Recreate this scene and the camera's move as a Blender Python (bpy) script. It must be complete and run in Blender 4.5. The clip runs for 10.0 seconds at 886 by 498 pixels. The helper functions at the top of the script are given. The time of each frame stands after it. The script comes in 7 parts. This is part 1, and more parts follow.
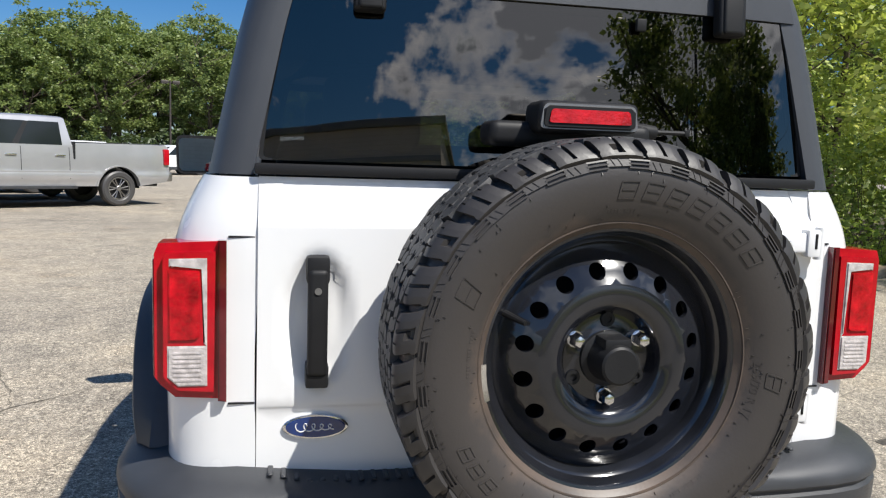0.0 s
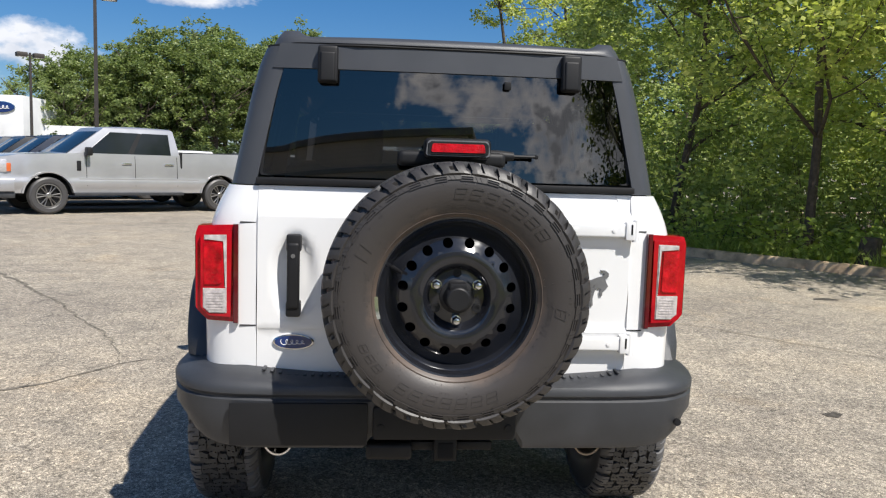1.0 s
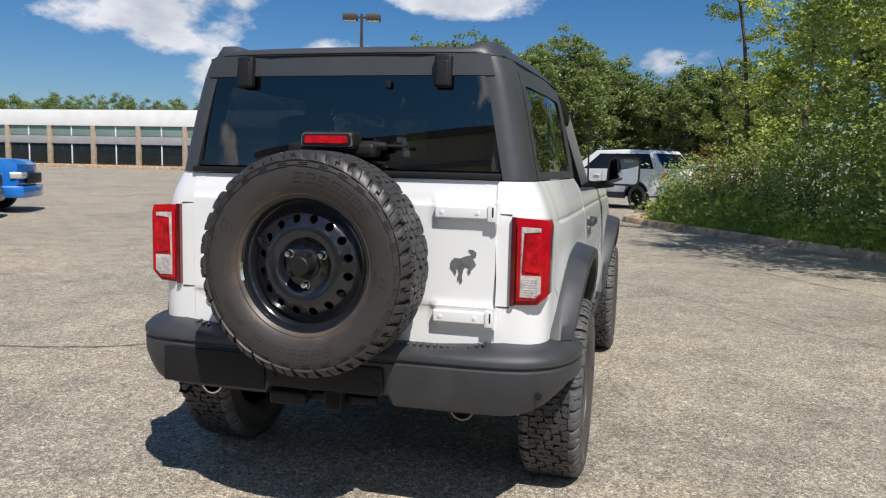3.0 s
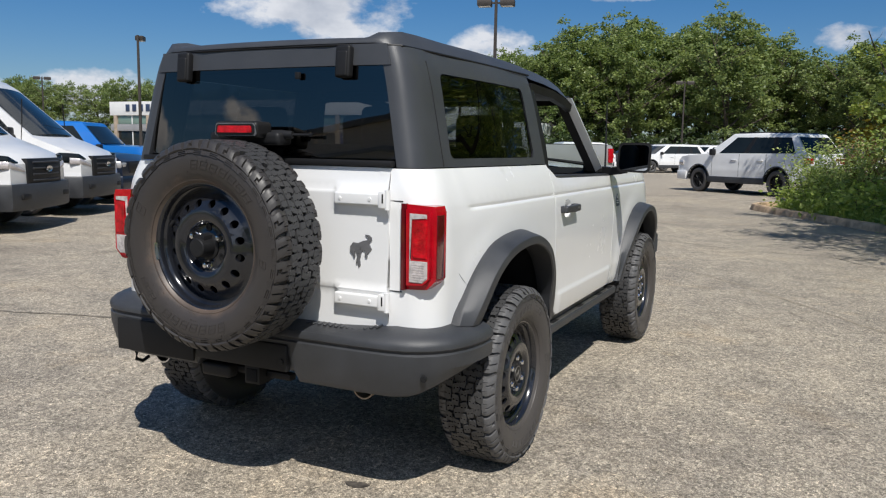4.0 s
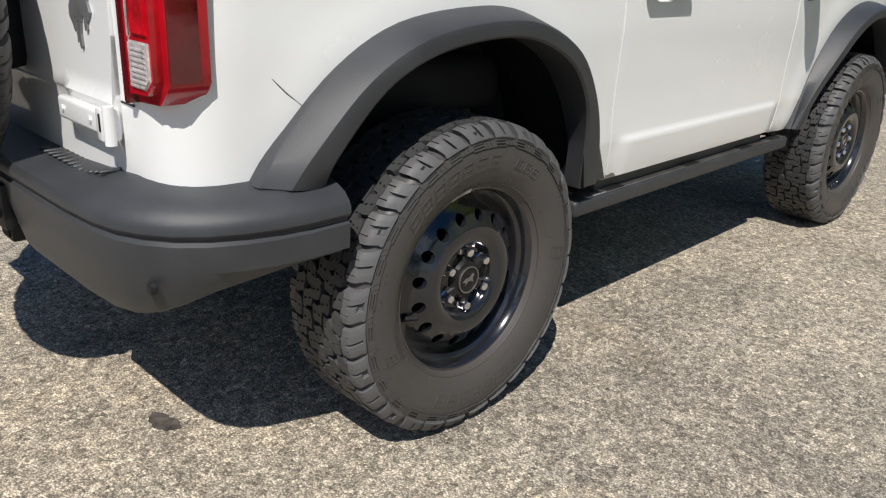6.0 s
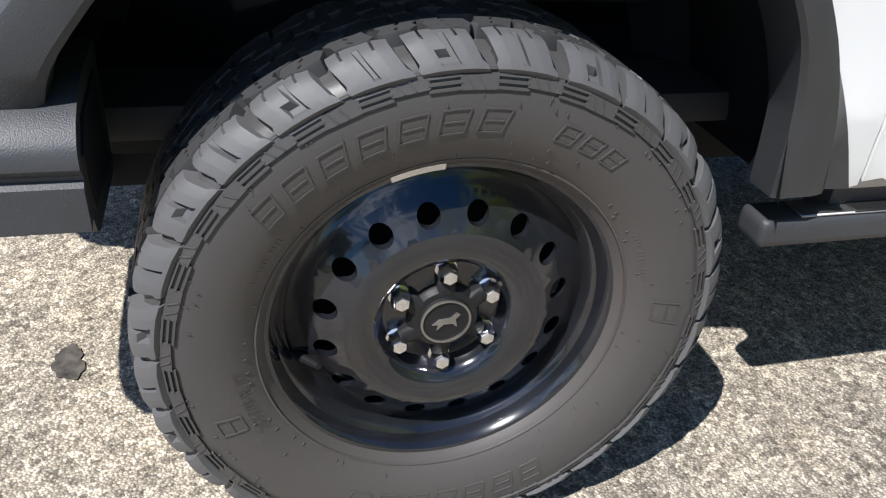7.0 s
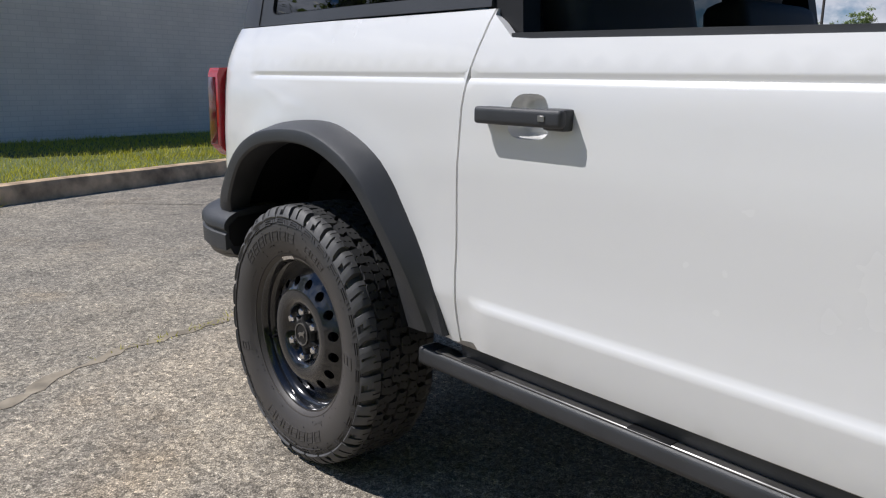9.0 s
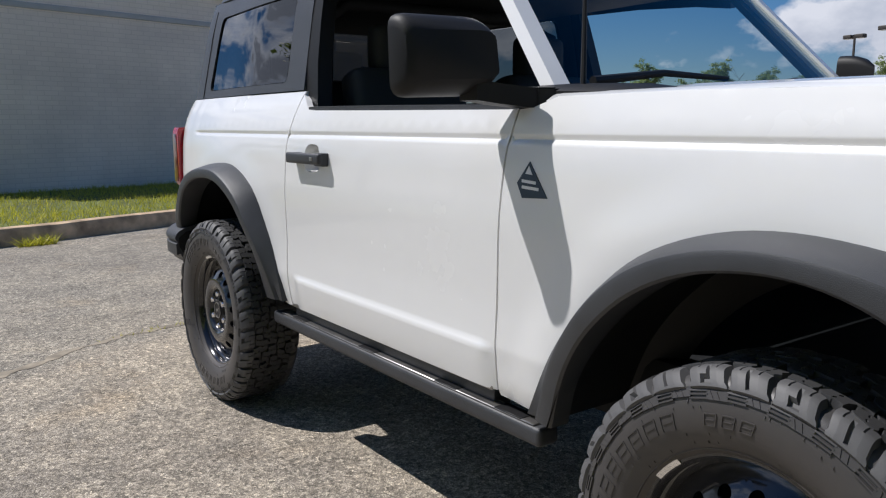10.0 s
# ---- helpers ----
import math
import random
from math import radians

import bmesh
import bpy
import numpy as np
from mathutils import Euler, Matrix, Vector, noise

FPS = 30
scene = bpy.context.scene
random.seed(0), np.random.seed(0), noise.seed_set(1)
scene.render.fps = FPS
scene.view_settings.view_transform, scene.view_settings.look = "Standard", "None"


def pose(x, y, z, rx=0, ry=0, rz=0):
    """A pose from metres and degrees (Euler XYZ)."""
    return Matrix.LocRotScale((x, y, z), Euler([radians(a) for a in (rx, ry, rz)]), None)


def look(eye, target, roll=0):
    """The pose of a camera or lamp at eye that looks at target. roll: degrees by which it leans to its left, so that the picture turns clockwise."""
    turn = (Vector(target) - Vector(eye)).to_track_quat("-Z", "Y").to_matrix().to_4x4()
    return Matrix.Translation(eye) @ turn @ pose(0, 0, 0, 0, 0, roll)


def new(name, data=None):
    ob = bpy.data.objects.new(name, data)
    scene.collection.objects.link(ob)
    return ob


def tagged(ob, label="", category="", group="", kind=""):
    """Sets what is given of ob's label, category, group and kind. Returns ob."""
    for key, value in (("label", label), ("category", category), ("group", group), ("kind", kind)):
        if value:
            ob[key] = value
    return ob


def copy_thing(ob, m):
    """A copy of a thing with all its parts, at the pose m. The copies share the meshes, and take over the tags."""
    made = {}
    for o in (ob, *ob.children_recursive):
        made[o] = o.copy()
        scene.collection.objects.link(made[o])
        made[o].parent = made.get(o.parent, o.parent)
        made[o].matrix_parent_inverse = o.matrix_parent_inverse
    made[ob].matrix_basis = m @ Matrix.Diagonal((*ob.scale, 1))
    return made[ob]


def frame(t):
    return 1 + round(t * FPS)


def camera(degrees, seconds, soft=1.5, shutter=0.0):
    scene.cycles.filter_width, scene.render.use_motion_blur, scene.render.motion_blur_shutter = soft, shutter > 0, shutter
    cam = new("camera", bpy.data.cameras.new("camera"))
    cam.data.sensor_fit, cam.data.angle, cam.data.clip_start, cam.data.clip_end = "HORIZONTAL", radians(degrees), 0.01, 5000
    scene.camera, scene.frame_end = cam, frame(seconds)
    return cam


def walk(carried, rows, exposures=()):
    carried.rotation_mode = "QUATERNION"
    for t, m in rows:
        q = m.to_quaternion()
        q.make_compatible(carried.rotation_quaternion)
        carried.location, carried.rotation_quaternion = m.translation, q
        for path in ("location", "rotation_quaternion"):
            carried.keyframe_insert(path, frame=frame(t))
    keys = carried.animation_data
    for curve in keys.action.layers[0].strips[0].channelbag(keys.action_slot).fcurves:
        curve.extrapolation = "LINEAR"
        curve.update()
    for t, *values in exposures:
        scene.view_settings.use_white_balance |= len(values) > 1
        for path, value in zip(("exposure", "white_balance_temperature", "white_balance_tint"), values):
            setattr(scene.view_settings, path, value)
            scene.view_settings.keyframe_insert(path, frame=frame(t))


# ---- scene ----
cam = camera(59.2, 10.0, soft=1.2)
PATH = [
    (0, (-0.567, -2.262, 1.346), (-0.158, -0.317, 1.122), 1.9),
    (0.5, (-0.31, -2.751, 1.362), (-0.027, -0.783, 1.144), 1.9),
    (1, (-0.229, -3.225, 1.384), (-0.06, -1.243, 1.172), 1.8),
    (1.5, (-0.193, -3.468, 1.425), (-0.146, -1.479, 1.22), 1.6),
    (2, (0.077, -3.468, 1.399), (-0.03, -1.481, 1.195), 1.5),
    (2.5, (0.586, -3.442, 1.38), (0.291, -1.475, 1.172), 1.4),
    (2.7, (0.809, -3.468, 1.361), (0.43, -1.516, 1.151), 1.4),
    (3.8, (1.895, -3.226, 1.375), (1.082, -1.416, 1.125), 1.0),
    (4, (2.039, -3.18, 1.387), (1.171, -1.397, 1.126), 1.0),
    (4.5, (2.373, -2.939, 1.405), (1.375, -1.236, 1.084), 0.8),
    (5, (2.457, -2.557, 1.377), (1.36, -0.939, 0.954), 0.9),
    (5.5, (2.28, -1.975, 1.326), (1.088, -0.471, 0.762), 1.7),
    (5.7, (2.201, -1.71, 1.251), (0.981, -0.252, 0.629), 2.0),
    (6.8, (1.657, -0.404, 1.013), (0.097, 0.324, -0.004), 4.9),
    (7, (1.654, -0.253, 1.018), (0.034, 0.244, -0.044), 5.0),
    (7.5, (1.745, 0.157, 1.039), (0.079, -0.098, -0.039), 1.7),
    (8, (1.827, 0.673, 1.081), (0.259, -0.225, 0.225), 0.1),
    (8.5, (2.01, 1.288, 1.167), (0.582, -0.007, 0.534), 0.0),
    (9, (2.036, 1.952, 1.146), (0.741, 0.489, 0.72), 0.9),
    (9.5, (2.093, 2.617, 1.173), (0.874, 1.072, 0.815), 0.2),
    (10, (2.025, 3.245, 1.182), (0.861, 1.649, 0.868), -0.1),
]
walk(cam, [(t, look(eye, target, roll)) for t, eye, target, roll in PATH],
     [(0.0, 0.58, 6350, 10), (1.5, 0.43, 6450, 11), (2.5, 0.32, 6450, 11), (4.0, 0.14, 6350, 10), (5.5, 0.10, 6350, 10), (5.7, 0.12, 6500, 10), (6.8, 0.72, 6150, 11),
      (7.5, 0.84, 5950, 11), (8.0, 0.66, 6000, 12), (8.5, 0.20, 6150, 12), (9.0, 0.0, 6150, 13), (9.5, 0.0, 6150, 13), (10.0, 0.10, 6150, 13)])
# ---- light ----
SUN = Vector((0.44, -0.58, 1.0)).normalized()
wd = bpy.data.worlds.new("sky")
scene.world = wd
wd.use_nodes = True
wn, wl = wd.node_tree.nodes, wd.node_tree.links
wn.clear()
w_out = wn.new("ShaderNodeOutputWorld")
w_bg = wn.new("ShaderNodeBackground")
w_sky = wn.new("ShaderNodeTexSky")
w_sky.sky_type = 'NISHITA'
w_sky.sun_disc = False
w_sky.sun_elevation = math.asin(SUN.z)
w_sky.sun_rotation = math.atan2(SUN.x, SUN.y)
w_sky.altitude = 250
w_sky.air_density, w_sky.dust_density, w_sky.ozone_density = 1.0, 0.4, 3.6
w_bg.inputs["Strength"].default_value = 0.10
# cumulus clouds: billowing noise gathered round the places of the day's clouds (bearing, height, half width, half height in degrees)
CLOUDS = [(155, 18, 20, 13), (138, 14, 8, 7), (-138, 7, 4.5, 2.6), (-165, 34, 22, 9), (115, 26, 22, 9), (-34, 9.8, 7.5, 3.0), (-21.5, 6.6, 4.6, 2.0), (-30, 5.4, 3.8, 1.7), (-50, 3.0, 8, 1.6), (-14, 11.6, 5.5, 1.3), (2, 7.2, 4.5, 1.0), (60, 16, 20, 7), (-85, 14, 16, 6), (-112, 6, 12, 3), (-25, 32, 16, 6)]
w_tc = wn.new("ShaderNodeTexCoord")


def w_math(op, a, b=None, c=None):
    q = wn.new("ShaderNodeMath")
    q.operation = op
    for k, v in enumerate((a, b, c)):
        if v is None:
            continue
        if isinstance(v, (int, float)):
            q.inputs[k].default_value = v
        else:
            wl.new(v, q.inputs[k])
    return q.outputs[0]


w_sep = wn.new("ShaderNodeSeparateXYZ")
wl.new(w_tc.outputs["Generated"], w_sep.inputs[0])
w_az = w_math('ARCTAN2', w_sep.outputs["X"], w_sep.outputs["Y"])
w_el = w_math('ARCSINE', w_sep.outputs["Z"])
w_cover = None
for az, el, wa, we in CLOUDS:
    da = w_math('SUBTRACT', w_az, radians(az))
    da = w_math('WRAP', da, math.pi, -math.pi)
    da = w_math('DIVIDE', da, radians(wa))
    de = w_math('DIVIDE', w_math('SUBTRACT', w_el, radians(el)), radians(we))
    r2 = w_math('ADD', w_math('MULTIPLY', da, da), w_math('MULTIPLY', de, de))
    blob = w_math('SUBTRACT', 1.0, r2)
    w_cover = blob if w_cover is None else w_math('MAXIMUM', w_cover, blob)
w_cover = w_math('MAXIMUM', w_cover, -1.4)


def billow(dz, scale, detail):
    mp = wn.new("ShaderNodeMapping")
    mp.inputs["Location"].default_value = (0.35, 0.1, dz)
    mp.inputs["Scale"].default_value = (1.0, 1.0, 1.7)
    wl.new(w_tc.outputs["Generated"], mp.inputs[0])
    q = wn.new("ShaderNodeTexNoise")
    q.inputs["Scale"].default_value = scale
    q.inputs["Detail"].default_value = detail
    q.inputs["Roughness"].default_value = 0.58
    wl.new(mp.outputs[0], q.inputs["Vector"])
    return q.outputs["Fac"]


w_n = billow(0.0, 8.0, 10)
w_up = billow(0.05, 8.0, 5)
w_d = w_math('MULTIPLY_ADD', w_cover, 0.235, w_math('MULTIPLY_ADD', w_n, 1.9, -0.45))
w_r = wn.new("ShaderNodeValToRGB")
w_r.color_ramp.elements[0].position = 0.49
w_r.color_ramp.elements[0].color = (0, 0, 0, 1)
w_r.color_ramp.elements[1].position = 0.72
w_r.color_ramp.elements[1].color = (0.96, 0.96, 0.96, 1)
wl.new(w_d, w_r.inputs[0])
# lit tops, grey bases and thick middles
w_sh = w_math('MULTIPLY_ADD', w_math('SUBTRACT', w_n, w_up), 1.7, 0.62)
w_sh = w_math('SUBTRACT', w_sh, w_math('MULTIPLY', w_math('MAXIMUM', w_math('SUBTRACT', w_d, 0.70), 0.0), 1.1))
# towards the sun the thick middles are seen from their shaded side
w_dot = wn.new("ShaderNodeVectorMath"); w_dot.operation = 'DOT_PRODUCT'
w_dot.inputs[1].default_value = tuple(SUN)
wl.new(w_tc.outputs["Generated"], w_dot.inputs[0])
w_back = w_math('MULTIPLY', w_math('MAXIMUM', w_math('SUBTRACT', w_dot.outputs["Value"], 0.30), 0.0), 1.9)
w_sh = w_math('SUBTRACT', w_sh, w_math('MULTIPLY', w_math('MULTIPLY', w_back, 4.0), w_math('MAXIMUM', w_math('SUBTRACT', w_d, 0.60), 0.0)))
w_r2 = wn.new("ShaderNodeValToRGB")
w_r2.color_ramp.elements[0].position = 0.36
w_r2.color_ramp.elements[0].color = (4.6, 4.9, 5.5, 1)
w_low = w_r2.color_ramp.elements.new(0.0)
w_low.color = (2.2, 2.4, 2.8, 1)
w_r2.color_ramp.elements[2].position = 0.72
w_r2.color_ramp.elements[2].color = (6.9, 7.0, 7.3, 1)
wl.new(w_sh, w_r2.inputs[0])
w_sat = wn.new("ShaderNodeHueSaturation")
w_sat.inputs["Saturation"].default_value = 1.36
w_sat.inputs["Value"].default_value = 0.70
w_mix = wn.new("ShaderNodeMix"); w_mix.data_type = 'RGBA'
wl.new(w_r.outputs[0], w_mix.inputs["Factor"])
wl.new(w_sky.outputs[0], w_sat.inputs["Color"])
# a deep blue down to a thin haze at the horizon
w_dim = wn.new("ShaderNodeValToRGB")
w_dim.color_ramp.elements[0].color = (0.66, 0.74, 0.90, 1)
w_dim.color_ramp.elements[1].position = 0.45
w_dim.color_ramp.elements[1].color = (1, 1, 1, 1)
wl.new(w_sep.outputs["Z"], w_dim.inputs[0])
w_mul = wn.new("ShaderNodeMix"); w_mul.data_type = 'RGBA'; w_mul.blend_type = 'MULTIPLY'; w_mul.inputs["Factor"].default_value = 1
wl.new(w_sat.outputs[0], w_mul.inputs["A"])
wl.new(w_dim.outputs[0], w_mul.inputs["B"])
wl.new(w_mul.outputs["Result"], w_mix.inputs["A"])
w_glow = wn.new("ShaderNodeMix"); w_glow.data_type = 'RGBA'; w_glow.blend_type = 'MULTIPLY'; w_glow.inputs["Factor"].default_value = 1
wl.new(w_r2.outputs[0], w_glow.inputs["A"])
wl.new(w_math('MULTIPLY_ADD', w_back, 1.1, 1.0), w_glow.inputs["B"])
wl.new(w_glow.outputs["Result"], w_mix.inputs["B"])
wl.new(w_mix.outputs["Result"], w_bg.inputs["Color"])
wl.new(w_bg.outputs[0], w_out.inputs[0])

sun = new("sun", bpy.data.lights.new("sun", 'SUN'))
sun.data.energy = 4.4
sun.data.angle = radians(0.53)
sun.data.color = (1.0, 0.955, 0.875)
sun.matrix_world = look(SUN * 50, (0, 0, 0))

# ---- materials ----
def nodes_of(name):
    m = bpy.data.materials.new(name)
    m.use_nodes = True
    return m, m.node_tree.nodes, m.node_tree.links, m.node_tree.nodes["Principled BSDF"]


def ramp(n, stops):
    r = n.new("ShaderNodeValToRGB")
    e = r.color_ramp.elements
    while len(e) < len(stops):
        e.new(0.5)
    for el, (p, c) in zip(e, stops):
        el.position = p
        el.color = (*c, 1) if len(c) == 3 else c
    return r


def noise_tex(n, l, scale, detail=4, vec=None, rough=0.55):
    t = n.new("ShaderNodeTexNoise")
    t.inputs["Scale"].default_value = scale
    t.inputs["Detail"].default_value = detail
    t.inputs["Roughness"].default_value = rough
    if vec is not None:
        l.new(vec, t.inputs["Vector"])
    return t


def mat(name, col, rough=0.5, metal=0.0, var=0.12, scale=6.0, bump=0.0, bscale=300.0, coat=0.0, rvar=0.08, rand=0.0):
    """A surface with variation at two scales and a fine relief."""
    m, n, l, b = nodes_of(name)
    tc = n.new("ShaderNodeTexCoord").outputs["Object"]
    big = noise_tex(n, l, scale, 5, tc)
    fine = noise_tex(n, l, bscale, 3, tc)
    lo = tuple(c * (1 - var) for c in col)
    hi = tuple(min(1, c * (1 + var)) for c in col)
    r = ramp(n, [(0.3, lo), (0.7, hi)])
    l.new(big.outputs["Fac"], r.inputs[0])
    src = r.outputs[0]
    if rand:
        oi = n.new("ShaderNodeObjectInfo")
        hsv = n.new("ShaderNodeHueSaturation")
        mr = n.new("ShaderNodeMapRange")
        mr.inputs[3].default_value, mr.inputs[4].default_value = 1 - rand, 1 + rand
        l.new(oi.outputs["Random"], mr.inputs[0])
        l.new(mr.outputs[0], hsv.inputs["Value"])
        l.new(src, hsv.inputs["Color"])
        src = hsv.outputs[0]
    l.new(src, b.inputs["Base Color"])
    rr = n.new("ShaderNodeMapRange")
    rr.inputs[3].default_value, rr.inputs[4].default_value = max(0.02, rough - rvar), min(1, rough + rvar)
    l.new(big.outputs["Fac"], rr.inputs[0])
    l.new(rr.outputs[0], b.inputs["Roughness"])
    b.inputs["Metallic"].default_value = metal
    if coat:
        b.inputs["Coat Weight"].default_value = coat
        b.inputs["Coat Roughness"].default_value = 0.04
    if bump:
        bp = n.new("ShaderNodeBump")
        bp.inputs["Strength"].default_value = bump
        bp.inputs["Distance"].default_value = 0.002
        l.new(fine.outputs["Fac"], bp.inputs["Height"])
        l.new(bp.outputs[0], b.inputs["Normal"])
    return m


def glass_mat(name, tint, ior=1.5, gloss=(1, 1, 1), rough=0.0):
    """A pane: it lets tinted light through and mirrors by its angle."""
    m, n, l, b = nodes_of(name)
    n.remove(b)
    out = n["Material Output"]
    tr = n.new("ShaderNodeBsdfTransparent")
    tr.inputs[0].default_value = (*tint, 1)
    gl = n.new("ShaderNodeBsdfGlossy")
    gl.inputs["Color"].default_value = (*gloss, 1)
    gl.inputs["Roughness"].default_value = rough
    # Schlick's curve, the same from both sides of a thin pane
    f0 = ((ior - 1) / (ior + 1)) ** 2
    lw = n.new("ShaderNodeLayerWeight")
    lw.inputs["Blend"].default_value = 0.5
    pw = n.new("ShaderNodeMath"); pw.operation = 'POWER'; pw.inputs[1].default_value = 5.0
    l.new(lw.outputs["Facing"], pw.inputs[0])
    fr = n.new("ShaderNodeMath"); fr.operation = 'MULTIPLY_ADD'
    fr.inputs[1].default_value, fr.inputs[2].default_value = 1 - f0, f0
    l.new(pw.outputs[0], fr.inputs[0])
    mx = n.new("ShaderNodeMixShader")
    l.new(fr.outputs[0], mx.inputs[0])
    l.new(tr.outputs[0], mx.inputs[1])
    l.new(gl.outputs[0], mx.inputs[2])
    l.new(mx.outputs[0], out.inputs[0])
    return m


def leaf_mat(name, col, warm, trans=0.35):
    m, n, l, b = nodes_of(name)
    g = n.new("ShaderNodeNewGeometry")
    tc = n.new("ShaderNodeTexCoord").outputs["Object"]
    r = ramp(n, [(0.0, tuple(c * 0.55 for c in col)), (0.55, col), (1.0, warm)])
    big = noise_tex(n, l, 0.6, 3, tc)
    mx = n.new("ShaderNodeMath"); mx.operation = 'MULTIPLY_ADD'
    mx.inputs[1].default_value = 0.6
    l.new(g.outputs["Random Per Island"], mx.inputs[0])
    sc = n.new("ShaderNodeMath"); sc.operation = 'MULTIPLY'; sc.inputs[1].default_value = 0.45
    l.new(big.outputs["Fac"], sc.inputs[0])
    l.new(sc.outputs[0], mx.inputs[2])
    l.new(mx.outputs[0], r.inputs[0])
    l.new(r.outputs[0], b.inputs["Base Color"])
    b.inputs["Roughness"].default_value = 0.46
    b.inputs["Specular IOR Level"].default_value = 0.4
    tl = n.new("ShaderNodeBsdfTranslucent")
    hs = n.new("ShaderNodeHueSaturation")
    hs.inputs["Value"].default_value = 1.6
    hs.inputs["Saturation"].default_value = 1.15
    l.new(r.outputs[0], hs.inputs["Color"])
    l.new(hs.outputs[0], tl.inputs[0])
    ms = n.new("ShaderNodeMixShader")
    ms.inputs[0].default_value = trans
    l.new(b.outputs[0], ms.inputs[1])
    l.new(tl.outputs[0], ms.inputs[2])
    l.new(ms.outputs[0], n["Material Output"].inputs[0])
    return m


def asphalt_mat():
    """Worn asphalt with exposed pale stones, stains and patches."""
    m, n, l, b = nodes_of("asphalt")
    tc = n.new("ShaderNodeTexCoord").outputs["Object"]
    v = n.new("ShaderNodeTexVoronoi")
    v.inputs["Scale"].default_value = 215
    v.inputs["Randomness"].default_value = 1.0
    l.new(tc, v.inputs["Vector"])
    v2 = n.new("ShaderNodeTexVoronoi")
    v2.inputs["Scale"].default_value = 72
    l.new(tc, v2.inputs["Vector"])
    stone = ramp(n, [(0.0, (0.16, 0.142, 0.122)), (0.26, (0.32, 0.285, 0.24)), (0.62, (0.46, 0.412, 0.348)), (0.86, (0.56, 0.505, 0.43)), (1.0, (0.70, 0.645, 0.565))])
    sep = n.new("ShaderNodeSeparateColor")
    l.new(v.outputs["Color"], sep.inputs[0])
    l.new(sep.outputs[0], stone.inputs[0])
    # tar between the stones
    gap = ramp(n, [(0.35, (0, 0, 0)), (0.75, (1, 1, 1))])
    l.new(v.outputs["Distance"], gap.inputs[0])
    mixg = n.new("ShaderNodeMix"); mixg.data_type = 'RGBA'
    mixg.inputs["B"].default_value = (0.125, 0.112, 0.097, 1)
    l.new(stone.outputs[0], mixg.inputs["A"])
    gsc = n.new("ShaderNodeMath"); gsc.operation = 'MULTIPLY'; gsc.inputs[1].default_value = 0.72
    l.new(gap.outputs[0], gsc.inputs[0])
    l.new(gsc.outputs[0], mixg.inputs["Factor"])
    # larger stones that still show from afar
    sep2 = n.new("ShaderNodeSeparateColor")
    l.new(v2.outputs["Color"], sep2.inputs[0])
    big = ramp(n, [(0.0, (0.56, 0.56, 0.56)), (0.35, (0.92, 0.92, 0.92)), (0.8, (1.14, 1.14, 1.14)), (1.0, (1.60, 1.59, 1.55))])
    l.new(sep2.outputs[1], big.inputs[0])
    mb = n.new("ShaderNodeMix"); mb.data_type = 'RGBA'; mb.blend_type = 'MULTIPLY'; mb.inputs["Factor"].default_value = 1
    l.new(mixg.outputs["Result"], mb.inputs["A"]); l.new(big.outputs[0], mb.inputs["B"])
    # broad stains
    n1 = noise_tex(n, l, 0.35, 6, tc, 0.6)
    n2 = noise_tex(n, l, 2.6, 9, tc, 0.72)
    s1 = ramp(n, [(0.3, (0.74, 0.73, 0.73)), (0.5, (1.0, 0.99, 0.96)), (0.72, (1.18, 1.13, 1.04))])
    s2 = ramp(n, [(0.30, (0.66, 0.655, 0.65)), (0.45, (0.97, 0.96, 0.945)), (0.62, (1.20, 1.17, 1.12))])
    l.new(n1.outputs["Fac"], s1.inputs[0])
    l.new(n2.outputs["Fac"], s2.inputs[0])
    m1 = n.new("ShaderNodeMix"); m1.data_type = 'RGBA'; m1.blend_type = 'MULTIPLY'; m1.inputs["Factor"].default_value = 1
    m2 = n.new("ShaderNodeMix"); m2.data_type = 'RGBA'; m2.blend_type = 'MULTIPLY'; m2.inputs["Factor"].default_value = 1
    l.new(mb.outputs["Result"], m1.inputs["A"]); l.new(s1.outputs[0], m1.inputs["B"])
    l.new(m1.outputs["Result"], m2.inputs["A"]); l.new(s2.outputs[0], m2.inputs["B"])
    # the older, greyer lane beyond the paving joint
    dp = n.new("ShaderNodeVectorMath"); dp.operation = 'DOT_PRODUCT'
    dp.inputs[1].default_value = (0.437, -0.899, 0.0)
    l.new(tc, dp.inputs[0])
    lane = n.new("ShaderNodeMapRange")
    lane.inputs[1].default_value, lane.inputs[2].default_value = 1.36, 1.46
    l.new(dp.outputs["Value"], lane.inputs[0])
    m3 = n.new("ShaderNodeMix"); m3.data_type = 'RGBA'; m3.blend_type = 'MULTIPLY'
    m3.inputs["B"].default_value = (0.86, 0.88, 0.90, 1)
    l.new(lane.outputs[0], m3.inputs["Factor"])
    l.new(m2.outputs["Result"], m3.inputs["A"])
    # rusty and sandy dust in loose patches
    n3 = noise_tex(n, l, 1.1, 7, tc, 0.68)
    rust = ramp(n, [(0.56, (0, 0, 0)), (0.74, (0.6, 0.6, 0.6))])
    l.new(n3.outputs["Fac"], rust.inputs[0])
    n4 = noise_tex(n, l, 17, 6, tc, 0.72)
    s4 = ramp(n, [(0.32, (0.76, 0.76, 0.76)), (0.68, (1.26, 1.26, 1.25))])
    l.new(n4.outputs["Fac"], s4.inputs[0])
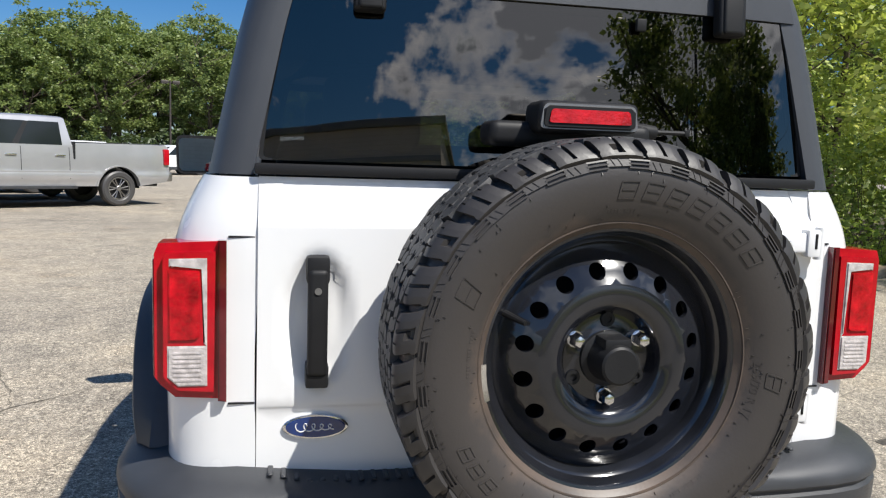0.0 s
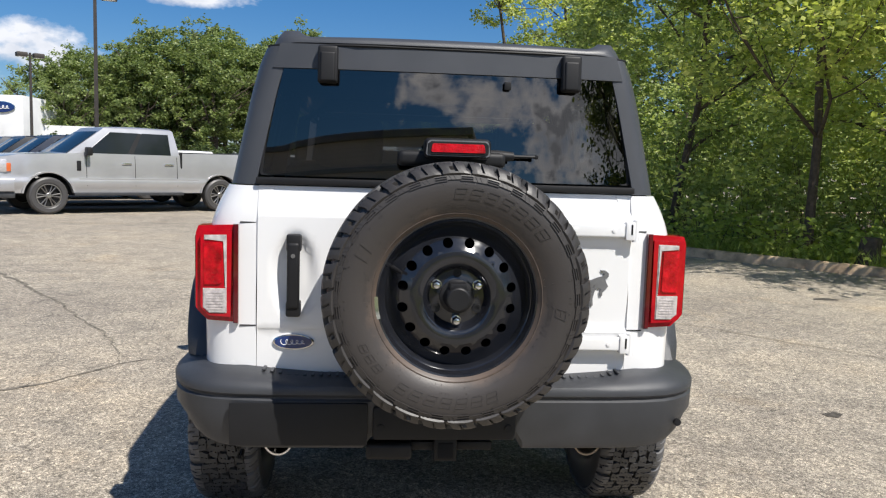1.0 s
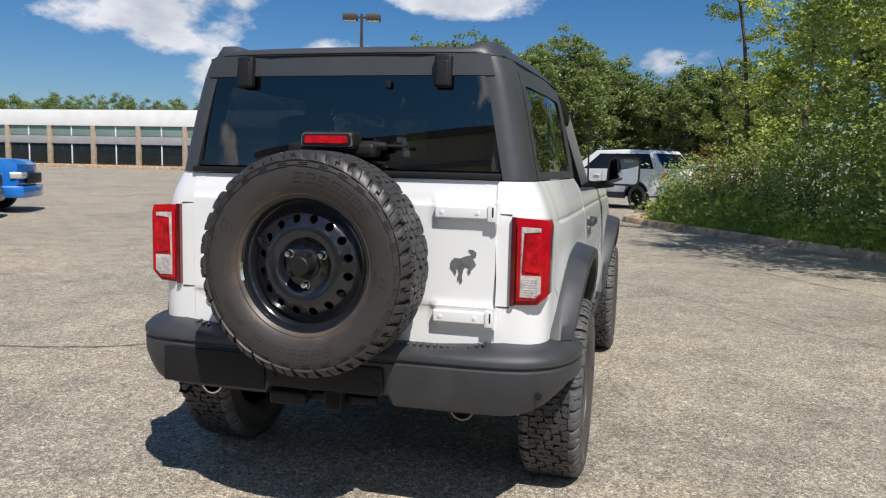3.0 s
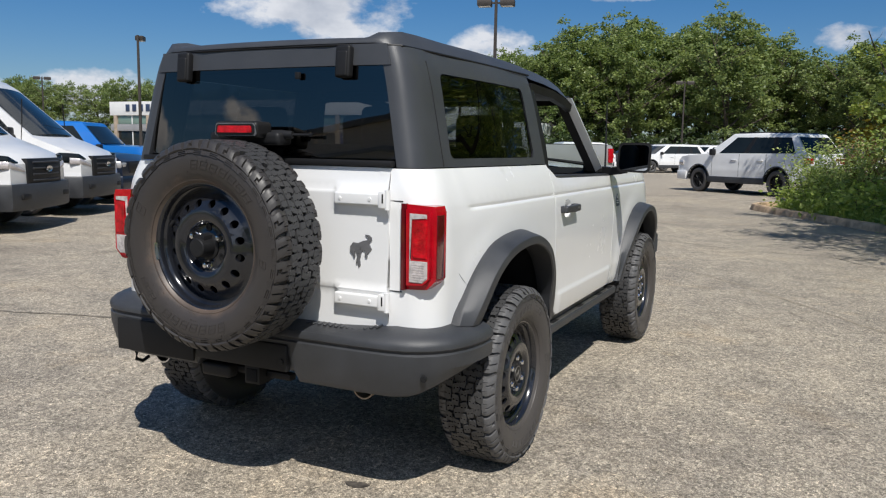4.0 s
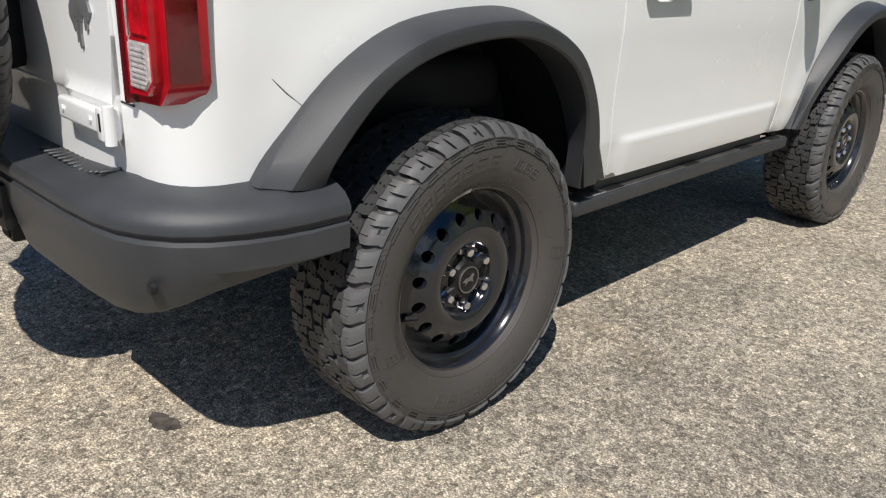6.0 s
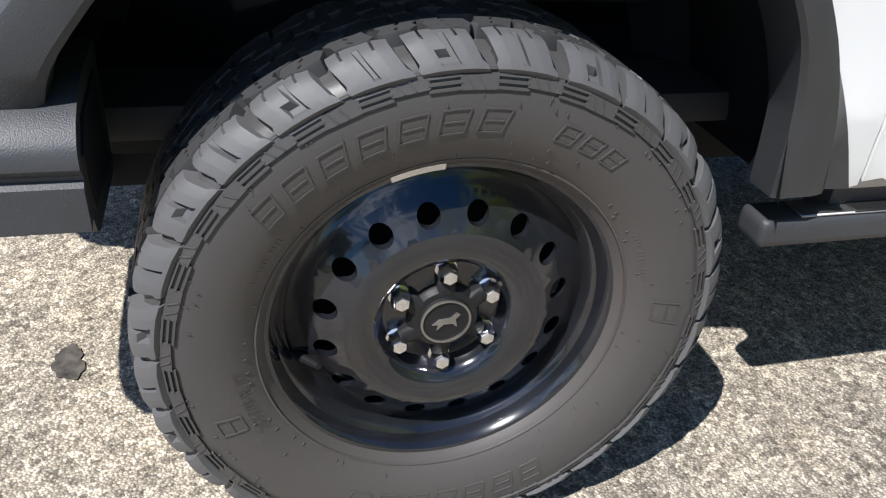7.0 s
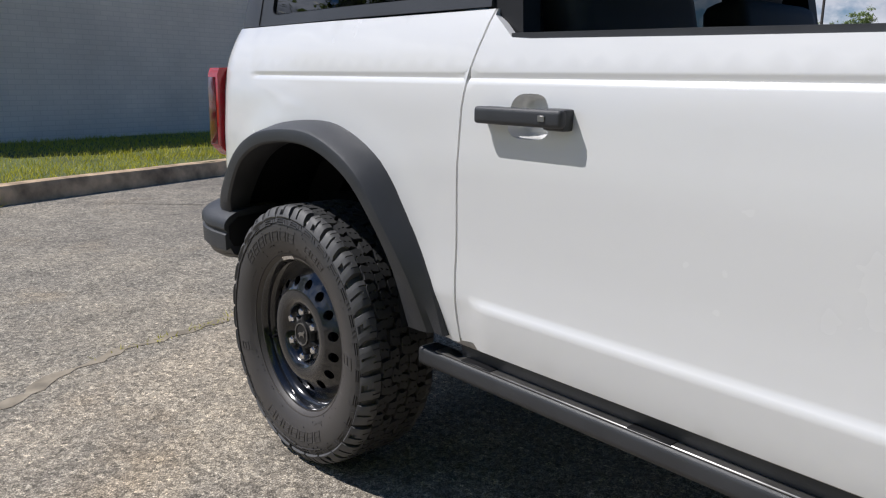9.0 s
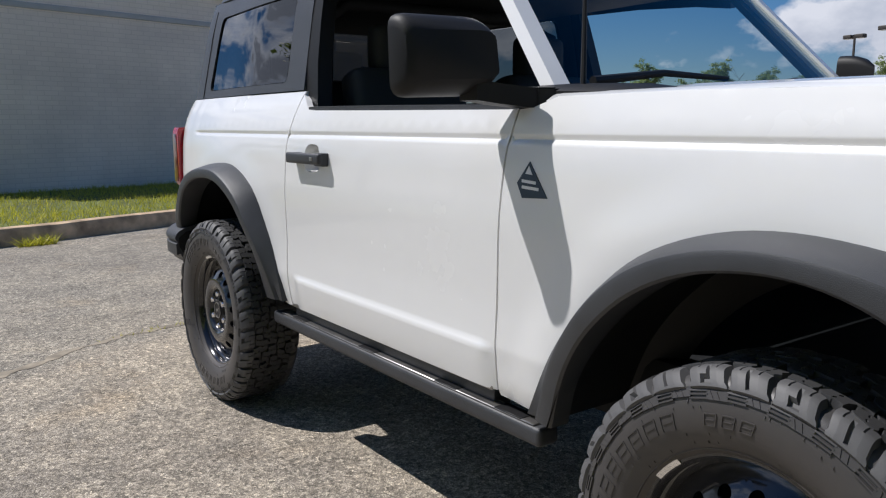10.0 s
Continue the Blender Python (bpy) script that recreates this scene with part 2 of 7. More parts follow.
    m5 = n.new("ShaderNodeMix"); m5.data_type = 'RGBA'; m5.blend_type = 'MULTIPLY'; m5.inputs["Factor"].default_value = 1
    l.new(s4.outputs[0], m5.inputs["B"])
    m4 = n.new("ShaderNodeMix"); m4.data_type = 'RGBA'; m4.blend_type = 'MULTIPLY'
    m4.inputs["B"].default_value = (1.10, 0.97, 0.80, 1)
    l.new(rust.outputs[0], m4.inputs["Factor"])
    l.new(m3.outputs["Result"], m4.inputs["A"])
    l.new(m4.outputs["Result"], m5.inputs["A"])
    l.new(m5.outputs["Result"], b.inputs["Base Color"])
    b.inputs["Roughness"].default_value = 0.88
    b.inputs["Specular IOR Level"].default_value = 0.3
    bp = n.new("ShaderNodeBump")
    bp.inputs["Strength"].default_value = 0.75
    bp.inputs["Distance"].default_value = 0.003
    bp.invert = True
    l.new(v.outputs["Distance"], bp.inputs["Height"])
    l.new(bp.outputs[0], b.inputs["Normal"])
    return m


def rubber_mat(name, dust, reach=(0.27, 0.36), rest=0.33, base=0.042, rough=0.46):
    """Tyre rubber with brown dust gathered near the rim."""
    m, n, l, b = nodes_of(name)
    tc = n.new("ShaderNodeTexCoord").outputs["Object"]
    sp = n.new("ShaderNodeSeparateXYZ")
    l.new(tc, sp.inputs[0])
    yz = n.new("ShaderNodeCombineXYZ")
    l.new(sp.outputs["Y"], yz.inputs[1]); l.new(sp.outputs["Z"], yz.inputs[2])
    ln = n.new("ShaderNodeVectorMath"); ln.operation = 'LENGTH'
    l.new(yz.outputs[0], ln.inputs[0])
    n1 = noise_tex(n, l, 9, 6, tc, 0.65)
    n2 = noise_tex(n, l, 160, 3, tc)
    ad = n.new("ShaderNodeMath"); ad.operation = 'MULTIPLY_ADD'
    ad.inputs[1].default_value = 0.10
    l.new(n1.outputs["Fac"], ad.inputs[0])
    l.new(ln.outputs["Value"], ad.inputs[2])
    r = ramp(n, [(reach[0], (dust, dust, dust)), (reach[1], (dust * rest,) * 3), (0.44, (dust * rest * 0.45,) * 3)])
    l.new(ad.outputs[0], r.inputs[0])
    mx = n.new("ShaderNodeMix"); mx.data_type = 'RGBA'
    mx.inputs["A"].default_value = (base, base, base * 1.04, 1)
    mx.inputs["B"].default_value = (0.19, 0.13, 0.092, 1)
    l.new(r.outputs[0], mx.inputs["Factor"])
    l.new(mx.outputs["Result"], b.inputs["Base Color"])
    b.inputs["Roughness"].default_value = rough
    bp = n.new("ShaderNodeBump")
    bp.inputs["Strength"].default_value = 0.25
    bp.inputs["Distance"].default_value = 0.001
    l.new(n2.outputs["Fac"], bp.inputs["Height"])
    l.new(bp.outputs[0], b.inputs["Normal"])
    return m


def masonry_mat():
    """Grey-painted brick wall: courses show through the paint."""
    m, n, l, b = nodes_of("painted_masonry")
    tc = n.new("ShaderNodeTexCoord").outputs["Object"]
    mp = n.new("ShaderNodeMapping")
    mp.inputs["Rotation"].default_value = (radians(90), 0, 0)
    l.new(tc, mp.inputs[0])
    br = n.new("ShaderNodeTexBrick")
    br.inputs["Scale"].default_value = 1.0
    br.inputs["Brick Width"].default_value = 0.215
    br.inputs["Row Height"].default_value = 0.075
    br.inputs["Mortar Size"].default_value = 0.006
    br.inputs["Color1"].default_value = (0.78, 0.70, 0.63, 1)
    br.inputs["Color2"].default_value = (0.82, 0.74, 0.665, 1)
    br.inputs["Mortar"].default_value = (0.71, 0.64, 0.575, 1)
    l.new(mp.outputs[0], br.inputs["Vector"])
    n1 = noise_tex(n, l, 0.8, 5, tc)
    s1 = ramp(n, [(0.3, (0.85, 0.86, 0.87)), (0.7, (1.1, 1.1, 1.1))])
    l.new(n1.outputs["Fac"], s1.inputs[0])
    mx = n.new("ShaderNodeMix"); mx.data_type = 'RGBA'; mx.blend_type = 'MULTIPLY'; mx.inputs["Factor"].default_value = 1
    l.new(br.outputs["Color"], mx.inputs["A"]); l.new(s1.outputs[0], mx.inputs["B"])
    l.new(mx.outputs["Result"], b.inputs["Base Color"])
    b.inputs["Roughness"].default_value = 0.6
    bp = n.new("ShaderNodeBump"); bp.inputs["Strength"].default_value = 0.3; bp.inputs["Distance"].default_value = 0.003
    bp.invert = True
    l.new(br.outputs["Fac"], bp.inputs["Height"])
    l.new(bp.outputs[0], b.inputs["Normal"])
    return m


WHITE = mat("white_paint", (0.80, 0.80, 0.80), 0.27, 0, 0.012, 2, coat=0.7, rvar=0.015)
TOPGREY = mat("hardtop_grey", (0.050, 0.053, 0.060), 0.42, 0, 0.10, 5, 0.15, 700)
PLASTIC = mat("grained_black_plastic", (0.040, 0.042, 0.047), 0.46, 0, 0.18, 7, 0.35, 600)
BLACK = mat("black_plastic", (0.013, 0.013, 0.014), 0.5, 0, 0.15, 8, 0.1, 400)
BLACK.node_tree.nodes["Principled BSDF"].inputs["Specular IOR Level"].default_value = 0.28
DARK = mat("underbody_black", (0.011, 0.012, 0.014), 0.75, 0, 0.3, 6, 0.2, 120)
DARK.node_tree.nodes["Principled BSDF"].inputs["Specular IOR Level"].default_value = 0.2
TRIM = mat("interior_trim", (0.022, 0.022, 0.024), 0.65, 0, 0.15, 6, 0.2, 500)
RIM = mat("gloss_black_steel", (0.012, 0.013, 0.017), 0.16, 0.0, 0.35, 9, coat=0.6, rvar=0.06)
RIM.node_tree.nodes["Principled BSDF"].inputs["Coat Roughness"].default_value = 0.06
CHROME = mat("chrome", (0.75, 0.75, 0.76), 0.12, 1.0, 0.08, 30, rvar=0.06)
STEEL = mat("dull_steel", (0.32, 0.31, 0.30), 0.4, 0.9, 0.2, 14)
PIPE = mat("heat_stained_steel", (0.30, 0.24, 0.18), 0.5, 0.5, 0.3, 14)
RUBBER = rubber_mat("tyre_rubber", 0.14, (0.27, 0.36), 0.5, base=0.052)
# crown darker, worn shoulder lugs paler: the sun on them is partly in the colour
RUBBER_C = rubber_mat("crown_rubber", 0.0, base=0.042, rough=0.55)
RUBBER_T = rubber_mat("sunlit_worn_tread_rubber", 0.10, base=0.090, rough=0.60)
RUBBER_S = rubber_mat("dusty_tyre_rubber", 0.70, (0.262, 0.315), 0.16, 0.028)
RED = mat("red_lens", (0.42, 0.003, 0.012), 0.14, 0, 0.2, 25, coat=0.35)
REDIN = mat("bright_red_reflector", (0.46, 0.003, 0.010), 0.16, 0, 0.6, 24, 0.7, 110, coat=0.25)
REDDK = mat("dark_red_lens", (0.10, 0.004, 0.008), 0.12, 0, 0.2, 20, coat=1.0)
LAMPCLR = mat("clear_lamp_lens", (0.62, 0.57, 0.56), 0.16, 0.25, 0.3, 60, 0.8, 130, coat=0.8)
CLEARL = mat("clear_lens", (0.62, 0.60, 0.60), 0.18, 0.4, 0.25, 60, 0.6, 160, coat=1.0)
BLUE = mat("blue_enamel", (0.008, 0.03, 0.14), 0.2, 0, 0.1, 20, coat=0.8)
EMBLEM = mat("grey_metal_emblem", (0.20, 0.20, 0.21), 0.3, 0.4, 0.15, 40)
DECAL = mat("dark_decal", (0.03, 0.05, 0.08), 0.35, 0, 0.2, 60)
TINT = glass_mat("privacy_glass", (0.09, 0.093, 0.097), 2.0, (1.0, 0.92, 0.82))
TINT_S = glass_mat("side_privacy_glass", (0.15, 0.16, 0.165), 1.55)
CLEAR = glass_mat("clear_glass", (0.80, 0.86, 0.84), 1.5)
MIRROR = mat("mirror_glass", (0.45, 0.47, 0.50), 0.02, 1.0, 0.0, 5, rvar=0.0)
ASPHALT = asphalt_mat()
CONCRETE = mat("kerb_concrete", (0.48, 0.345, 0.22), 0.9, 0, 0.55, 4.5, 0.8, 90)
CRACK = mat("crack_fill", (0.16, 0.14, 0.11), 0.95, 0, 0.6, 12, 0.9, 45)
JOINT = mat("dusty_joint", (0.33, 0.28, 0.21), 0.95, 0, 0.4, 7, 0.9, 45)
OIL = mat("oil_spot", (0.07, 0.06, 0.05), 0.8, 0, 0.7, 40, 0.4, 120)
SOIL = mat("soil", (0.07, 0.055, 0.035), 0.95, 0, 0.35, 2, 0.8, 30)
MASON = masonry_mat()
LEAF_A = leaf_mat("leaf_bright", (0.37, 0.43, 0.11), (0.72, 0.72, 0.25), 0.40)
LEAF_B = leaf_mat("leaf_dark", (0.27, 0.34, 0.10), (0.56, 0.60, 0.23), 0.34)
LEAF_C = leaf_mat("leaf_far", (0.19, 0.245, 0.085), (0.38, 0.42, 0.15), 0.35)
# shade under the far trees, put into a darker leaf colour
LEAF_D = leaf_mat("leaf_shade", (0.05, 0.075, 0.022), (0.10, 0.14, 0.04), 0.25)
LEAF_Y = leaf_mat("leaf_yellow", (0.30, 0.22, 0.02), (0.42, 0.30, 0.04), 0.3)
WEED = leaf_mat("weed_leaf", (0.30, 0.38, 0.09), (0.56, 0.58, 0.19), 0.45)
GRASS = leaf_mat("grass_blade", (0.40, 0.39, 0.07), (0.62, 0.54, 0.18), 0.4)
BARK = mat("bark", (0.085, 0.065, 0.05), 0.9, 0, 0.4, 14, 1.0, 50)
POLE = mat("pole_bronze", (0.05, 0.042, 0.036), 0.55, 0.3, 0.15, 4)
STUCCO = mat("white_stucco", (0.74, 0.74, 0.73), 0.8, 0, 0.06, 0.6, 0.2, 40)
TAN = mat("tan_brick", (0.36, 0.29, 0.22), 0.85, 0, 0.2, 2, 0.3, 20)
GREYBAND = mat("grey_band", (0.30, 0.30, 0.31), 0.6, 0, 0.1, 1)
GREENGL = mat("green_glass", (0.16, 0.24, 0.21), 0.12, 0.0, 0.15, 0.3, coat=0.5)
DARKGL = mat("dark_glass", (0.012, 0.016, 0.018), 0.07, 0, 0.3, 0.8, rvar=0.03)
DARKGL.node_tree.nodes["Principled BSDF"].inputs["Specular IOR Level"].default_value = 0.32
BANNER = mat("blue_banner", (0.018, 0.045, 0.17), 0.5, 0, 0.1, 1)
LETTER = mat("white_letter", (0.8, 0.8, 0.8), 0.5, 0, 0.04, 5)

# ---- building tools ----
def thing(name, label, category, m=None, group="", kind=""):
    ob = new(name)
    ob.empty_display_size = 0.1
    if m is not None:
        ob.matrix_world = m
    return tagged(ob, label, category, group, kind)


def finish(name, me, material, parent, label="", smooth=True, angle=38):
    for mm in (material if isinstance(material, (list, tuple)) else [material]):
        me.materials.append(mm)
    if smooth:
        me.polygons.foreach_set("use_smooth", [True] * len(me.polygons))
        me.set_sharp_from_angle(angle=radians(angle))
    ob = new(name, me)
    if parent is not None:
        ob.parent = parent
    return tagged(ob, label)


def part(name, bm, material, parent, label="", smooth=True, angle=38):
    me = bpy.data.meshes.new(name)
    bmesh.ops.recalc_face_normals(bm, faces=bm.faces)
    bm.to_mesh(me)
    bm.free()
    return finish(name, me, material, parent, label, smooth, angle)


def part_vf(name, V, F, material, parent, label="", smooth=True, angle=38):
    me = bpy.data.meshes.new(name)
    me.from_pydata([tuple(v) for v in V], [], F)
    me.update()
    return finish(name, me, material, parent, label, smooth, angle)


def box(bm, c, s, bev=0.008, seg=2, rot=None):
    m = Matrix.Translation(c) @ (rot.to_4x4() if rot is not None else Matrix()) @ Matrix.Diagonal((*s, 1))
    g = bmesh.ops.create_cube(bm, size=1.0, matrix=m)
    if bev:
        e = list({ed for v in g["verts"] for ed in v.link_edges})
        bmesh.ops.bevel(bm, geom=e, offset=min(bev, 0.45 * min(s)), segments=seg, affect='EDGES', profile=0.6)
    return bm


def loft(bm, rings, close=True, cap=True):
    """Rings of points, the same count in each, joined by quads."""
    vs = [[bm.verts.new(p) for p in r] for r in rings]
    k = len(rings[0])
    for a, b in zip(vs, vs[1:]):
        for i in range(k if close else k - 1):
            j = (i + 1) % k
            bm.faces.new((a[i], a[j], b[j], b[i]))
    if cap:
        bm.faces.new(vs[0][::-1])
        bm.faces.new(vs[-1])
    return bm


def tube(bm, pts, r, seg=12, cap=True):
    rings = []
    pts = [Vector(p) for p in pts]
    for i, p in enumerate(pts):
        d = (pts[min(i + 1, len(pts) - 1)] - pts[max(i - 1, 0)]).normalized()
        a = d.cross(Vector((0, 0, 1)) if abs(d.z) < 0.9 else Vector((1, 0, 0))).normalized()
        b = d.cross(a)
        rr = r[i] if isinstance(r, (list, tuple)) else r
        rings.append([p + rr * (math.cos(t) * a + math.sin(t) * b) for t in (2 * math.pi * k / seg for k in range(seg))])
    return loft(bm, rings, True, cap)


def revolve(bm, prof, seg=64, a0=0.0, a1=2 * math.pi, c=(0, 0, 0)):
    """Profile of (radius, x) turned about the x axis through c."""
    full = abs(a1 - a0 - 2 * math.pi) < 1e-6
    n = seg if full else seg + 1
    rings = []
    for i in range(n):
        t = a0 + (a1 - a0) * i / seg
        rings.append([bm.verts.new((c[0] + x, c[1] + r * math.cos(t), c[2] + r * math.sin(t))) for r, x in prof])
    for i in range(seg):
        a, b = rings[i], rings[(i + 1) % n]
        for j in range(len(prof) - 1):
            bm.faces.new((a[j], a[j + 1], b[j + 1], b[j]))
    return bm


def prism(bm, poly, fa, fb):
    """A 2D polygon put into space by fa and by fb, and closed between."""
    return loft(bm, [[fa(*p) for p in poly], [fb(*p) for p in poly]])


def inside(p, poly):
    x, y = p
    r = False
    for (x0, y0), (x1, y1) in zip(poly, poly[1:] + poly[:1]):
        if (y0 > y) != (y1 > y) and x < (x1 - x0) * (y - y0) / (y1 - y0) + x0:
            r = not r
    return r


def dense(poly, step):
    out = []
    for a, b in zip(poly, poly[1:] + poly[:1]):
        k = max(1, int(math.ceil(math.dist(a, b) / step)))
        out += [(a[0] + (b[0] - a[0]) * i / k, a[1] + (b[1] - a[1]) * i / k) for i in range(k)]
    return out


def rounded(poly, r, k=4):
    """The polygon with its corners rounded; r is one radius or one for each corner."""
    out = []
    n = len(poly)
    for i, p in enumerate(poly):
        ri = r[i] if isinstance(r, (list, tuple)) else r
        p, a, b = Vector(p), Vector(poly[i - 1]), Vector(poly[(i + 1) % n])
        if ri <= 0:
            out.append(tuple(p))
            continue
        da, db = (a - p), (b - p)
        q = min(ri, 0.45 * da.length, 0.45 * db.length)
        s, e = p + da.normalized() * q, p + db.normalized() * q
        for j in range(k + 1):
            t = j / k
            out.append(tuple((1 - t) ** 2 * s + 2 * t * (1 - t) * p + t * t * e))
    return out


def flat_mesh(outline, holes=(), step=0.05, rows=()):
    """Triangles of a 2D outline with holes, on a grid of that step. Returns points and triangles."""
    from mathutils.geometry import delaunay_2d_cdt
    outline = dense(outline, step)
    holes = [dense(h, step) for h in holes]
    pts, edges = [], []
    for loop in [outline, *holes]:
        k = len(pts)
        pts += loop
        edges += [(k + i, k + (i + 1) % len(loop)) for i in range(len(loop))]
    arr = np.array(pts)
    lo, hi = arr.min(0), arr.max(0)
    for i, u in enumerate(np.arange(lo[0] + step / 2, hi[0], step)):
        for w in np.arange(lo[1] + step / 2 + (i % 2) * step * 0.3, hi[1], step):
            if (not rows or min(abs(w - r) for r in rows) > 0.011) and np.min(np.hypot(arr[:, 0] - u, arr[:, 1] - w)) > 0.55 * step and inside((u, w), outline) and not any(inside((u, w), h) for h in holes):
                pts.append((float(u), float(w)))
    for w in rows:
        for u in np.arange(lo[0] + step / 3, hi[0], step * 0.8):
            if np.min(np.hypot(arr[:, 0] - u, arr[:, 1] - w)) > 0.1 * step and inside((u, w), outline) and not any(inside((u, w), h) for h in holes):
                pts.append((float(u), float(w)))
    v, _, f, *_ = delaunay_2d_cdt([Vector(p) for p in pts], edges, [], 0, 1e-6)
    tris = []
    for t in f:
        c = sum((v[i] for i in t), Vector((0, 0))) / 3
        if inside(c, outline) and not any(inside(c, h) for h in holes):
            tris.append(tuple(t))
    return [tuple(p) for p in v], tris


def skin(name, outline, holes, fn, depth, material, parent, label="", step=0.05, mirror=False, angle=38, rows=()):
    """A sheet-metal panel: a 2D outline bent into space by fn, with its edges turned inwards by depth (a vector or a function)."""
    P, T = flat_mesh(outline, holes, step, rows)
    V = [Vector(fn(*p)) for p in P]
    n = len(V)
    count = {}
    for t in T:
        for a, b in ((t[0], t[1]), (t[1], t[2]), (t[2], t[0])):
            count.setdefault((min(a, b), max(a, b)), []).append((a, b))
    rim = [d[0] for d in count.values() if len(d) == 1]
    back = {}
    F = list(T)
    for a, b in rim:
        for i in (a, b):
            if i not in back:
                d = depth(*P[i]) if callable(depth) else depth
                back[i] = len(V)
                V.append(V[i] + Vector(d))
        F.append((b, a, back[a], back[b]))
    if mirror:
        V = [Vector((-v.x, v.y, v.z)) for v in V]
        F = [f[::-1] for f in F]
    return part_vf(name, V, F, material, parent, label, True, angle)


def smooth01(t):
    t = min(1.0, max(0.0, t))
    return t * t * (3 - 2 * t)


def lerp(z, zs, vs):
    return float(np.interp(z, zs, vs))

# ---- wheels ----
RT = 0.392  # tyre radius


def tyre_mesh(bm, seg=96):
    side = [(0.228, 0.088), (0.240, 0.104), (0.251, 0.1135), (0.262, 0.1205), (0.278, 0.1280), (0.295, 0.1325), (0.325, 0.1345), (0.350, 0.1285), (0.366, 0.119), (0.374, 0.105), (0.377, 0.07)]
    prof = side + [(r, -x) for r, x in side[::-1]]
    revolve(bm, prof, seg)
    # ribs on the sidewall round the bead
    for r, x in ((0.2465, 0.1102),):
        revolve(bm, [(r - 0.0022, x - 0.003), (r - 0.0012, x + 0.0014), (r + 0.0012, x + 0.0014), (r + 0.0022, x - 0.003)], seg)
    return bm


def polar(r, t, x):
    return (x, r * math.cos(t), r * math.sin(t))


def side_x(r):
    return lerp(r, [0.228, 0.240, 0.251, 0.262, 0.278, 0.295, 0.325, 0.350, 0.366], [0.088, 0.104, 0.1135, 0.1205, 0.1280, 0.1325, 0.1345, 0.1285, 0.119])


# shoulder lug section: crown edge, chamfer, flat outer face, foot
LUG = [(0.3905, 0.084), (0.3905, 0.100), (0.3885, 0.109), (0.3845, 0.1155), (0.3795, 0.1205), (0.3745, 0.1248), (0.3695, 0.1286), (0.3650, 0.1316), (0.3605, 0.1338)]
LUG_IN = [(0.370, 0.084), (0.370, 0.098), (0.367, 0.104), (0.363, 0.108), (0.359, 0.111), (0.356, 0.114), (0.353, 0.117), (0.350, 0.120), (0.347, 0.123)]


LUGS = 28  # round each shoulder


def lug_mesh(bm, sgn, notched):
    """One broad shoulder lug: slit down its face, or notched; sipes cut its crown edge."""
    pitch = 2 * math.pi / LUGS
    if not notched:
        strips = [(0.02, 0.20, None), (0.20, 0.23, (0, 1)), (0.23, 0.38, None), (0.38, 0.46, (2, 6)), (0.46, 0.60, None), (0.60, 0.63, (0, 1)), (0.63, 0.80, None)]
    else:
        strips = [(0.0, 0.16, None), (0.16, 0.19, (0, 1)), (0.19, 0.31, None), (0.31, 0.39, (2, 6)), (0.39, 0.54, (5, 6)), (0.54, 0.58, None), (0.58, 0.61, (0, 1)), (0.61, 0.82, None)]
    rings = []
    for a, b, cut in strips:
        for t in (a + 0.004, b - 0.004):
            row = []
            end = 0.0025 if (t < 0.03 or t > 0.78) else 0.0
            for q, (r, x) in enumerate(LUG):
                d = 0.009 if cut and cut[0] <= q <= cut[1] else end
                row.append((r - d * (0.9 if q < 3 else 0.6), x - d * (0.2 if q < 3 else 0.8)))
            lean = lambda r: pitch * (t + 0.18 * (r - 0.375) / 0.03 * sgn + (0.12 * (t - 0.40) if r < 0.366 else 0))
            rings.append([polar(r, lean(r), sgn * x) for r, x in row + LUG_IN[::-1]])
    return loft(bm, rings)


def tread_mesh(bm):
    """Interlocking angular crown blocks, each cut by one zigzag sipe, with deep narrow grooves between."""
    rnd = random.Random(5)
    m = 46
    p2 = 2 * math.pi / m
    lower = [[(-0.46, -0.26), (-0.30, -0.47)], [(-0.47, -0.40), (-0.20, -0.47)], [(-0.38, -0.46), (-0.20, -0.40)]]
    upper = [[(-0.24, 0.46), (-0.40, 0.34), (-0.34, 0.06)], [(-0.16, 0.40), (-0.30, 0.47), (-0.47, 0.16)], [(-0.30, 0.47), (-0.47, 0.28), (-0.40, -0.02)]]
    sipe = [(0.05, -0.47), (-0.05, -0.20), (0.06, 0.02), (-0.04, 0.22), (0.04, 0.47)]
    for c, xc in enumerate((-0.0685, -0.0342, 0.0, 0.0342, 0.0685)):
        w = 0.0365
        for i in range(m):
            k = (i * 2 + c) % 3
            f = -1 if (i + c) % 2 else 1
            t0 = (i + 0.5 * (c % 2) + rnd.uniform(-0.05, 0.05)) * p2
            wob = 0.0055 * math.sin(i * 2.4 + c) + rnd.uniform(-0.002, 0.002)
            for sd in (1, -1):
                loose = lambda pts: [(a + rnd.uniform(-0.035, 0.035), b + rnd.uniform(-0.03, 0.03)) for a, b in pts]
                half = loose(lower[k]) + [(a - 0.008, b) for a, b in sipe] + loose(upper[k])
                half = [(sd * a + (0.16 if c % 2 else -0.16) * sd * b, sd * b) for a, b in half]
                ring = lambda r, g: [polar(r, t0 + (a + (a - sd * -0.22) * g) * p2, xc + wob + f * (b + b * g) * w) for a, b in half]
                loft(bm, [ring(0.374, 0.02), ring(0.3905, -0.03), ring(0.3920, -0.055)])
    return bm


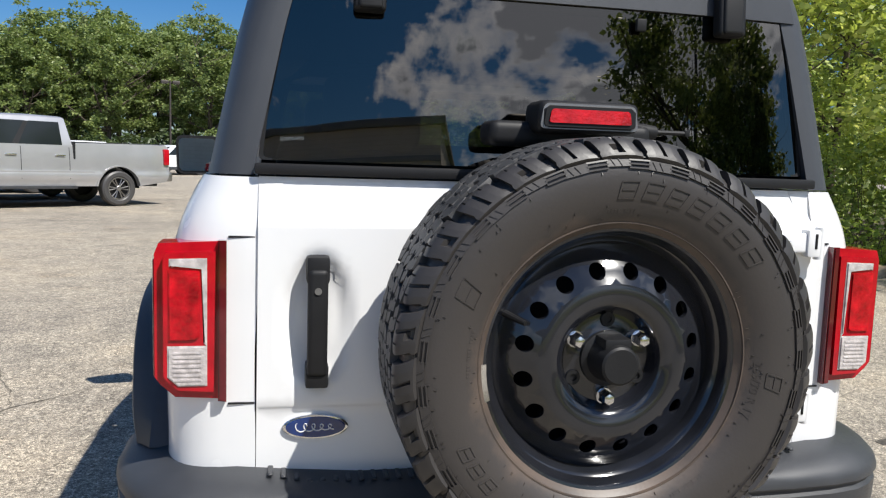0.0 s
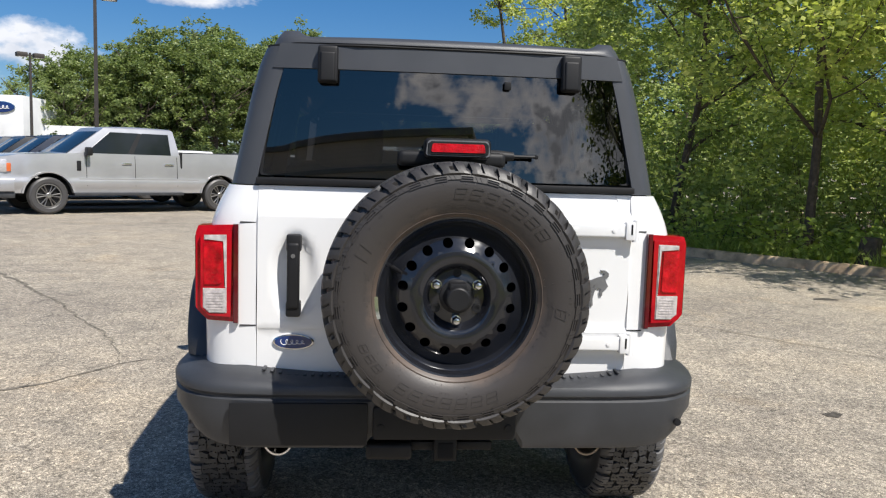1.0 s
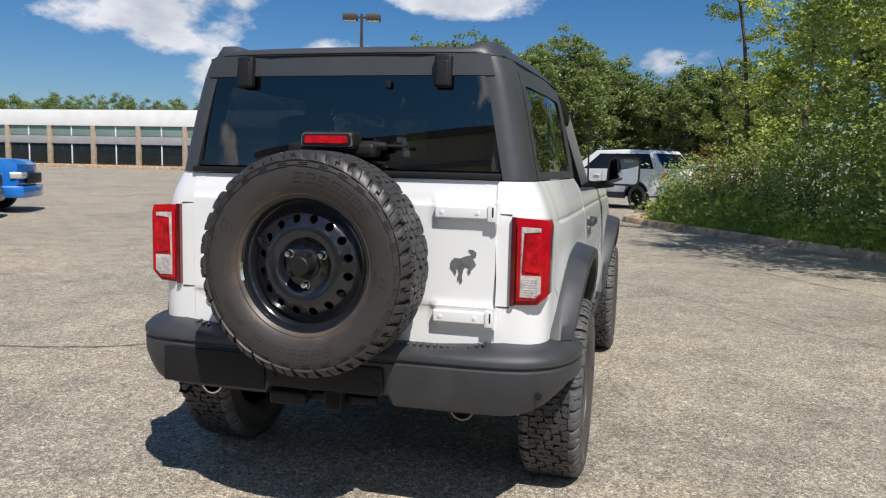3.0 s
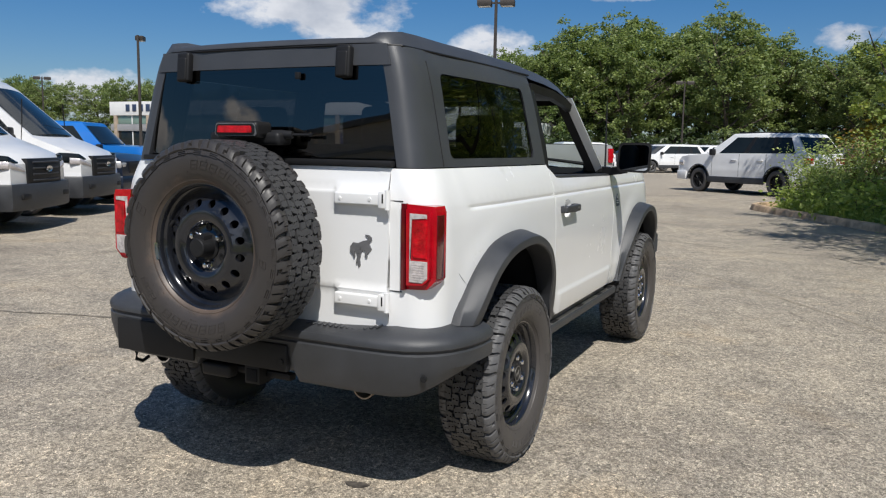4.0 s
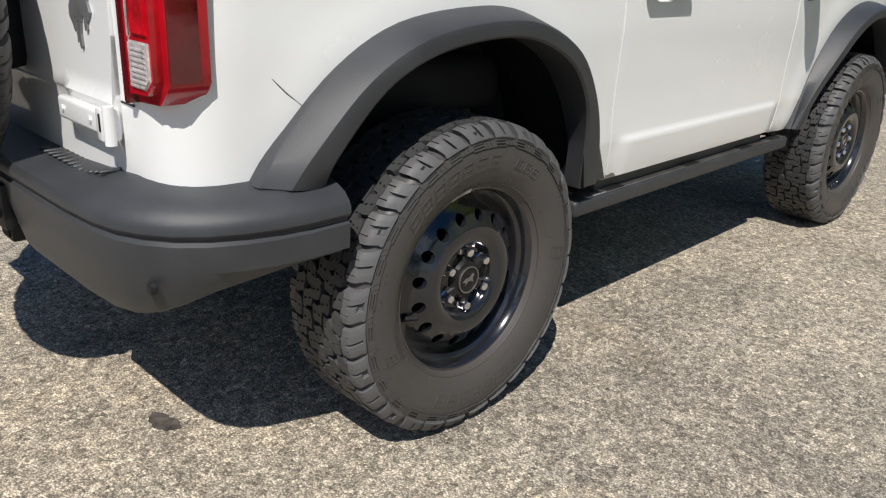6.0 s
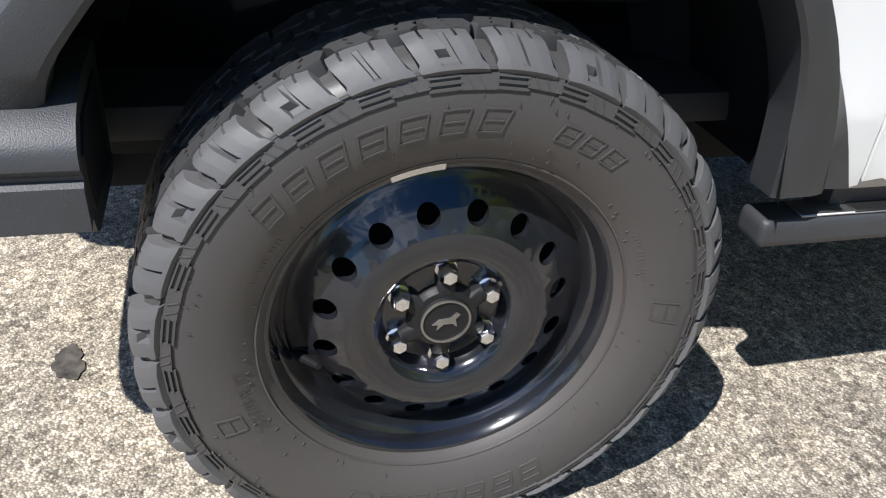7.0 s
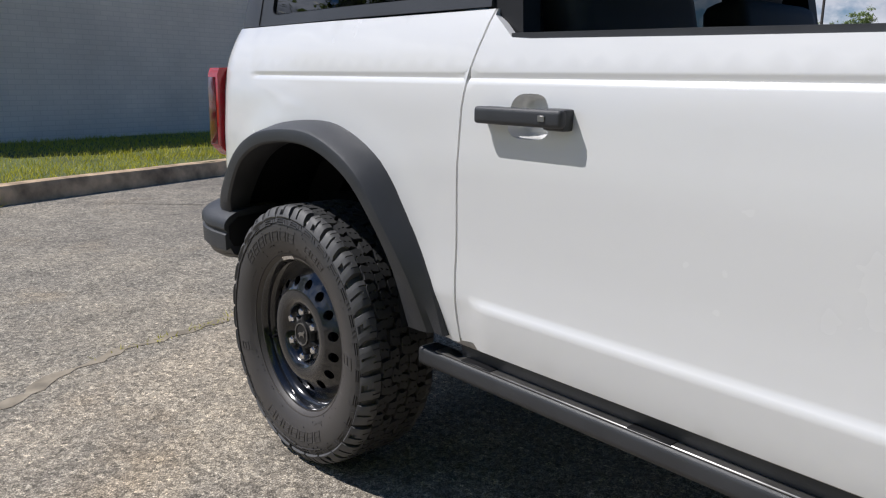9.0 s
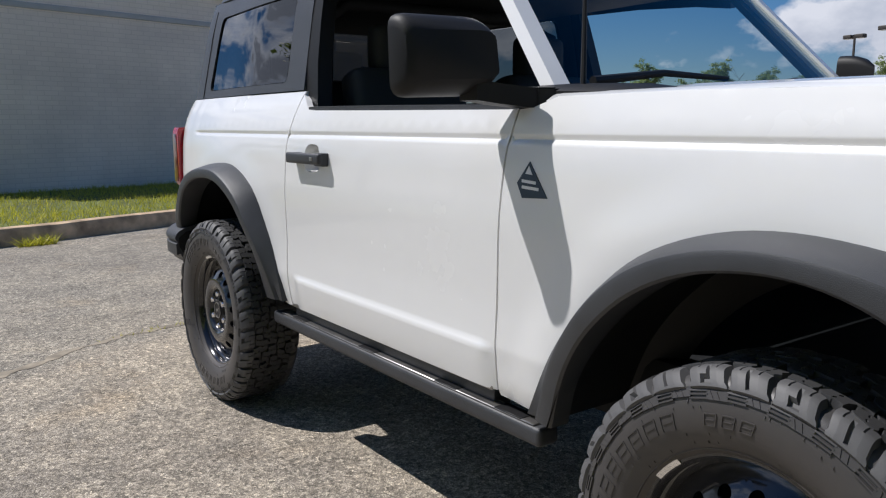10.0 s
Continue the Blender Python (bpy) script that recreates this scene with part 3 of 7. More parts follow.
def bent_text(bm, body, size, r, mid, height=0.0009):
    """Moulded characters set round the sidewall."""
    cu = bpy.data.curves.new("moulded_size", 'FONT')
    cu.body, cu.size, cu.align_x, cu.resolution_u = body, size, 'CENTER', 2
    tmp = bpy.data.objects.new("moulded_size", cu)
    scene.collection.objects.link(tmp)
    me = bpy.data.meshes.new_from_object(tmp.evaluated_get(bpy.context.evaluated_depsgraph_get()))
    bpy.data.objects.remove(tmp)
    vs = []
    for v in me.vertices:
        rr, a = r + v.co.y, mid - v.co.x / r
        vs.append(bm.verts.new(polar(rr, a, side_x(rr) + height)))
    for p in me.polygons:
        bm.faces.new([vs[k] for k in p.vertices])
    bpy.data.meshes.remove(me)


def sidewall_marks(bm):
    # a thin rib at the lugs' foot, and below it a band of raised tiles with dark slots between
    revolve(bm, [(0.3575, side_x(0.3575) - 0.002), (0.358, side_x(0.358) + 0.0042), (0.3592, side_x(0.3592) + 0.0042), (0.3598, side_x(0.3598) - 0.002)], 96)
    n = 58
    p = 2 * math.pi / n
    for i in range(n):
        t0 = i * p
        if i % 2 == 0:
            lo, hi = ((0.3375, 0.354) if i % 4 else (0.342, 0.3575))
            loft(bm, [[polar(r, t, side_x(r) + d) for r, d in ((lo, -0.002), (lo + 0.0008, 0.0040), (hi, 0.0040), (hi, -0.002))] for t in (t0 - 0.06 * p, t0 + 1.06 * p)])
            for k in range(2):
                ta = t0 + (0.30 + 0.34 * k) * p
                loft(bm, [[polar(r, t + (r - lo) * 1.6, side_x(r) + d) for r, d in ((lo + 0.002, 0.003), (lo + 0.002, 0.0050), (hi - 0.002, 0.0050), (hi - 0.002, 0.003))] for t in (ta, ta + 0.004)])
        else:
            for k in range(3):
                r0 = 0.3385 + 0.0066 * k
                loft(bm, [[polar(r, t, side_x(r) + d) for r, d in ((r0, -0.002), (r0 + 0.0003, 0.0040), (r0 + 0.0029, 0.0040), (r0 + 0.0032, -0.002))] for t in (t0, t0 + p)])

    def stroke(pts, w, h=0.0017):
        # a raised bar along (angle, radius) points
        for (ta, ra), (tb, rb) in zip(pts, pts[1:]):
            d = Vector(((tb - ta) * 0.30, rb - ra)).normalized()
            nx, ny = -d.y * w / 2, d.x * w / 2
            k = 3
            rings = []
            for i in range(k + 1):
                f = i / k
                t, r = ta + (tb - ta) * f, ra + (rb - ra) * f
                q = [(t + nx / 0.30, r + ny), (t - nx / 0.30, r - ny)]
                rings.append([polar(q[j][1], q[j][0], side_x(q[j][1]) + g) for j, g in ((0, -0.003), (0, h), (1, h), (1, -0.003))])
            loft(bm, rings)

    def frame_block(ta, tb, r0, r1, w):
        # a slanted outlined block as wide as one moulded character, with a bar across
        sl = 0.25 * (tb - ta)
        p = lambda u, v: (tb - (tb - ta) * u - sl * (v - 0.5), r0 + (r1 - r0) * v)
        stroke([p(0, 0), p(1, 0), p(1, 1), p(0, 1), p(0, 0)], w)
        stroke([p(0.12, 0.5), p(0.88, 0.5)], w * 0.8)

    def line(mid, count, cell, gap, r0, r1, w=0.0020):
        tot = count * cell + (count - 1) * gap
        for i in range(count):
            a = mid - tot / 2 + i * (cell + gap)
            frame_block(a, a + cell, r0, r1, w)
    line(radians(112), 7, 0.100, 0.050, 0.288, 0.317)
    line(radians(62), 3, 0.076, 0.040, 0.291, 0.313)
    line(radians(272), 7, 0.100, 0.050, 0.288, 0.317)
    line(radians(2), 1, 0.105, 0, 0.280, 0.320, 0.0016)
    line(radians(200), 1, 0.085, 0, 0.285, 0.315, 0.0026)
    # fine moulded writing near the bead, and wear nibs
    bent_text(bm, "265/70 R 17", 0.021, 0.262, radians(196))
    for mid, k in ((22, 14), (150, 12), (300, 10)):
        for i in range(k):
            t = radians(mid) + (i - k / 2) * 0.022
            if i % 5 != 4:
                loft(bm, [[polar(r, a, side_x(r) + d) for r, d in ((0.264, -0.002), (0.264, 0.0007), (0.270, 0.0007), (0.270, -0.002))] for a in (t, t + 0.014)])
    rnd = random.Random(8)
    for i in range(110):
        t, r = rnd.uniform(0, 2 * math.pi), rnd.choice((0.252, 0.258, 0.274, 0.322, 0.330, 0.334))
        loft(bm, [[polar(q, a, side_x(q) + d) for q, d in ((r, -0.001), (r, 0.0025), (r + 0.0045, 0.0012), (r + 0.0045, -0.001))] for a in (t, t + 0.003)])
    return bm


def rim_mesh(bm, seg=96):
    # barrel and lip
    revolve(bm, [(0.205, -0.10), (0.208, 0.03), (0.2085, 0.050), (0.212, 0.062), (0.2205, 0.069), (0.2235, 0.083), (0.230, 0.0915), (0.2355, 0.093), (0.2385, 0.088), (0.237, 0.081), (0.228, 0.075)], seg)
    # stamped disc with sixteen round holes
    def disc(r):
        return lerp(r, [0.040, 0.058, 0.080, 0.0855, 0.092, 0.104, 0.128, 0.138, 0.147, 0.172, 0.186, 0.198, 0.209],
                    [0.071, 0.061, 0.061, 0.069, 0.084, 0.092, 0.0945, 0.092, 0.086, 0.072, 0.060, 0.051, 0.046])
    circ = lambda r, k, c=(0, 0): [(c[0] + r * math.cos(2 * math.pi * i / k), c[1] + r * math.sin(2 * math.pi * i / k)) for i in range(k)]
    holes = [circ(0.0150, 14, (0.161 * math.cos(a), 0.161 * math.sin(a))) for a in (2 * math.pi * (i + 0.5) / 16 for i in range(16))]
    rings = [0.209, 0.198, 0.186, 0.138, 0.128, 0.104, 0.092, 0.0855, 0.080, 0.058]
    # the pierced band
    P, T = flat_mesh(circ(0.186, 96), holes + [circ(0.138, 80)], 0.012)
    vs = [bm.verts.new((disc(math.hypot(*p)), *p)) for p in P]
    for t in T:
        bm.faces.new([vs[i] for i in t])
    for h in holes:
        loft(bm, [[(disc(math.hypot(*p)), *p) for p in h], [(disc(math.hypot(*p)) - 0.012, *p) for p in h]], True, False)
    for grp in ((0.209, 0.203, 0.198, 0.192, 0.186), (0.138, 0.128, 0.116, 0.104, 0.098, 0.092, 0.0885, 0.0855, 0.080, 0.058, 0.040)):
        revolve(bm, [(r, disc(r)) for r in grp], seg)
    bmesh.ops.remove_doubles(bm, verts=bm.verts, dist=0.0004)
    return bm


def nut_mesh(bm, h=0.024):
    hexa = lambda r, x: [(x, r * math.cos(math.pi * k / 3), r * math.sin(math.pi * k / 3)) for k in range(6)]
    loft(bm, [[(0.0, 0.0125 * math.cos(2 * math.pi * k / 12), 0.0125 * math.sin(2 * math.pi * k / 12)) for k in range(12)],
              [(0.004, 0.0125 * math.cos(2 * math.pi * k / 12), 0.0125 * math.sin(2 * math.pi * k / 12)) for k in range(12)]])
    loft(bm, [hexa(0.0112, 0.003), hexa(0.0112, h - 0.006), hexa(0.008, h - 0.001), hexa(0.004, h)])
    return bm


def shared(name, build, cache={}):
    if name not in cache:
        bm = bmesh.new()
        build(bm)
        bmesh.ops.recalc_face_normals(bm, faces=bm.faces)
        me = bpy.data.meshes.new(name)
        bm.to_mesh(me)
        bm.free()
        cache[name] = me
    return cache[name]


def piece(name, build, material, parent, m=None, label="", key=None):
    me = shared(key or name, build)
    if not me.materials:
        me.materials.append(material)
        me.polygons.foreach_set("use_smooth", [True] * len(me.polygons))
        me.set_sharp_from_angle(angle=radians(35))
    ob = new(name, me)
    ob.parent = parent
    if m is not None:
        ob.matrix_local = m
    return tagged(ob, label)


def cap_mesh(bm):
    # six lugs round the rim of one lofted cap
    k = 96

    def ring(r, x, lug):
        return [(x, (r + lug * smooth01(2.2 * math.cos(6 * t + math.pi) - 0.3)) * math.cos(t), (r + lug * smooth01(2.2 * math.cos(6 * t + math.pi) - 0.3)) * math.sin(t)) for t in (2 * math.pi * i / k for i in range(k))]
    loft(bm, [ring(0.050, 0.016, 0.022), ring(0.050, 0.031, 0.022), ring(0.048, 0.034, 0.020), ring(0.044, 0.040, 0.004), ring(0.036, 0.041, 0), ring(0.035, 0.045, 0), ring(0.002, 0.0455, 0)])
    return bm


def cap_ring(bm):
    revolve(bm, [(0.0345, 0.0445), (0.0345, 0.0475), (0.0315, 0.0475), (0.0315, 0.0445)], 40)
    # plain running shape on the cap
    pts = [(-0.019, -0.004), (-0.010, 0.004), (0.006, 0.006), (0.014, 0.014), (0.019, 0.010), (0.013, 0.003), (0.016, -0.010), (0.009, -0.004), (-0.003, -0.004), (-0.012, -0.013), (-0.011, -0.004)]
    prism(bm, pts, lambda a, b: (0.045, a, b), lambda a, b: (0.0472, a, b))
    return bm


def wheel(parent, m, spare=False):
    """A steel wheel with its tyre; x points outwards."""
    rub = RUBBER_S if spare else RUBBER
    k = "_spare" if spare else ""
    w = piece("spare_wheel" if spare else "wheel", rim_mesh, RIM, parent, m, "gloss black steel wheel with sixteen round holes", "rim")
    slim = Matrix.Diagonal((0.955, 1, 1, 1))
    turn = (pose(0, 0, 0, 153) if spare else Matrix()) @ slim
    piece("tyre", tyre_mesh, rub, w, turn, "all-terrain tyre with dusty sidewall" if spare else "all-terrain tyre", "tyre" + k)
    piece("tread", tread_mesh, RUBBER_C, w, turn, "chunky crown blocks", "tread")["kind"] = "stuff"
    rnd = random.Random(9)
    for i in range(LUGS):
        for sgn in (1, -1):
            a = 360 / LUGS * (i + (0.5 if sgn < 0 else 0)) + rnd.uniform(-0.5, 0.5) + (153 if spare else 0)
            piece("tread_lug", lambda bm: lug_mesh(bm, sgn, i % 2 == 1), rub if spare else RUBBER_T, w, pose(0, 0, 0, a) @ slim, "", "lug%s%d%d" % (k, sgn, i % 2))
    piece("sidewall_moulding", sidewall_marks, rub, w, turn, "raised outlined blocks on sidewall", "marks" + k)["kind"] = "stuff"
    # added disc that keeps the holes dark, on the brakeless spare too
    piece("brake_backing", lambda bm: revolve(bm, [(0.203, -0.02), (0.19, -0.012), (0.05, -0.01), (0.001, -0.01)], 40), DARK, w)
    nuts = (30, 150, 270) if spare else (30, 90, 150, 210, 270, 330)
    for a in nuts:
        a = radians(a)
        piece("lug_nut", nut_mesh, CHROME, w, pose(0.061, 0.07 * math.cos(a), 0.07 * math.sin(a), math.degrees(a)) @ Matrix.Diagonal((1.25, 1.22, 1.22, 1)), "chrome lug nut")
    if spare:
        for a in (90, 210, 330):
            a = radians(a)
            piece("stud_hole", lambda bm: revolve(bm, [(0.013, 0.0), (0.013, 0.004), (0.007, 0.004), (0.007, 0.0005), (0.0, 0.0005)], 20), BLACK, w, pose(0.061, 0.07 * math.cos(a), 0.07 * math.sin(a)))

        def hub(bm):
            revolve(bm, [(0.052, 0.018), (0.050, 0.030), (0.040, 0.034), (0.038, 0.060), (0.034, 0.085), (0.030, 0.088), (0.001, 0.088)], 32)
            box(bm, (0.05, 0.0, 0.03), (0.05, 0.05, 0.03), 0.006)
            return bm
        piece("hub_cover", hub, BLACK, w, pose(0.041, 0, 0), "black camera housing in hub")
    else:
        piece("centre_cap", cap_mesh, BLACK, w, pose(0.041, 0, 0), "black cap")
        piece("cap_emblem", cap_ring, STEEL, w, pose(0.041, 0, 0), "silver ring and emblem")
    piece("wheel_weight", lambda bm: loft(bm, [[polar(r, t, x) for r, x in ((0.222, 0.075), (0.229, 0.093), (0.240, 0.0985), (0.242, 0.0935), (0.236, 0.085))] for t in (radians(95 + 4 * i) for i in range(5))]), CHROME, w, pose(0, 0, 0, 85 if spare else 0), "bright clip-on weight")
    piece("valve", lambda bm: tube(bm, [(0.05, -0.195, -0.06), (0.072, -0.180, -0.055), (0.090, -0.168, -0.051)], [0.007, 0.006, 0.0045], 10), BLACK, w, pose(0, 0, 0, -40 if spare else 0))
    return w

# ---- the white off-roader ----
car = thing("suv", "white two-door off-road SUV with dark grey hardtop, parked on asphalt", "car")

ARCH_R = dict(y=0.0,
              out=[(-0.560, 0.715), (-0.50, 0.79), (-0.365, 0.92), (-0.21, 0.998), (0.0, 1.026), (0.17, 1.014), (0.345, 0.936), (0.458, 0.80), (0.55, 0.655), (0.605, 0.535)],
              inn=[(-0.43, 0.70), (-0.405, 0.76), (-0.30, 0.878), (-0.17, 0.940), (0.0, 0.965), (0.15, 0.953), (0.29, 0.892), (0.382, 0.795), (0.436, 0.68), (0.470, 0.53)],
              xo=[0.875, 0.89, 0.905, 0.912, 0.916, 0.916, 0.912, 0.90, 0.875, 0.848])
ARCH_F = dict(y=2.555,
              out=[(-0.605, 0.515), (-0.53, 0.68), (-0.425, 0.82), (-0.295, 0.93), (-0.13, 0.993), (0.05, 1.008), (0.25, 0.975), (0.38, 0.89), (0.46, 0.80), (0.50, 0.70)],
              inn=[(-0.520, 0.505), (-0.46, 0.65), (-0.37, 0.77), (-0.25, 0.87), (-0.11, 0.93), (0.05, 0.945), (0.19, 0.91), (0.30, 0.83), (0.37, 0.75), (0.41, 0.68)],
              xo=[0.848, 0.875, 0.90, 0.912, 0.916, 0.916, 0.912, 0.905, 0.89, 0.875])


def catmull(pts, k=5):
    out = []
    for i in range(len(pts) - 1):
        p0, p1, p2, p3 = (np.array(pts[max(0, i - 1)]), np.array(pts[i]), np.array(pts[i + 1]), np.array(pts[min(len(pts) - 1, i + 2)]))
        for j in range(k):
            t = j / k
            out.append(tuple(0.5 * (2 * p1 + (p2 - p0) * t + (2 * p0 - 5 * p1 + 4 * p2 - p3) * t * t + (3 * p1 - p0 - 3 * p2 + p3) * t ** 3)))
    return out + [tuple(pts[-1])]


def arch_line(a, f=0.35, k=5):
    return [(a["y"] + o[0] + (i[0] - o[0]) * f, o[1] + (i[1] - o[1]) * f) for o, i in zip(catmull(a["out"], k), catmull(a["inn"], k))]


def near_arch(u, z):
    """1 on the arch's edge, falling to 0 a hand's width off it."""
    best = 9.0
    for c in (0.0, 2.555):
        d = math.hypot((u - c) / 1.04, (z - 0.44)) - 0.585
        best = min(best, abs(d) if z > 0.5 else 9)
    return smooth01(1 - best / 0.11)


def body_inset(z):
    return lerp(z, [0.49, 0.53, 0.64, 0.75, 0.95, 1.10, 1.17, 1.22, 1.27, 1.31], [0.034, 0.014, 0.002, 0.004, 0.0, 0.008, 0.020, 0.036, 0.058, 0.082])


def corner(x0, y0, dx, dy, s, total, pw=0.66):
    t = min(1.0, s / total) * math.pi / 2
    return x0 - dx * (1 - max(0.0, math.cos(t)) ** pw), y0 - dy * max(0.0, math.sin(t)) ** pw


def side(u, z):
    """The body's side at u metres along it (it turns the rear corner below -0.5) and height z."""
    ins = body_inset(z)
    if u >= -0.5:
        px = 0.825 - 0.022 * max(0.0, -u / 0.5) ** 2 - 0.10 * smooth01((u - 2.75) / 0.6)
        ins += (0.008 * smooth01((z - 1.137) / 0.014) - 0.005 * smooth01((z - 1.150) / 0.012)) * smooth01((u + 0.40) / 0.03)
        ins -= 0.007 * near_arch(u, z)
        if 0.62 < u < 1.85:
            kick = smooth01((u - 0.67) / 0.05) * smooth01((1.81 - u) / 0.05)
            ins -= 0.010 * kick * smooth01((0.650 - z) / 0.024)
        return (px - ins, u, z)
    x, y = corner(0.803, -0.5, 0.188, 0.20, -0.5 - u, 0.35)
    return (x * (1 - ins / 0.825), y + 0.012 * smooth01((z - 1.2) / 0.11), z)


def inwards(u, z):
    if u >= -0.5:
        return (-0.022, 0, 0)
    t = min(1.0, (-0.5 - u) / 0.35)
    return (-0.022 * (1 - t), 0.022 * t, 0)


GAP_R = [(0.660, 1.302), (0.652, 1.24), (0.638, 1.17), (0.628, 1.08), (0.624, 0.92), (0.624, 0.70), (0.630, 0.60), (0.640, 0.525)]
GAP_F = [(1.848, 1.218), (1.837, 1.13), (1.826, 1.02), (1.820, 0.90), (1.813, 0.70), (1.808, 0.525)]

quarter = [(-0.85, 1.303)] + GAP_R + [(0.615, 0.523)] + arch_line(ARCH_R)[::-1] + [(-0.60, 0.705), (-0.70, 0.694), (-0.85, 0.690)]
door = [(a + 0.0065, b) for a, b in GAP_R[::-1]] + [(0.668, 1.288), (0.70, 1.268), (0.745, 1.236), (0.80, 1.232), (1.20, 1.226)] + GAP_F
door[0] = (door[0][0], 0.523)
fender = [(1.93, 0.508), (1.8145, 0.512)] + [(a + 0.0065, b) for a, b in GAP_F[::-1]] + [(1.90, 1.222), (1.97, 1.245), (2.30, 1.247), (2.80, 1.238), (3.22, 1.215), (3.27, 1.12), (3.27, 0.95), (3.20, 0.86), (3.10, 0.80)] + arch_line(ARCH_F)[::-1]

def squarish(c, s):
    """Cosine and sine of a rounded square."""
    return math.copysign(abs(c) ** 0.6, c), math.copysign(abs(s) ** 0.6, s)


CUP = []
for i in range(32):
    cu, cv = squarish(math.cos(2 * math.pi * i / 32), math.sin(2 * math.pi * i / 32))
    CUP.append((0.838 + 0.056 * cu * (1 - 0.12 * cv), 1.072 + 0.047 * cv))
for mir in (False, True):
    skin("quarter_panel", quarter, [], side, inwards, WHITE, car, "glossy white", 0.035, mir, rows=(1.134, 1.139, 1.144, 1.149, 1.154, 1.159, 1.164, 0.655, 0.647, 0.638, 0.629, 0.62))
    dr = skin("door", door, [CUP], side, inwards, WHITE, car, "glossy white door, window wound down", 0.035, mir, rows=(1.134, 1.139, 1.144, 1.149, 1.154, 1.159, 1.164, 0.655, 0.647, 0.638, 0.629, 0.62))
    skin("front_wing", fender, [], side, inwards, WHITE, car, "glossy white", 0.035, mir, rows=(1.134, 1.139, 1.144, 1.149, 1.154, 1.159, 1.164, 0.655, 0.647, 0.638, 0.629, 0.62))
    sg = -1 if mir else 1
    # door handle: bar on two feet, with a cupped shield behind
    bm = bmesh.new()
    box(bm, (sg * 0.846, 0.834, 1.072), (0.024, 0.246, 0.037), 0.010, 3)
    box(bm, (sg * 0.824, 0.742, 1.072), (0.04, 0.055, 0.036), 0.008)
    box(bm, (sg * 0.826, 0.928, 1.070), (0.04, 0.058, 0.044), 0.008)
    part("handle", bm, PLASTIC, dr, "black pull handle")
    bm = bmesh.new()
    box(bm, (sg * 0.8592, 0.908, 1.072), (0.002, 0.018, 0.012), 0.0008, 1)
    part("handle_button", bm, STEEL, dr)
    bm = bmesh.new()
    rings = []
    for k in range(8):
        f = k / 7
        rr = 1 - 0.45 * f ** 2.2 - 0.4 * f ** 9
        rings.append([(sg * (side(a, b)[0] - 0.042 * smooth01(f * 1.4) - 0.0005), 0.838 + (a - 0.838) * rr, 1.072 + (b - 1.072) * rr) for a, b in CUP])
    loft(bm, rings, True, False)
    bm.faces.new([bm.verts.new(p) for p in rings[-1]])
    bmesh.ops.remove_doubles(bm, verts=bm.verts, dist=1e-5)
    part("handle_cup", bm, WHITE, dr)
    # window sill seal and the dark inside of the door
    bm = bmesh.new()
    loft(bm, [[(sg * (x), y, z) for x, z in ((0.777, zz), (0.777, zz + 0.016), (0.752, zz + 0.018), (0.745, zz - 0.02))] for y, zz in ((0.742, 1.229), (1.2, 1.224), (1.845, 1.213))])
    part("window_seal", bm, PLASTIC, dr)
    bm = bmesh.new()
    box(bm, (sg * 0.715, 1.24, 0.87), (0.07, 1.10, 0.69), 0.03)
    box(bm, (sg * 0.66, 1.3, 0.98), (0.06, 0.5, 0.07), 0.02)
    part("door_trim", bm, TRIM, dr)
    bm = bmesh.new()
    box(bm, (sg * 0.69, -0.02, 1.16), (0.07, 1.20, 0.27), 0.03)
    part("side_trim", bm, TRIM, car)

# flares
for a in (ARCH_R, ARCH_F):
    for mir in (False, True):
        sg = -1 if mir else 1
        bm = bmesh.new()
        O, I = catmull(a["out"], 5), catmull(a["inn"], 5)
        X = [v[0] for v in catmull([(x, 0.0) for x in a["xo"]], 5)]
        rings = []
        for o, i, x in zip(O, I, X):
            o, i = Vector(o), Vector(i)
            mixp = lambda f: o + (i - o) * f
            sec = [(0.800, mixp(0.02)), (0.826, mixp(0.0)), (0.838, mixp(0.02)), (x - 0.016, mixp(0.30)), (x - 0.004, mixp(0.40)), (x, mixp(0.55)), (x - 0.002, mixp(0.92)), (x - 0.008, mixp(1.0)), (x - 0.06, mixp(1.0)), (0.80, mixp(0.93))]
            rings.append([(sg * sx, a["y"] + p.x, p.y) for sx, p in sec])
        loft(bm, rings)
        part("wheel_arch_flare", bm, PLASTIC, car, "grained black plastic", angle=30)
        # liner inside the arch
        bm = bmesh.new()
        rings = []
        for i in I:
            i = Vector(i) * 1.0
            c = Vector((0, 0.42))
            q = c + (i - c) * 1.05
            rings.append([(sg * x, a["y"] + p.x, p.y) for x, p in ((0.86, i), (0.80, q), (0.56, q), (0.50, c + (i - c) * 0.9))])
        loft(bm, rings, False, False)
        part("arch_liner", bm, DARK if a is ARCH_R else BLACK, car)

# tailgate with raised fields and pressed lines
def gate(x, z):
    y = -0.700 + 0.014 * smooth01((z - 1.22) / 0.09)
    y -= 0.006 * smooth01((1.222 - z) / 0.012) * smooth01((z - 0.835) / 0.012)
    for zc in (1.19, 0.81):
        y -= 0.010 * smooth01((x - 0.37) / 0.02) * smooth01((0.056 - abs(z - zc)) / 0.016)
    d = math.hypot((x + 0.492) / 0.075, (z - 1.02) / 0.15)
    y += 0.020 * smooth01((1.0 - d) / 0.35)
    return (x, y, z)


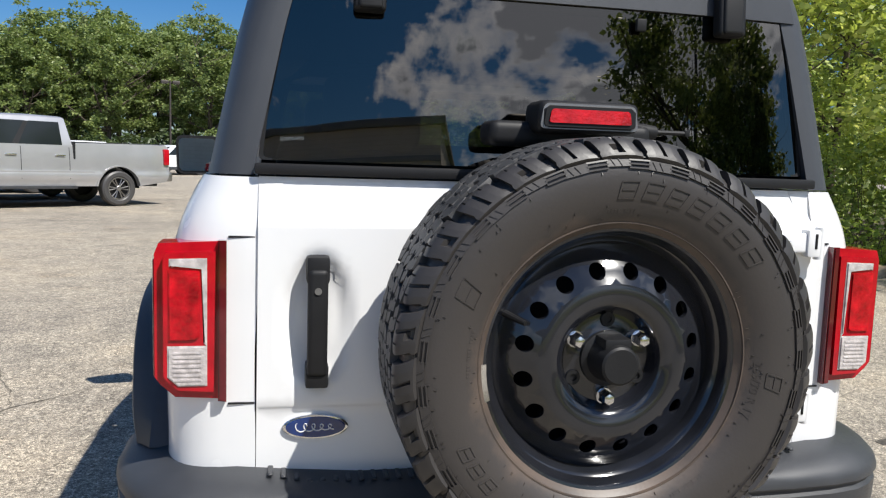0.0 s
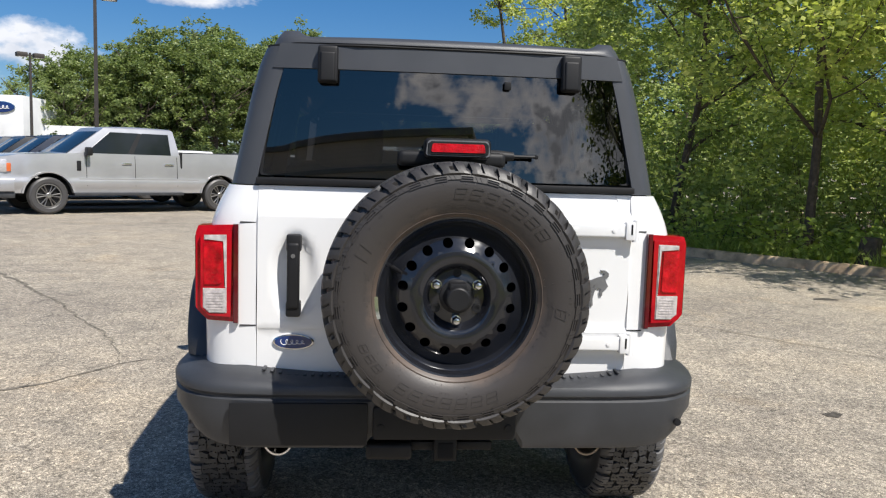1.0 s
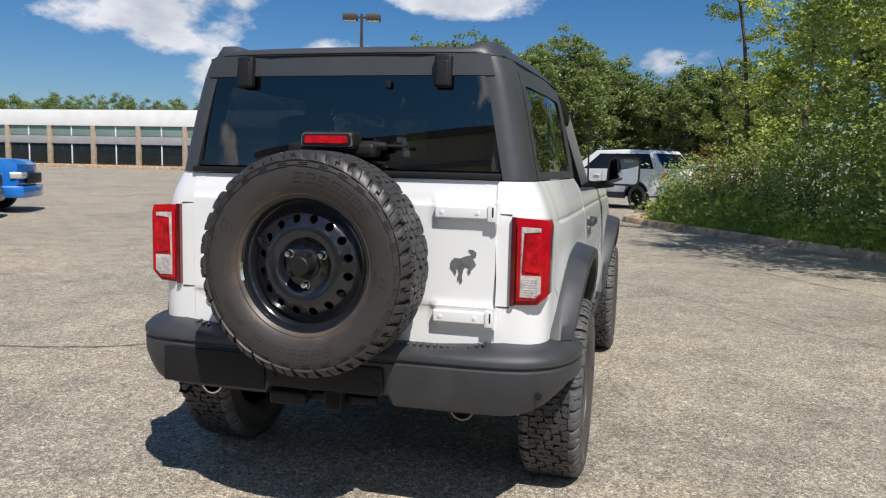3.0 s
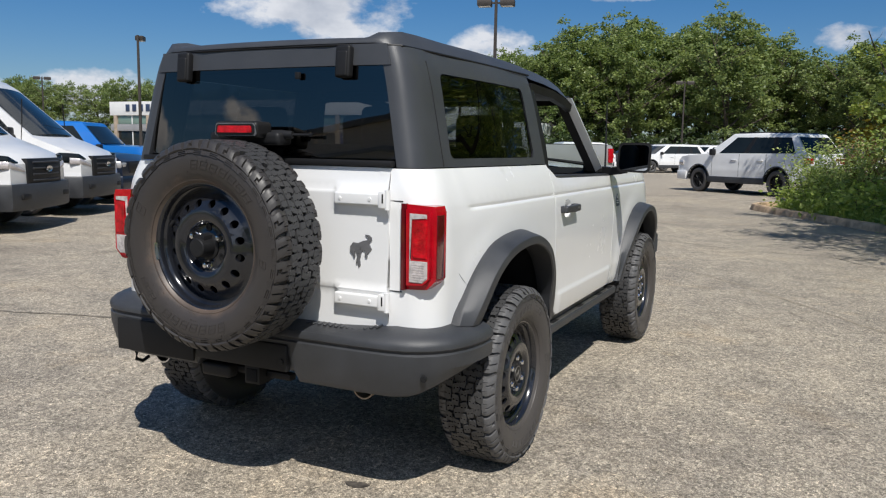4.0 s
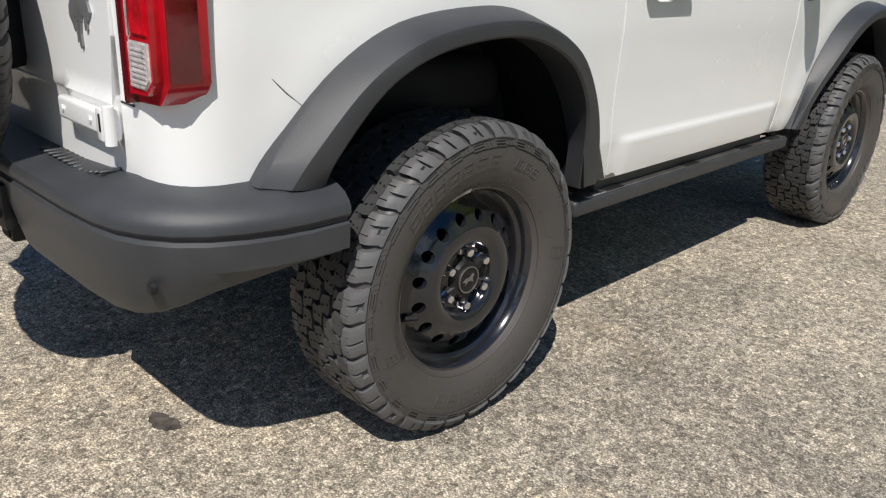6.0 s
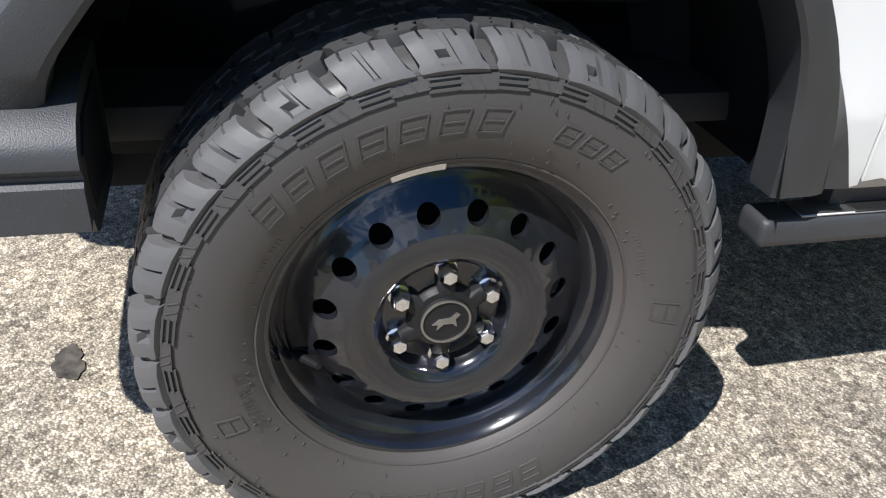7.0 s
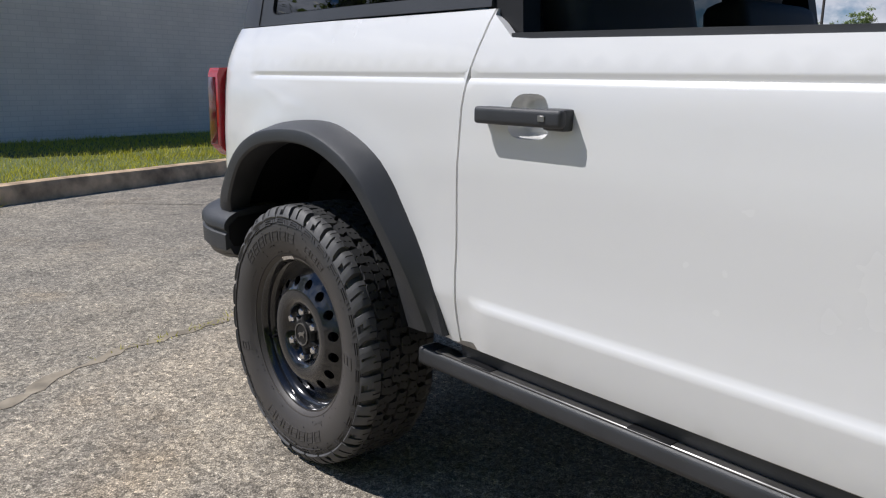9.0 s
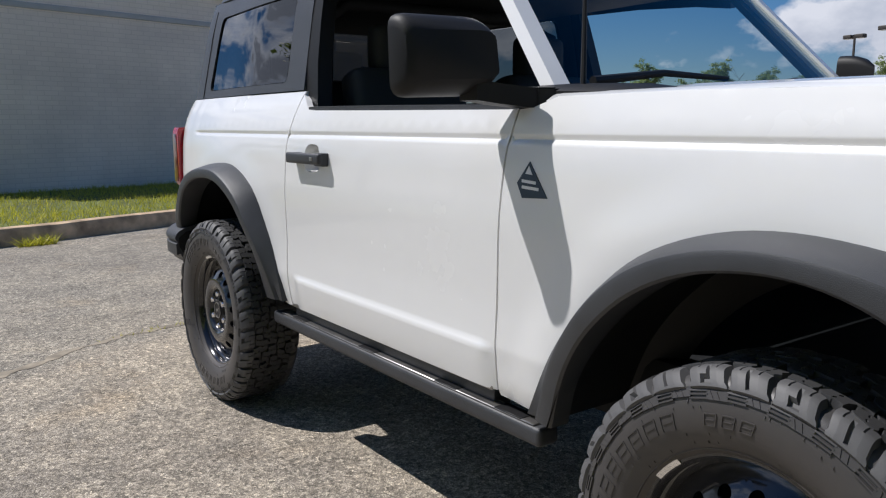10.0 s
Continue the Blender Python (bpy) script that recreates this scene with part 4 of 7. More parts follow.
gate_line = [(-0.609, 1.305), (0.609, 1.305), (0.611, 0.704), (0.560, 0.674), (-0.545, 0.674), (-0.611, 0.704)]
tg = skin("tailgate", gate_line, [], gate, (0, 0.022, 0), WHITE, car, "white side-hinged tailgate", 0.018, angle=50, rows=(1.205, 1.21, 1.216, 1.222, 0.835, 0.841, 0.847))
for zc in (1.19, 0.81):
    bm = bmesh.new()
    box(bm, (0.488, -0.722, zc), (0.20, 0.022, 0.046), 0.008, 3)
    box(bm, (0.600, -0.722, zc), (0.034, 0.034, 0.062), 0.006, 2)
    tube(bm, [(0.618, -0.728, zc - 0.036), (0.618, -0.728, zc + 0.036)], 0.011, 14)
    h = part("hinge", bm, WHITE, tg, "white strap hinge")
    for bx in (0.415, 0.545):
        bm = bmesh.new()
        tube(bm, [(bx, -0.730, zc), (bx, -0.7355, zc)], [0.009, 0.0075], 6)
        tube(bm, [(bx, -0.735, zc), (bx, -0.7362, zc)], [0.004, 0.004], 6)
        part("bolt", bm, WHITE, h)
    bm = bmesh.new()
    box(bm, (0.603, -0.7395, zc + 0.005), (0.006, 0.003, 0.034), 0.001, 1)
    part("hinge_slot", bm, BLACK, h)
bm = bmesh.new()
box(bm, (-0.493, -0.728, 1.02), (0.040, 0.030, 0.215), 0.011, 3)
box(bm, (-0.493, -0.712, 1.125), (0.046, 0.05, 0.055), 0.008)
box(bm, (-0.493, -0.712, 0.912), (0.046, 0.05, 0.050), 0.008)
gh = part("gate_handle", bm, BLACK, tg, "upright black pull handle")
bm = bmesh.new()
tube(bm, [(-0.493, -0.7425, 1.085), (-0.493, -0.7455, 1.085)], 0.007, 14)
part("keyhole", bm, STEEL, gh)
# oval badge with a light scroll on blue
def oval(bm, c, a, b, y0, y1, k=36):
    ring = lambda f, y: [(c[0] + a * f * math.cos(2 * math.pi * i / k), y, c[1] + b * f * math.sin(2 * math.pi * i / k)) for i in range(k)]
    return loft(bm, [ring(1.0, y0), ring(1.0, y1 + 0.001), ring(0.97, y1)])


bm = bmesh.new()
oval(bm, (-0.493, 0.800), 0.066, 0.0255, -0.700, -0.7075)
bd = part("oval_badge", bm, CHROME, tg, "chrome-rimmed oval badge")
bm = bmesh.new()
oval(bm, (-0.493, 0.800), 0.060, 0.0215, -0.707, -0.7095)
part("badge_field", bm, BLUE, bd, "blue enamel")
bm = bmesh.new()
scroll = [(-0.530 + 0.074 * u - 0.007 * math.sin(9 * math.pi * u), 0.800 + 0.0095 * (1 - 0.45 * u) * math.cos(9 * math.pi * u)) for u in np.linspace(0, 1, 40)]
tube(bm, [(x, -0.7098, z) for x, z in scroll], 0.0013, 6)
part("badge_scroll", bm, LETTER, bd)
# bucking-animal emblem as a plain cut-out
horse = [(-0.029, -0.033), (-0.038, -0.018), (-0.049, -0.006), (-0.048, 0.013), (-0.034, 0.029), (-0.014, 0.027), (0.010, 0.037), (0.026, 0.041), (0.032, 0.049), (0.022, 0.055), (0.018, 0.061), (0.034, 0.060), (0.046, 0.051), (0.046, 0.039), (0.034, 0.031), (0.040, 0.018), (0.046, 0.007), (0.034, -0.006), (0.027, -0.012), (0.027, -0.025), (0.019, -0.027), (0.016, -0.012), (0.022, -0.003), (0.008, 0.001), (0.0, -0.012), (-0.005, -0.036), (-0.003, -0.057), (-0.010, -0.063), (-0.014, -0.050), (-0.022, -0.053), (-0.021, -0.039), (-0.016, -0.024), (-0.021, -0.006), (-0.029, -0.006), (-0.026, -0.024)]
bm = bmesh.new()
prism(bm, [(x, z) for x, z in horse], lambda a, b: (0.495 + a, -0.705, 0.995 + b), lambda a, b: (0.495 + a, -0.711, 0.995 + b))
part("gate_emblem", bm, EMBLEM, tg, "grey metal emblem", False)

# hardtop
def top_x(z):
    return lerp(z, [1.305, 1.60, 1.70, 1.76], [0.748, 0.688, 0.662, 0.636])


def top_side(u, z):
    x0 = top_x(z) - 0.028 * smooth01((0.2 - u) / 0.65)
    if u >= -0.42:
        return (x0, u, z)
    back = 0.250 - 0.095 * (z - 1.305)
    x, y = corner(x0, -0.42, 0.098, back, -0.42 - u, 0.30, 0.6)
    return (x, y, z)


def top_in(u, z):
    if u >= -0.42:
        return (-0.02, 0, 0)
    t = min(1.0, (-0.42 - u) / 0.30)
    return (-0.02 * (1 - t), 0.02 * t, 0)


win = rounded([(-0.400, 1.340), (0.495, 1.340), (0.470, 1.672), (-0.375, 1.672)], 0.035)
top_line = [(-0.72, 1.307), (0.648, 1.307), (0.606, 1.752), (-0.72, 1.752)]
ht = tagged(new("hardtop"), "dark grey moulded hardtop")
ht.parent = car
for mir in (False, True):
    sg = -1 if mir else 1
    skin("top_side", top_line, [win], top_side, top_in, TOPGREY, ht, "", 0.035, mir)
    gls = skin("side_window", rounded([(a * 0.992 + 0.0005, 1.506 + (b - 1.506) * 0.985) for a, b in [(-0.400, 1.340), (0.495, 1.340), (0.470, 1.672), (-0.375, 1.672)]], 0.033), [],
               lambda u, z: (top_side(u, z)[0] - 0.006, u, z), (-0.004, 0, 0), TINT_S, ht, "dark privacy glass", 0.08, mir)
    bm = bmesh.new()
    loft(bm, [[(sg * (top_side(u, z)[0] + dx), u, z) for dx, u, z in ((0.001, *p), (-0.012, *p))] for p in win + win[:1]], False, False)
    part("window_rubber", bm, BLACK, ht)
    # seam between side and rear pillar
    bm = bmesh.new()
    tube(bm, [Vector(top_side(-0.435, z)) * 1.0 + Vector((0.0006, 0, 0)) if not mir else Vector((-top_side(-0.435, z)[0] - 0.0006, top_side(-0.435, z)[1], z)) for z in (1.31, 1.45, 1.6, 1.71)], 0.0022, 6)
    part("seam", bm, BLACK, ht)


def roof_rows(rows, nx=28):
    V, F = [], []
    for y, zc, w, k in rows:
        for i in range(nx + 1):
            t = -1 + 2 * i / nx
            a = abs(t)
            off = 0.008 * a * a
            off -= (0.014 + 0.010 * smooth01((-0.3 - y) / 0.25)) * smooth01((a - 0.80) / 0.06) * smooth01((1.0 - a) / 0.07) * smooth01((y + 0.66) / 0.05)
            off += 0.040 * smooth01((a - 0.93) / 0.07) ** 1.5
            V.append((w * t, y + (0.035 * a ** 3 if y < -0.4 else 0.0), zc - off * k))
    m = nx + 1
    for j in range(len(rows) - 1):
        for i in range(nx):
            F.append((j * m + i, j * m + i + 1, (j + 1) * m + i + 1, (j + 1) * m + i))
    # turned-down sides
    n0 = len(V)
    for j, (y, zc, w, k) in enumerate(rows):
        V.append((-w - 0.006, y + (0.035 if y < -0.4 else 0.0), min(V[j * m][2], 1.752) - 0.006))
        V.append((w + 0.006, y + (0.035 if y < -0.4 else 0.0), min(V[j * m + nx][2], 1.752) - 0.006))
    for j in range(len(rows) - 1):
        F.append((n0 + 2 * j, j * m, (j + 1) * m, n0 + 2 * j + 2))
        F.append((j * m + nx, n0 + 2 * j + 1, n0 + 2 * j + 3, (j + 1) * m + nx))
    return V, F


V, F = roof_rows([(-0.640, 1.757, 0.526, 0.1), (-0.656, 1.760, 0.532, 0.1), (-0.662, 1.765, 0.537, 0.15), (-0.660, 1.774, 0.542, 0.3), (-0.648, 1.785, 0.562, 0.6), (-0.62, 1.792, 0.582, 0.9), (-0.55, 1.798, 0.597, 1.0), (-0.44, 1.802, 0.605, 1.0), (-0.20, 1.803, 0.616, 1.0), (0.1, 1.802, 0.633, 1.0), (0.45, 1.797, 0.640, 1.0), (0.648, 1.791, 0.641, 1.0)], 56)
part_vf("rear_roof", V, F, TOPGREY, ht, "", True, 40)
V, F = roof_rows([(0.660, 1.789, 0.636, 1.0), (0.90, 1.781, 0.634, 1.0), (1.15, 1.763, 0.628, 1.0), (1.35, 1.737, 0.618, 1.0), (1.45, 1.717, 0.610, 0.9), (1.485, 1.698, 0.606, 0.6)])
part_vf("front_roof", V, F, TOPGREY, ht, "", True, 40)
skin("rear_header", [(-0.575, 1.682), (0.575, 1.682), (0.552, 1.760), (-0.552, 1.760)], [], lambda x, z: (x, -0.692 + 0.085 * (z - 1.33) + 0.03 * (abs(x) / 0.6) ** 3, z), (0, 0.02, 0), TOPGREY, ht, "", 0.04)
bm = bmesh.new()
tube(bm, [(-0.643, 0.64, 1.752), (-0.638, 0.1, 1.752), (-0.612, -0.42, 1.753), (-0.594, -0.588, 1.754), (-0.545, -0.626, 1.756), (-0.3, -0.656, 1.758), (0.3, -0.656, 1.758), (0.545, -0.626, 1.756), (0.594, -0.588, 1.754), (0.612, -0.42, 1.753), (0.638, 0.1, 1.752), (0.643, 0.64, 1.752)], 0.0042, 6)
part("roof_seal", bm, BLACK, ht, "black seam under roof lip")
bm = bmesh.new()
box(bm, (0, 0.40, 1.685), (1.20, 2.0, 0.03), 0.01)
part("headliner", bm, TRIM, ht)
# window bars above the doors
for sg in (1, -1):
    bm = bmesh.new()
    loft(bm, [[(sg * (x + dx), y, z + dz) for dx, dz in ((0.008, 0.0), (-0.03, 0.0), (-0.03, -0.045), (0.0, -0.04))] for x, y, z in ((0.662, 0.62, 1.712), (0.655, 1.0, 1.700), (0.635, 1.30, 1.675), (0.622, 1.46, 1.650))])
    part("door_rail", bm, BLACK, ht)
    bm = bmesh.new()
    loft(bm, [[(sg * x, y, z) for x, y in ((top_x(z) - 0.002, 0.63 - 0.08 * (z - 1.3)), (top_x(z) - 0.004, 0.735 - 0.17 * (z - 1.3)), (top_x(z) - 0.06, 0.735 - 0.17 * (z - 1.3)), (top_x(z) - 0.06, 0.62))] for z in (1.24, 1.4, 1.55, 1.69)])
    part("door_pillar", bm, BLACK, ht)
# rear glass, seal, glass hinges
gl_line = [(-0.612, 1.337), (0.612, 1.337), (0.575, 1.690), (-0.575, 1.690)]
rear_y = lambda x, z: -0.684 + 0.085 * (z - 1.33) + 0.03 * (abs(x) / 0.6) ** 3
rg = skin("rear_window", rounded(gl_line, [0.012, 0.012, 0.05, 0.05]), [], lambda x, z: (x, rear_y(x, z), z), (0, 0.005, 0), TINT, car, "dark privacy glass, reflecting clouds", 0.08)
bm = bmesh.new()
ring = rounded(gl_line, [0.012, 0.012, 0.05, 0.05])
loft(bm, [[(x * f, rear_y(x, z) - d, 1.51 + (z - 1.51) * f2) for f, f2, d in ((1.0, 1.0, -0.003), (1.0, 1.0, 0.002), (0.985, 0.975, 0.002), (0.985, 0.975, -0.003))] for x, z in ring + ring[:1]], True, False)
part("glass_surround", bm, BLACK, car, "black glass border")
bm = bmesh.new()
box(bm, (0, -0.686, 1.320), (1.235, 0.03, 0.022), 0.006)
part("gate_seal", bm, BLACK, car)
for sx in (-0.397, 0.392):
    bm = bmesh.new()
    tilt = Euler((radians(-5), 0, 0)).to_matrix()
    box(bm, (sx, -0.667, 1.694), (0.064, 0.034, 0.118), 0.010, 3, tilt)
    box(bm, (sx, -0.682, 1.686), (0.048, 0.016, 0.094), 0.007, 3, tilt)
    part("glass_hinge", bm, BLACK, car, "black glass hinge cover")
bm = bmesh.new()
box(bm, (0.183, -0.672, 1.648), (0.022, 0.012, 0.026), 0.003)
part("glass_sensor", bm, BLACK, car)
# inner structure behind the corner lights and gate
bm = bmesh.new()
box(bm, (0, -0.645, 1.0), (1.30, 0.03, 0.60), 0.01)
part("gate_lining", bm, TRIM, car)

# tail lights
tl_out = [(0.672, 1.178), (0.798, 1.172), (0.806, 1.15), (0.806, 0.908), (0.795, 0.893), (0.768, 0.868), (0.676, 0.862)]
for sg in (1, -1):
    bm = bmesh.new()
    prism(bm, [(sg * a, b) for a, b in tl_out], lambda a, b: (a, -0.622, b), lambda a, b: (a * 0.997, -0.716, b))
    bmesh.ops.bevel(bm, geom=[e for e in bm.edges if all(v.co.y < -0.7 for v in e.verts)], offset=0.018, segments=4, affect='EDGES')
    t = part("tail_light", bm, RED, car, "red tail light with clear reversing lamp")
    def inset(scale_pts, y0, y1, name, m):
        bm = bmesh.new()
        prism(bm, [(sg * a, b) for a, b in scale_pts], lambda a, b: (a, y0, b), lambda a, b: (a, y1, b))
        bmesh.ops.bevel(bm, geom=[e for e in bm.edges if all(v.co.y < y1 + 0.0005 for v in e.verts)], offset=0.003, segments=2, affect='EDGES')
        return part(name, bm, m, t)
    bm = bmesh.new()
    box(bm, (sg * 0.8045, -0.668, 1.025), (0.006, 0.056, 0.232), 0.0025, 2)
    part("side_lens", bm, REDDK, t, "dark red side lens")
    inset([(0.668, 1.180), (0.684, 1.180), (0.684, 0.862), (0.668, 0.860)], -0.60, -0.7175, "inner_edge", REDDK)
    inset([(0.704, 1.146), (0.774, 1.144), (0.774, 1.128), (0.711, 1.128), (0.711, 0.980), (0.704, 0.972)], -0.70, -0.7198, "white_strip", LAMPCLR)
    inset([(0.718, 1.122), (0.776, 1.122), (0.776, 0.984), (0.726, 0.984), (0.718, 0.992)], -0.70, -0.7204, "brake_lens", REDIN)
    inset([(0.704, 0.974), (0.778, 0.974), (0.778, 0.912), (0.758, 0.894), (0.704, 0.894)], -0.70, -0.7198, "reversing_lens", LAMPCLR)
    for k in range(7):
        inset([(0.712, 0.962 - 0.009 * k), (0.770, 0.962 - 0.009 * k), (0.770, 0.9595 - 0.009 * k), (0.712, 0.9595 - 0.009 * k)], -0.715, -0.7212, "lens_rib", LAMPCLR)
    # fine gap lines above and below the light on the corner panel
    for zz in (1.186, 0.852):
        bm = bmesh.new()
        box(bm, (sg * 0.64, -0.6995 + (0.0 if zz < 1 else 0.002), zz), (0.052, 0.004, 0.004), 0.001, 1)
        part("panel_gap", bm, BLACK, car)
    # fuel side seam on the quarter panel
    bm = bmesh.new()
    tube(bm, [Vector((sg * (side(u, z)[0] + 0.0004), u, z)) for u, z in ((-0.585 + 0.085, 0.905), (-0.47, 0.875), (-0.42, 0.835), (-0.385, 0.80))], 0.0012, 5)
    part("seam", bm, EMBLEM, car)

# high brake light and wiper
bm = bmesh.new()
box(bm, (0.012, -0.790, 1.438), (0.205, 0.10, 0.062), 0.02, 3)
box(bm, (0.0, -0.735, 1.405), (0.34, 0.09, 0.05), 0.018, 3)
bl = part("high_brake_light", bm, BLACK, car, "black pod above spare wheel")
bm = bmesh.new()
prism(bm, rounded([(-0.088, 1.414), (0.112, 1.414), (0.105, 1.462), (-0.081, 1.462)], 0.012), lambda a, b: (a, -0.833, b), lambda a, b: (a, -0.8405 + 0.25 * (a - 0.012) ** 2, b))
part("lens_rim", bm, EMBLEM, bl, "thin bright rim")
bm = bmesh.new()
prism(bm, rounded([(-0.082, 1.4185), (0.106, 1.4185), (0.100, 1.4575), (-0.076, 1.4575)], 0.010), lambda a, b: (a, -0.835, b), lambda a, b: (a, -0.8415, b))
part("lens_surround", bm, BLACK, bl)
bm = bmesh.new()
prism(bm, rounded([(-0.072, 1.4255), (0.096, 1.4255), (0.091, 1.4515), (-0.067, 1.4515)], 0.006), lambda a, b: (a, -0.835, b), lambda a, b: (a, -0.8440, b))
part("red_lens", bm, REDIN, bl, "red lens")
bm = bmesh.new()
tube(bm, [(0.09, -0.735, 1.418), (0.15, -0.735, 1.42), (0.20, -0.73, 1.42)], [0.02, 0.019, 0.014], 12)
tube(bm, [(0.19, -0.728, 1.421), (0.275, -0.722, 1.421)], 0.005, 8)
box(bm, (0.278, -0.722, 1.421), (0.012, 0.012, 0.014), 0.003)
part("rear_wiper", bm, BLACK, car)

# spare wheel and its bracket
bm = bmesh.new()
box(bm, (0.005, -0.77, 1.0), (0.34, 0.14, 0.30), 0.03)
box(bm, (0.005, -0.86, 1.0), (0.17, 0.12, 0.17), 0.02)
box(bm, (0.005, -0.74, 1.28), (0.09, 0.07, 0.30), 0.015)
part("spare_bracket", bm, BLACK, car)
wheel(car, pose(0.006, -0.921, 1.006, 0, 0, -90) @ pose(0, 0, 0, 0), True)
TRK = 0.784
wheel(car, pose(TRK, 0, 0.390) @ pose(0, 0, 0, 0))
wheel(car, pose(TRK, 2.555, 0.390) @ pose(0, 0, 0, 34))
wheel(car, pose(-TRK, 0, 0.390, 0, 0, 180) @ pose(0, 0, 0, 70))
wheel(car, pose(-TRK, 2.555, 0.390, 0, 0, 180) @ pose(0, 0, 0, 140))

# rear bumper: a section carried along the plan line
def bumper_section(x, ax):
    zt = lerp(ax, [0.0, 0.50, 0.60, 0.93], [0.702, 0.704, 0.726, 0.722])
    zb = lerp(ax, [0.0, 0.235, 0.26, 0.70, 0.80, 0.90, 0.94], [0.520, 0.520, 0.482, 0.482, 0.505, 0.565, 0.60])
    zb, q = zb - 0.018, -0.018
    return [(0.20, zt), (0.10, zt - 0.004), (0.05, zt - 0.014), (0.020, min(zt - 0.020, 0.694)), (0.006, 0.680), (0.0, 0.668), (0.0, 0.672 + q), (0.006, 0.665 + q), (0.010, 0.661 + q), (0.010, 0.657 + q), (0.002, 0.651 + q), (0.004, 0.60 + q), (0.020, zb + 0.03), (0.032, zb + 0.008), (0.05, zb), (0.20, zb)]


half = [(0.0, -0.812), (0.10, -0.812), (0.235, -0.811), (0.26, -0.811), (0.40, -0.810), (0.55, -0.808), (0.66, -0.800), (0.73, -0.786), (0.780, -0.762), (0.826, -0.726), (0.862, -0.678), (0.888, -0.62), (0.904, -0.56), (0.912, -0.50), (0.912, -0.400)]
plan = [(-x, y) for x, y in half[:0:-1]] + half
bm = bmesh.new()
rings = []
for i, (x, y) in enumerate(plan):
    p, q = Vector(plan[max(0, i - 1)]), Vector(plan[min(len(plan) - 1, i + 1)])
    t = (q - p).normalized()
    nin = Vector((-t.y, t.x))
    ax = abs(x)
    rings.append([(x + nin.x * d, y + nin.y * d, z) for d, z in bumper_section(x, ax)])
loft(bm, rings)
rb = part("rear_bumper", bm, PLASTIC, car, "grained black plastic bumper with scuffs", angle=28)
bm = bmesh.new()
box(bm, (-0.462, -0.812, 0.560), (0.432, 0.012, 0.138), 0.006)
part("plate_panel", bm, BLACK, rb, "flat black plate mount")
bm = bmesh.new()
box(bm, (0.0, -0.806, 0.565), (0.46, 0.03, 0.11), 0.012)
part("centre_valance", bm, BLACK, rb)
for sg in (1, -1):
    # dark hollow at the open end
    bm = bmesh.new()
    loft(bm, [[(sg * (0.912 - d), y, z) for d, z in ((0.155, 0.700), (0.05, 0.690), (0.016, 0.662), (0.016, 0.622), (0.030, 0.594), (0.155, 0.586))] for y in (-0.41, -0.3970)])
    part("bumper_end", bm, BLACK, rb)
for sx in (-0.205, 0.205, 0.79):
    bm = bmesh.new()
    yy = -0.822 if abs(sx) < 0.5 else -0.756
    tube(bm, [(sx, yy + 0.006, 0.552), (sx, yy - 0.003, 0.552)], [0.013, 0.012], 18)
    tube(bm, [(sx, yy - 0.002, 0.552), (sx, yy - 0.004, 0.552)], [0.009, 0.009], 18)
    part("parking_sensor", bm, BLACK, rb)
for sg in (1, -1):
    for k in range(13):
        bm = bmesh.new()
        box(bm, (sg * (0.27 + 0.026 * k), -0.718, bumper_section(0, 0.27 + 0.026 * k)[1][1] - 0.0012), (0.011, 0.05, 0.006), 0.002, 1)
        part("tread_rib", bm, PLASTIC, rb)

# towing gear, exhaust, underbody
bm = bmesh.new()
box(bm, (0.01, -0.66, 0.455), (0.075, 0.20, 0.075), 0.006)
part("hitch_receiver", bm, BLACK, car)
bm = bmesh.new()
box(bm, (0.01, -0.761, 0.455), (0.052, 0.006, 0.052), 0.002)
part("receiver_mouth", bm, DARK, car)
bm = bmesh.new()
box(bm, (-0.175, -0.74, 0.452), (0.15, 0.06, 0.055), 0.015, 3)
part("trailer_socket", bm, BLACK, car)
for sx, sw in ((-0.06, 0.09), (0.11, 0.12)):
    bm = bmesh.new()
    box(bm, (sx, -0.70, 0.455), (sw, 0.04, 0.03), 0.008)
    part("hitch_arm", bm, BLACK, car)
for sx, m_ in ((-0.54, CHROME), (0.50, PIPE)):
    bm = bmesh.new()
    loft(bm, [[(sx + r * math.cos(t), y, 0.462 + r * math.sin(t)) for t in (2 * math.pi * i / 24 for i in range(24))] for r, y in ((0.040, -0.45), (0.045, -0.68), (0.047, -0.70), (0.041, -0.70), (0.038, -0.60), (0.001, -0.58))])
    part("exhaust_tip" if m_ is CHROME else "muffler", bm, m_, car, "chrome-edged pipe end" if m_ is CHROME else "dull tan steel muffler end")
bm = bmesh.new()
tube(bm, [(-0.66, -0.70, 0.49), (-0.66, -0.735, 0.455), (-0.66, -0.735, 0.425), (-0.66, -0.70, 0.408), (-0.66, -0.665, 0.42)], 0.008, 8)
part("recovery_loop", bm, BLACK, car)
bm = bmesh.new()
box(bm, (0, 1.2, 0.56), (1.10, 3.3, 0.14), 0.03)
part("floor_pan", bm, DARK, car)
for sx in (0.42, -0.42):
    bm = bmesh.new()
    box(bm, (sx, 1.1, 0.46), (0.10, 3.4, 0.12), 0.02)
    part("frame_rail", bm, DARK, car)
    bm = bmesh.new()
    tube(bm, [(sx * 1.38, -0.12, 0.36), (sx * 1.34, -0.10, 0.75)], 0.03, 10)
    part("shock_absorber", bm, DARK, car)
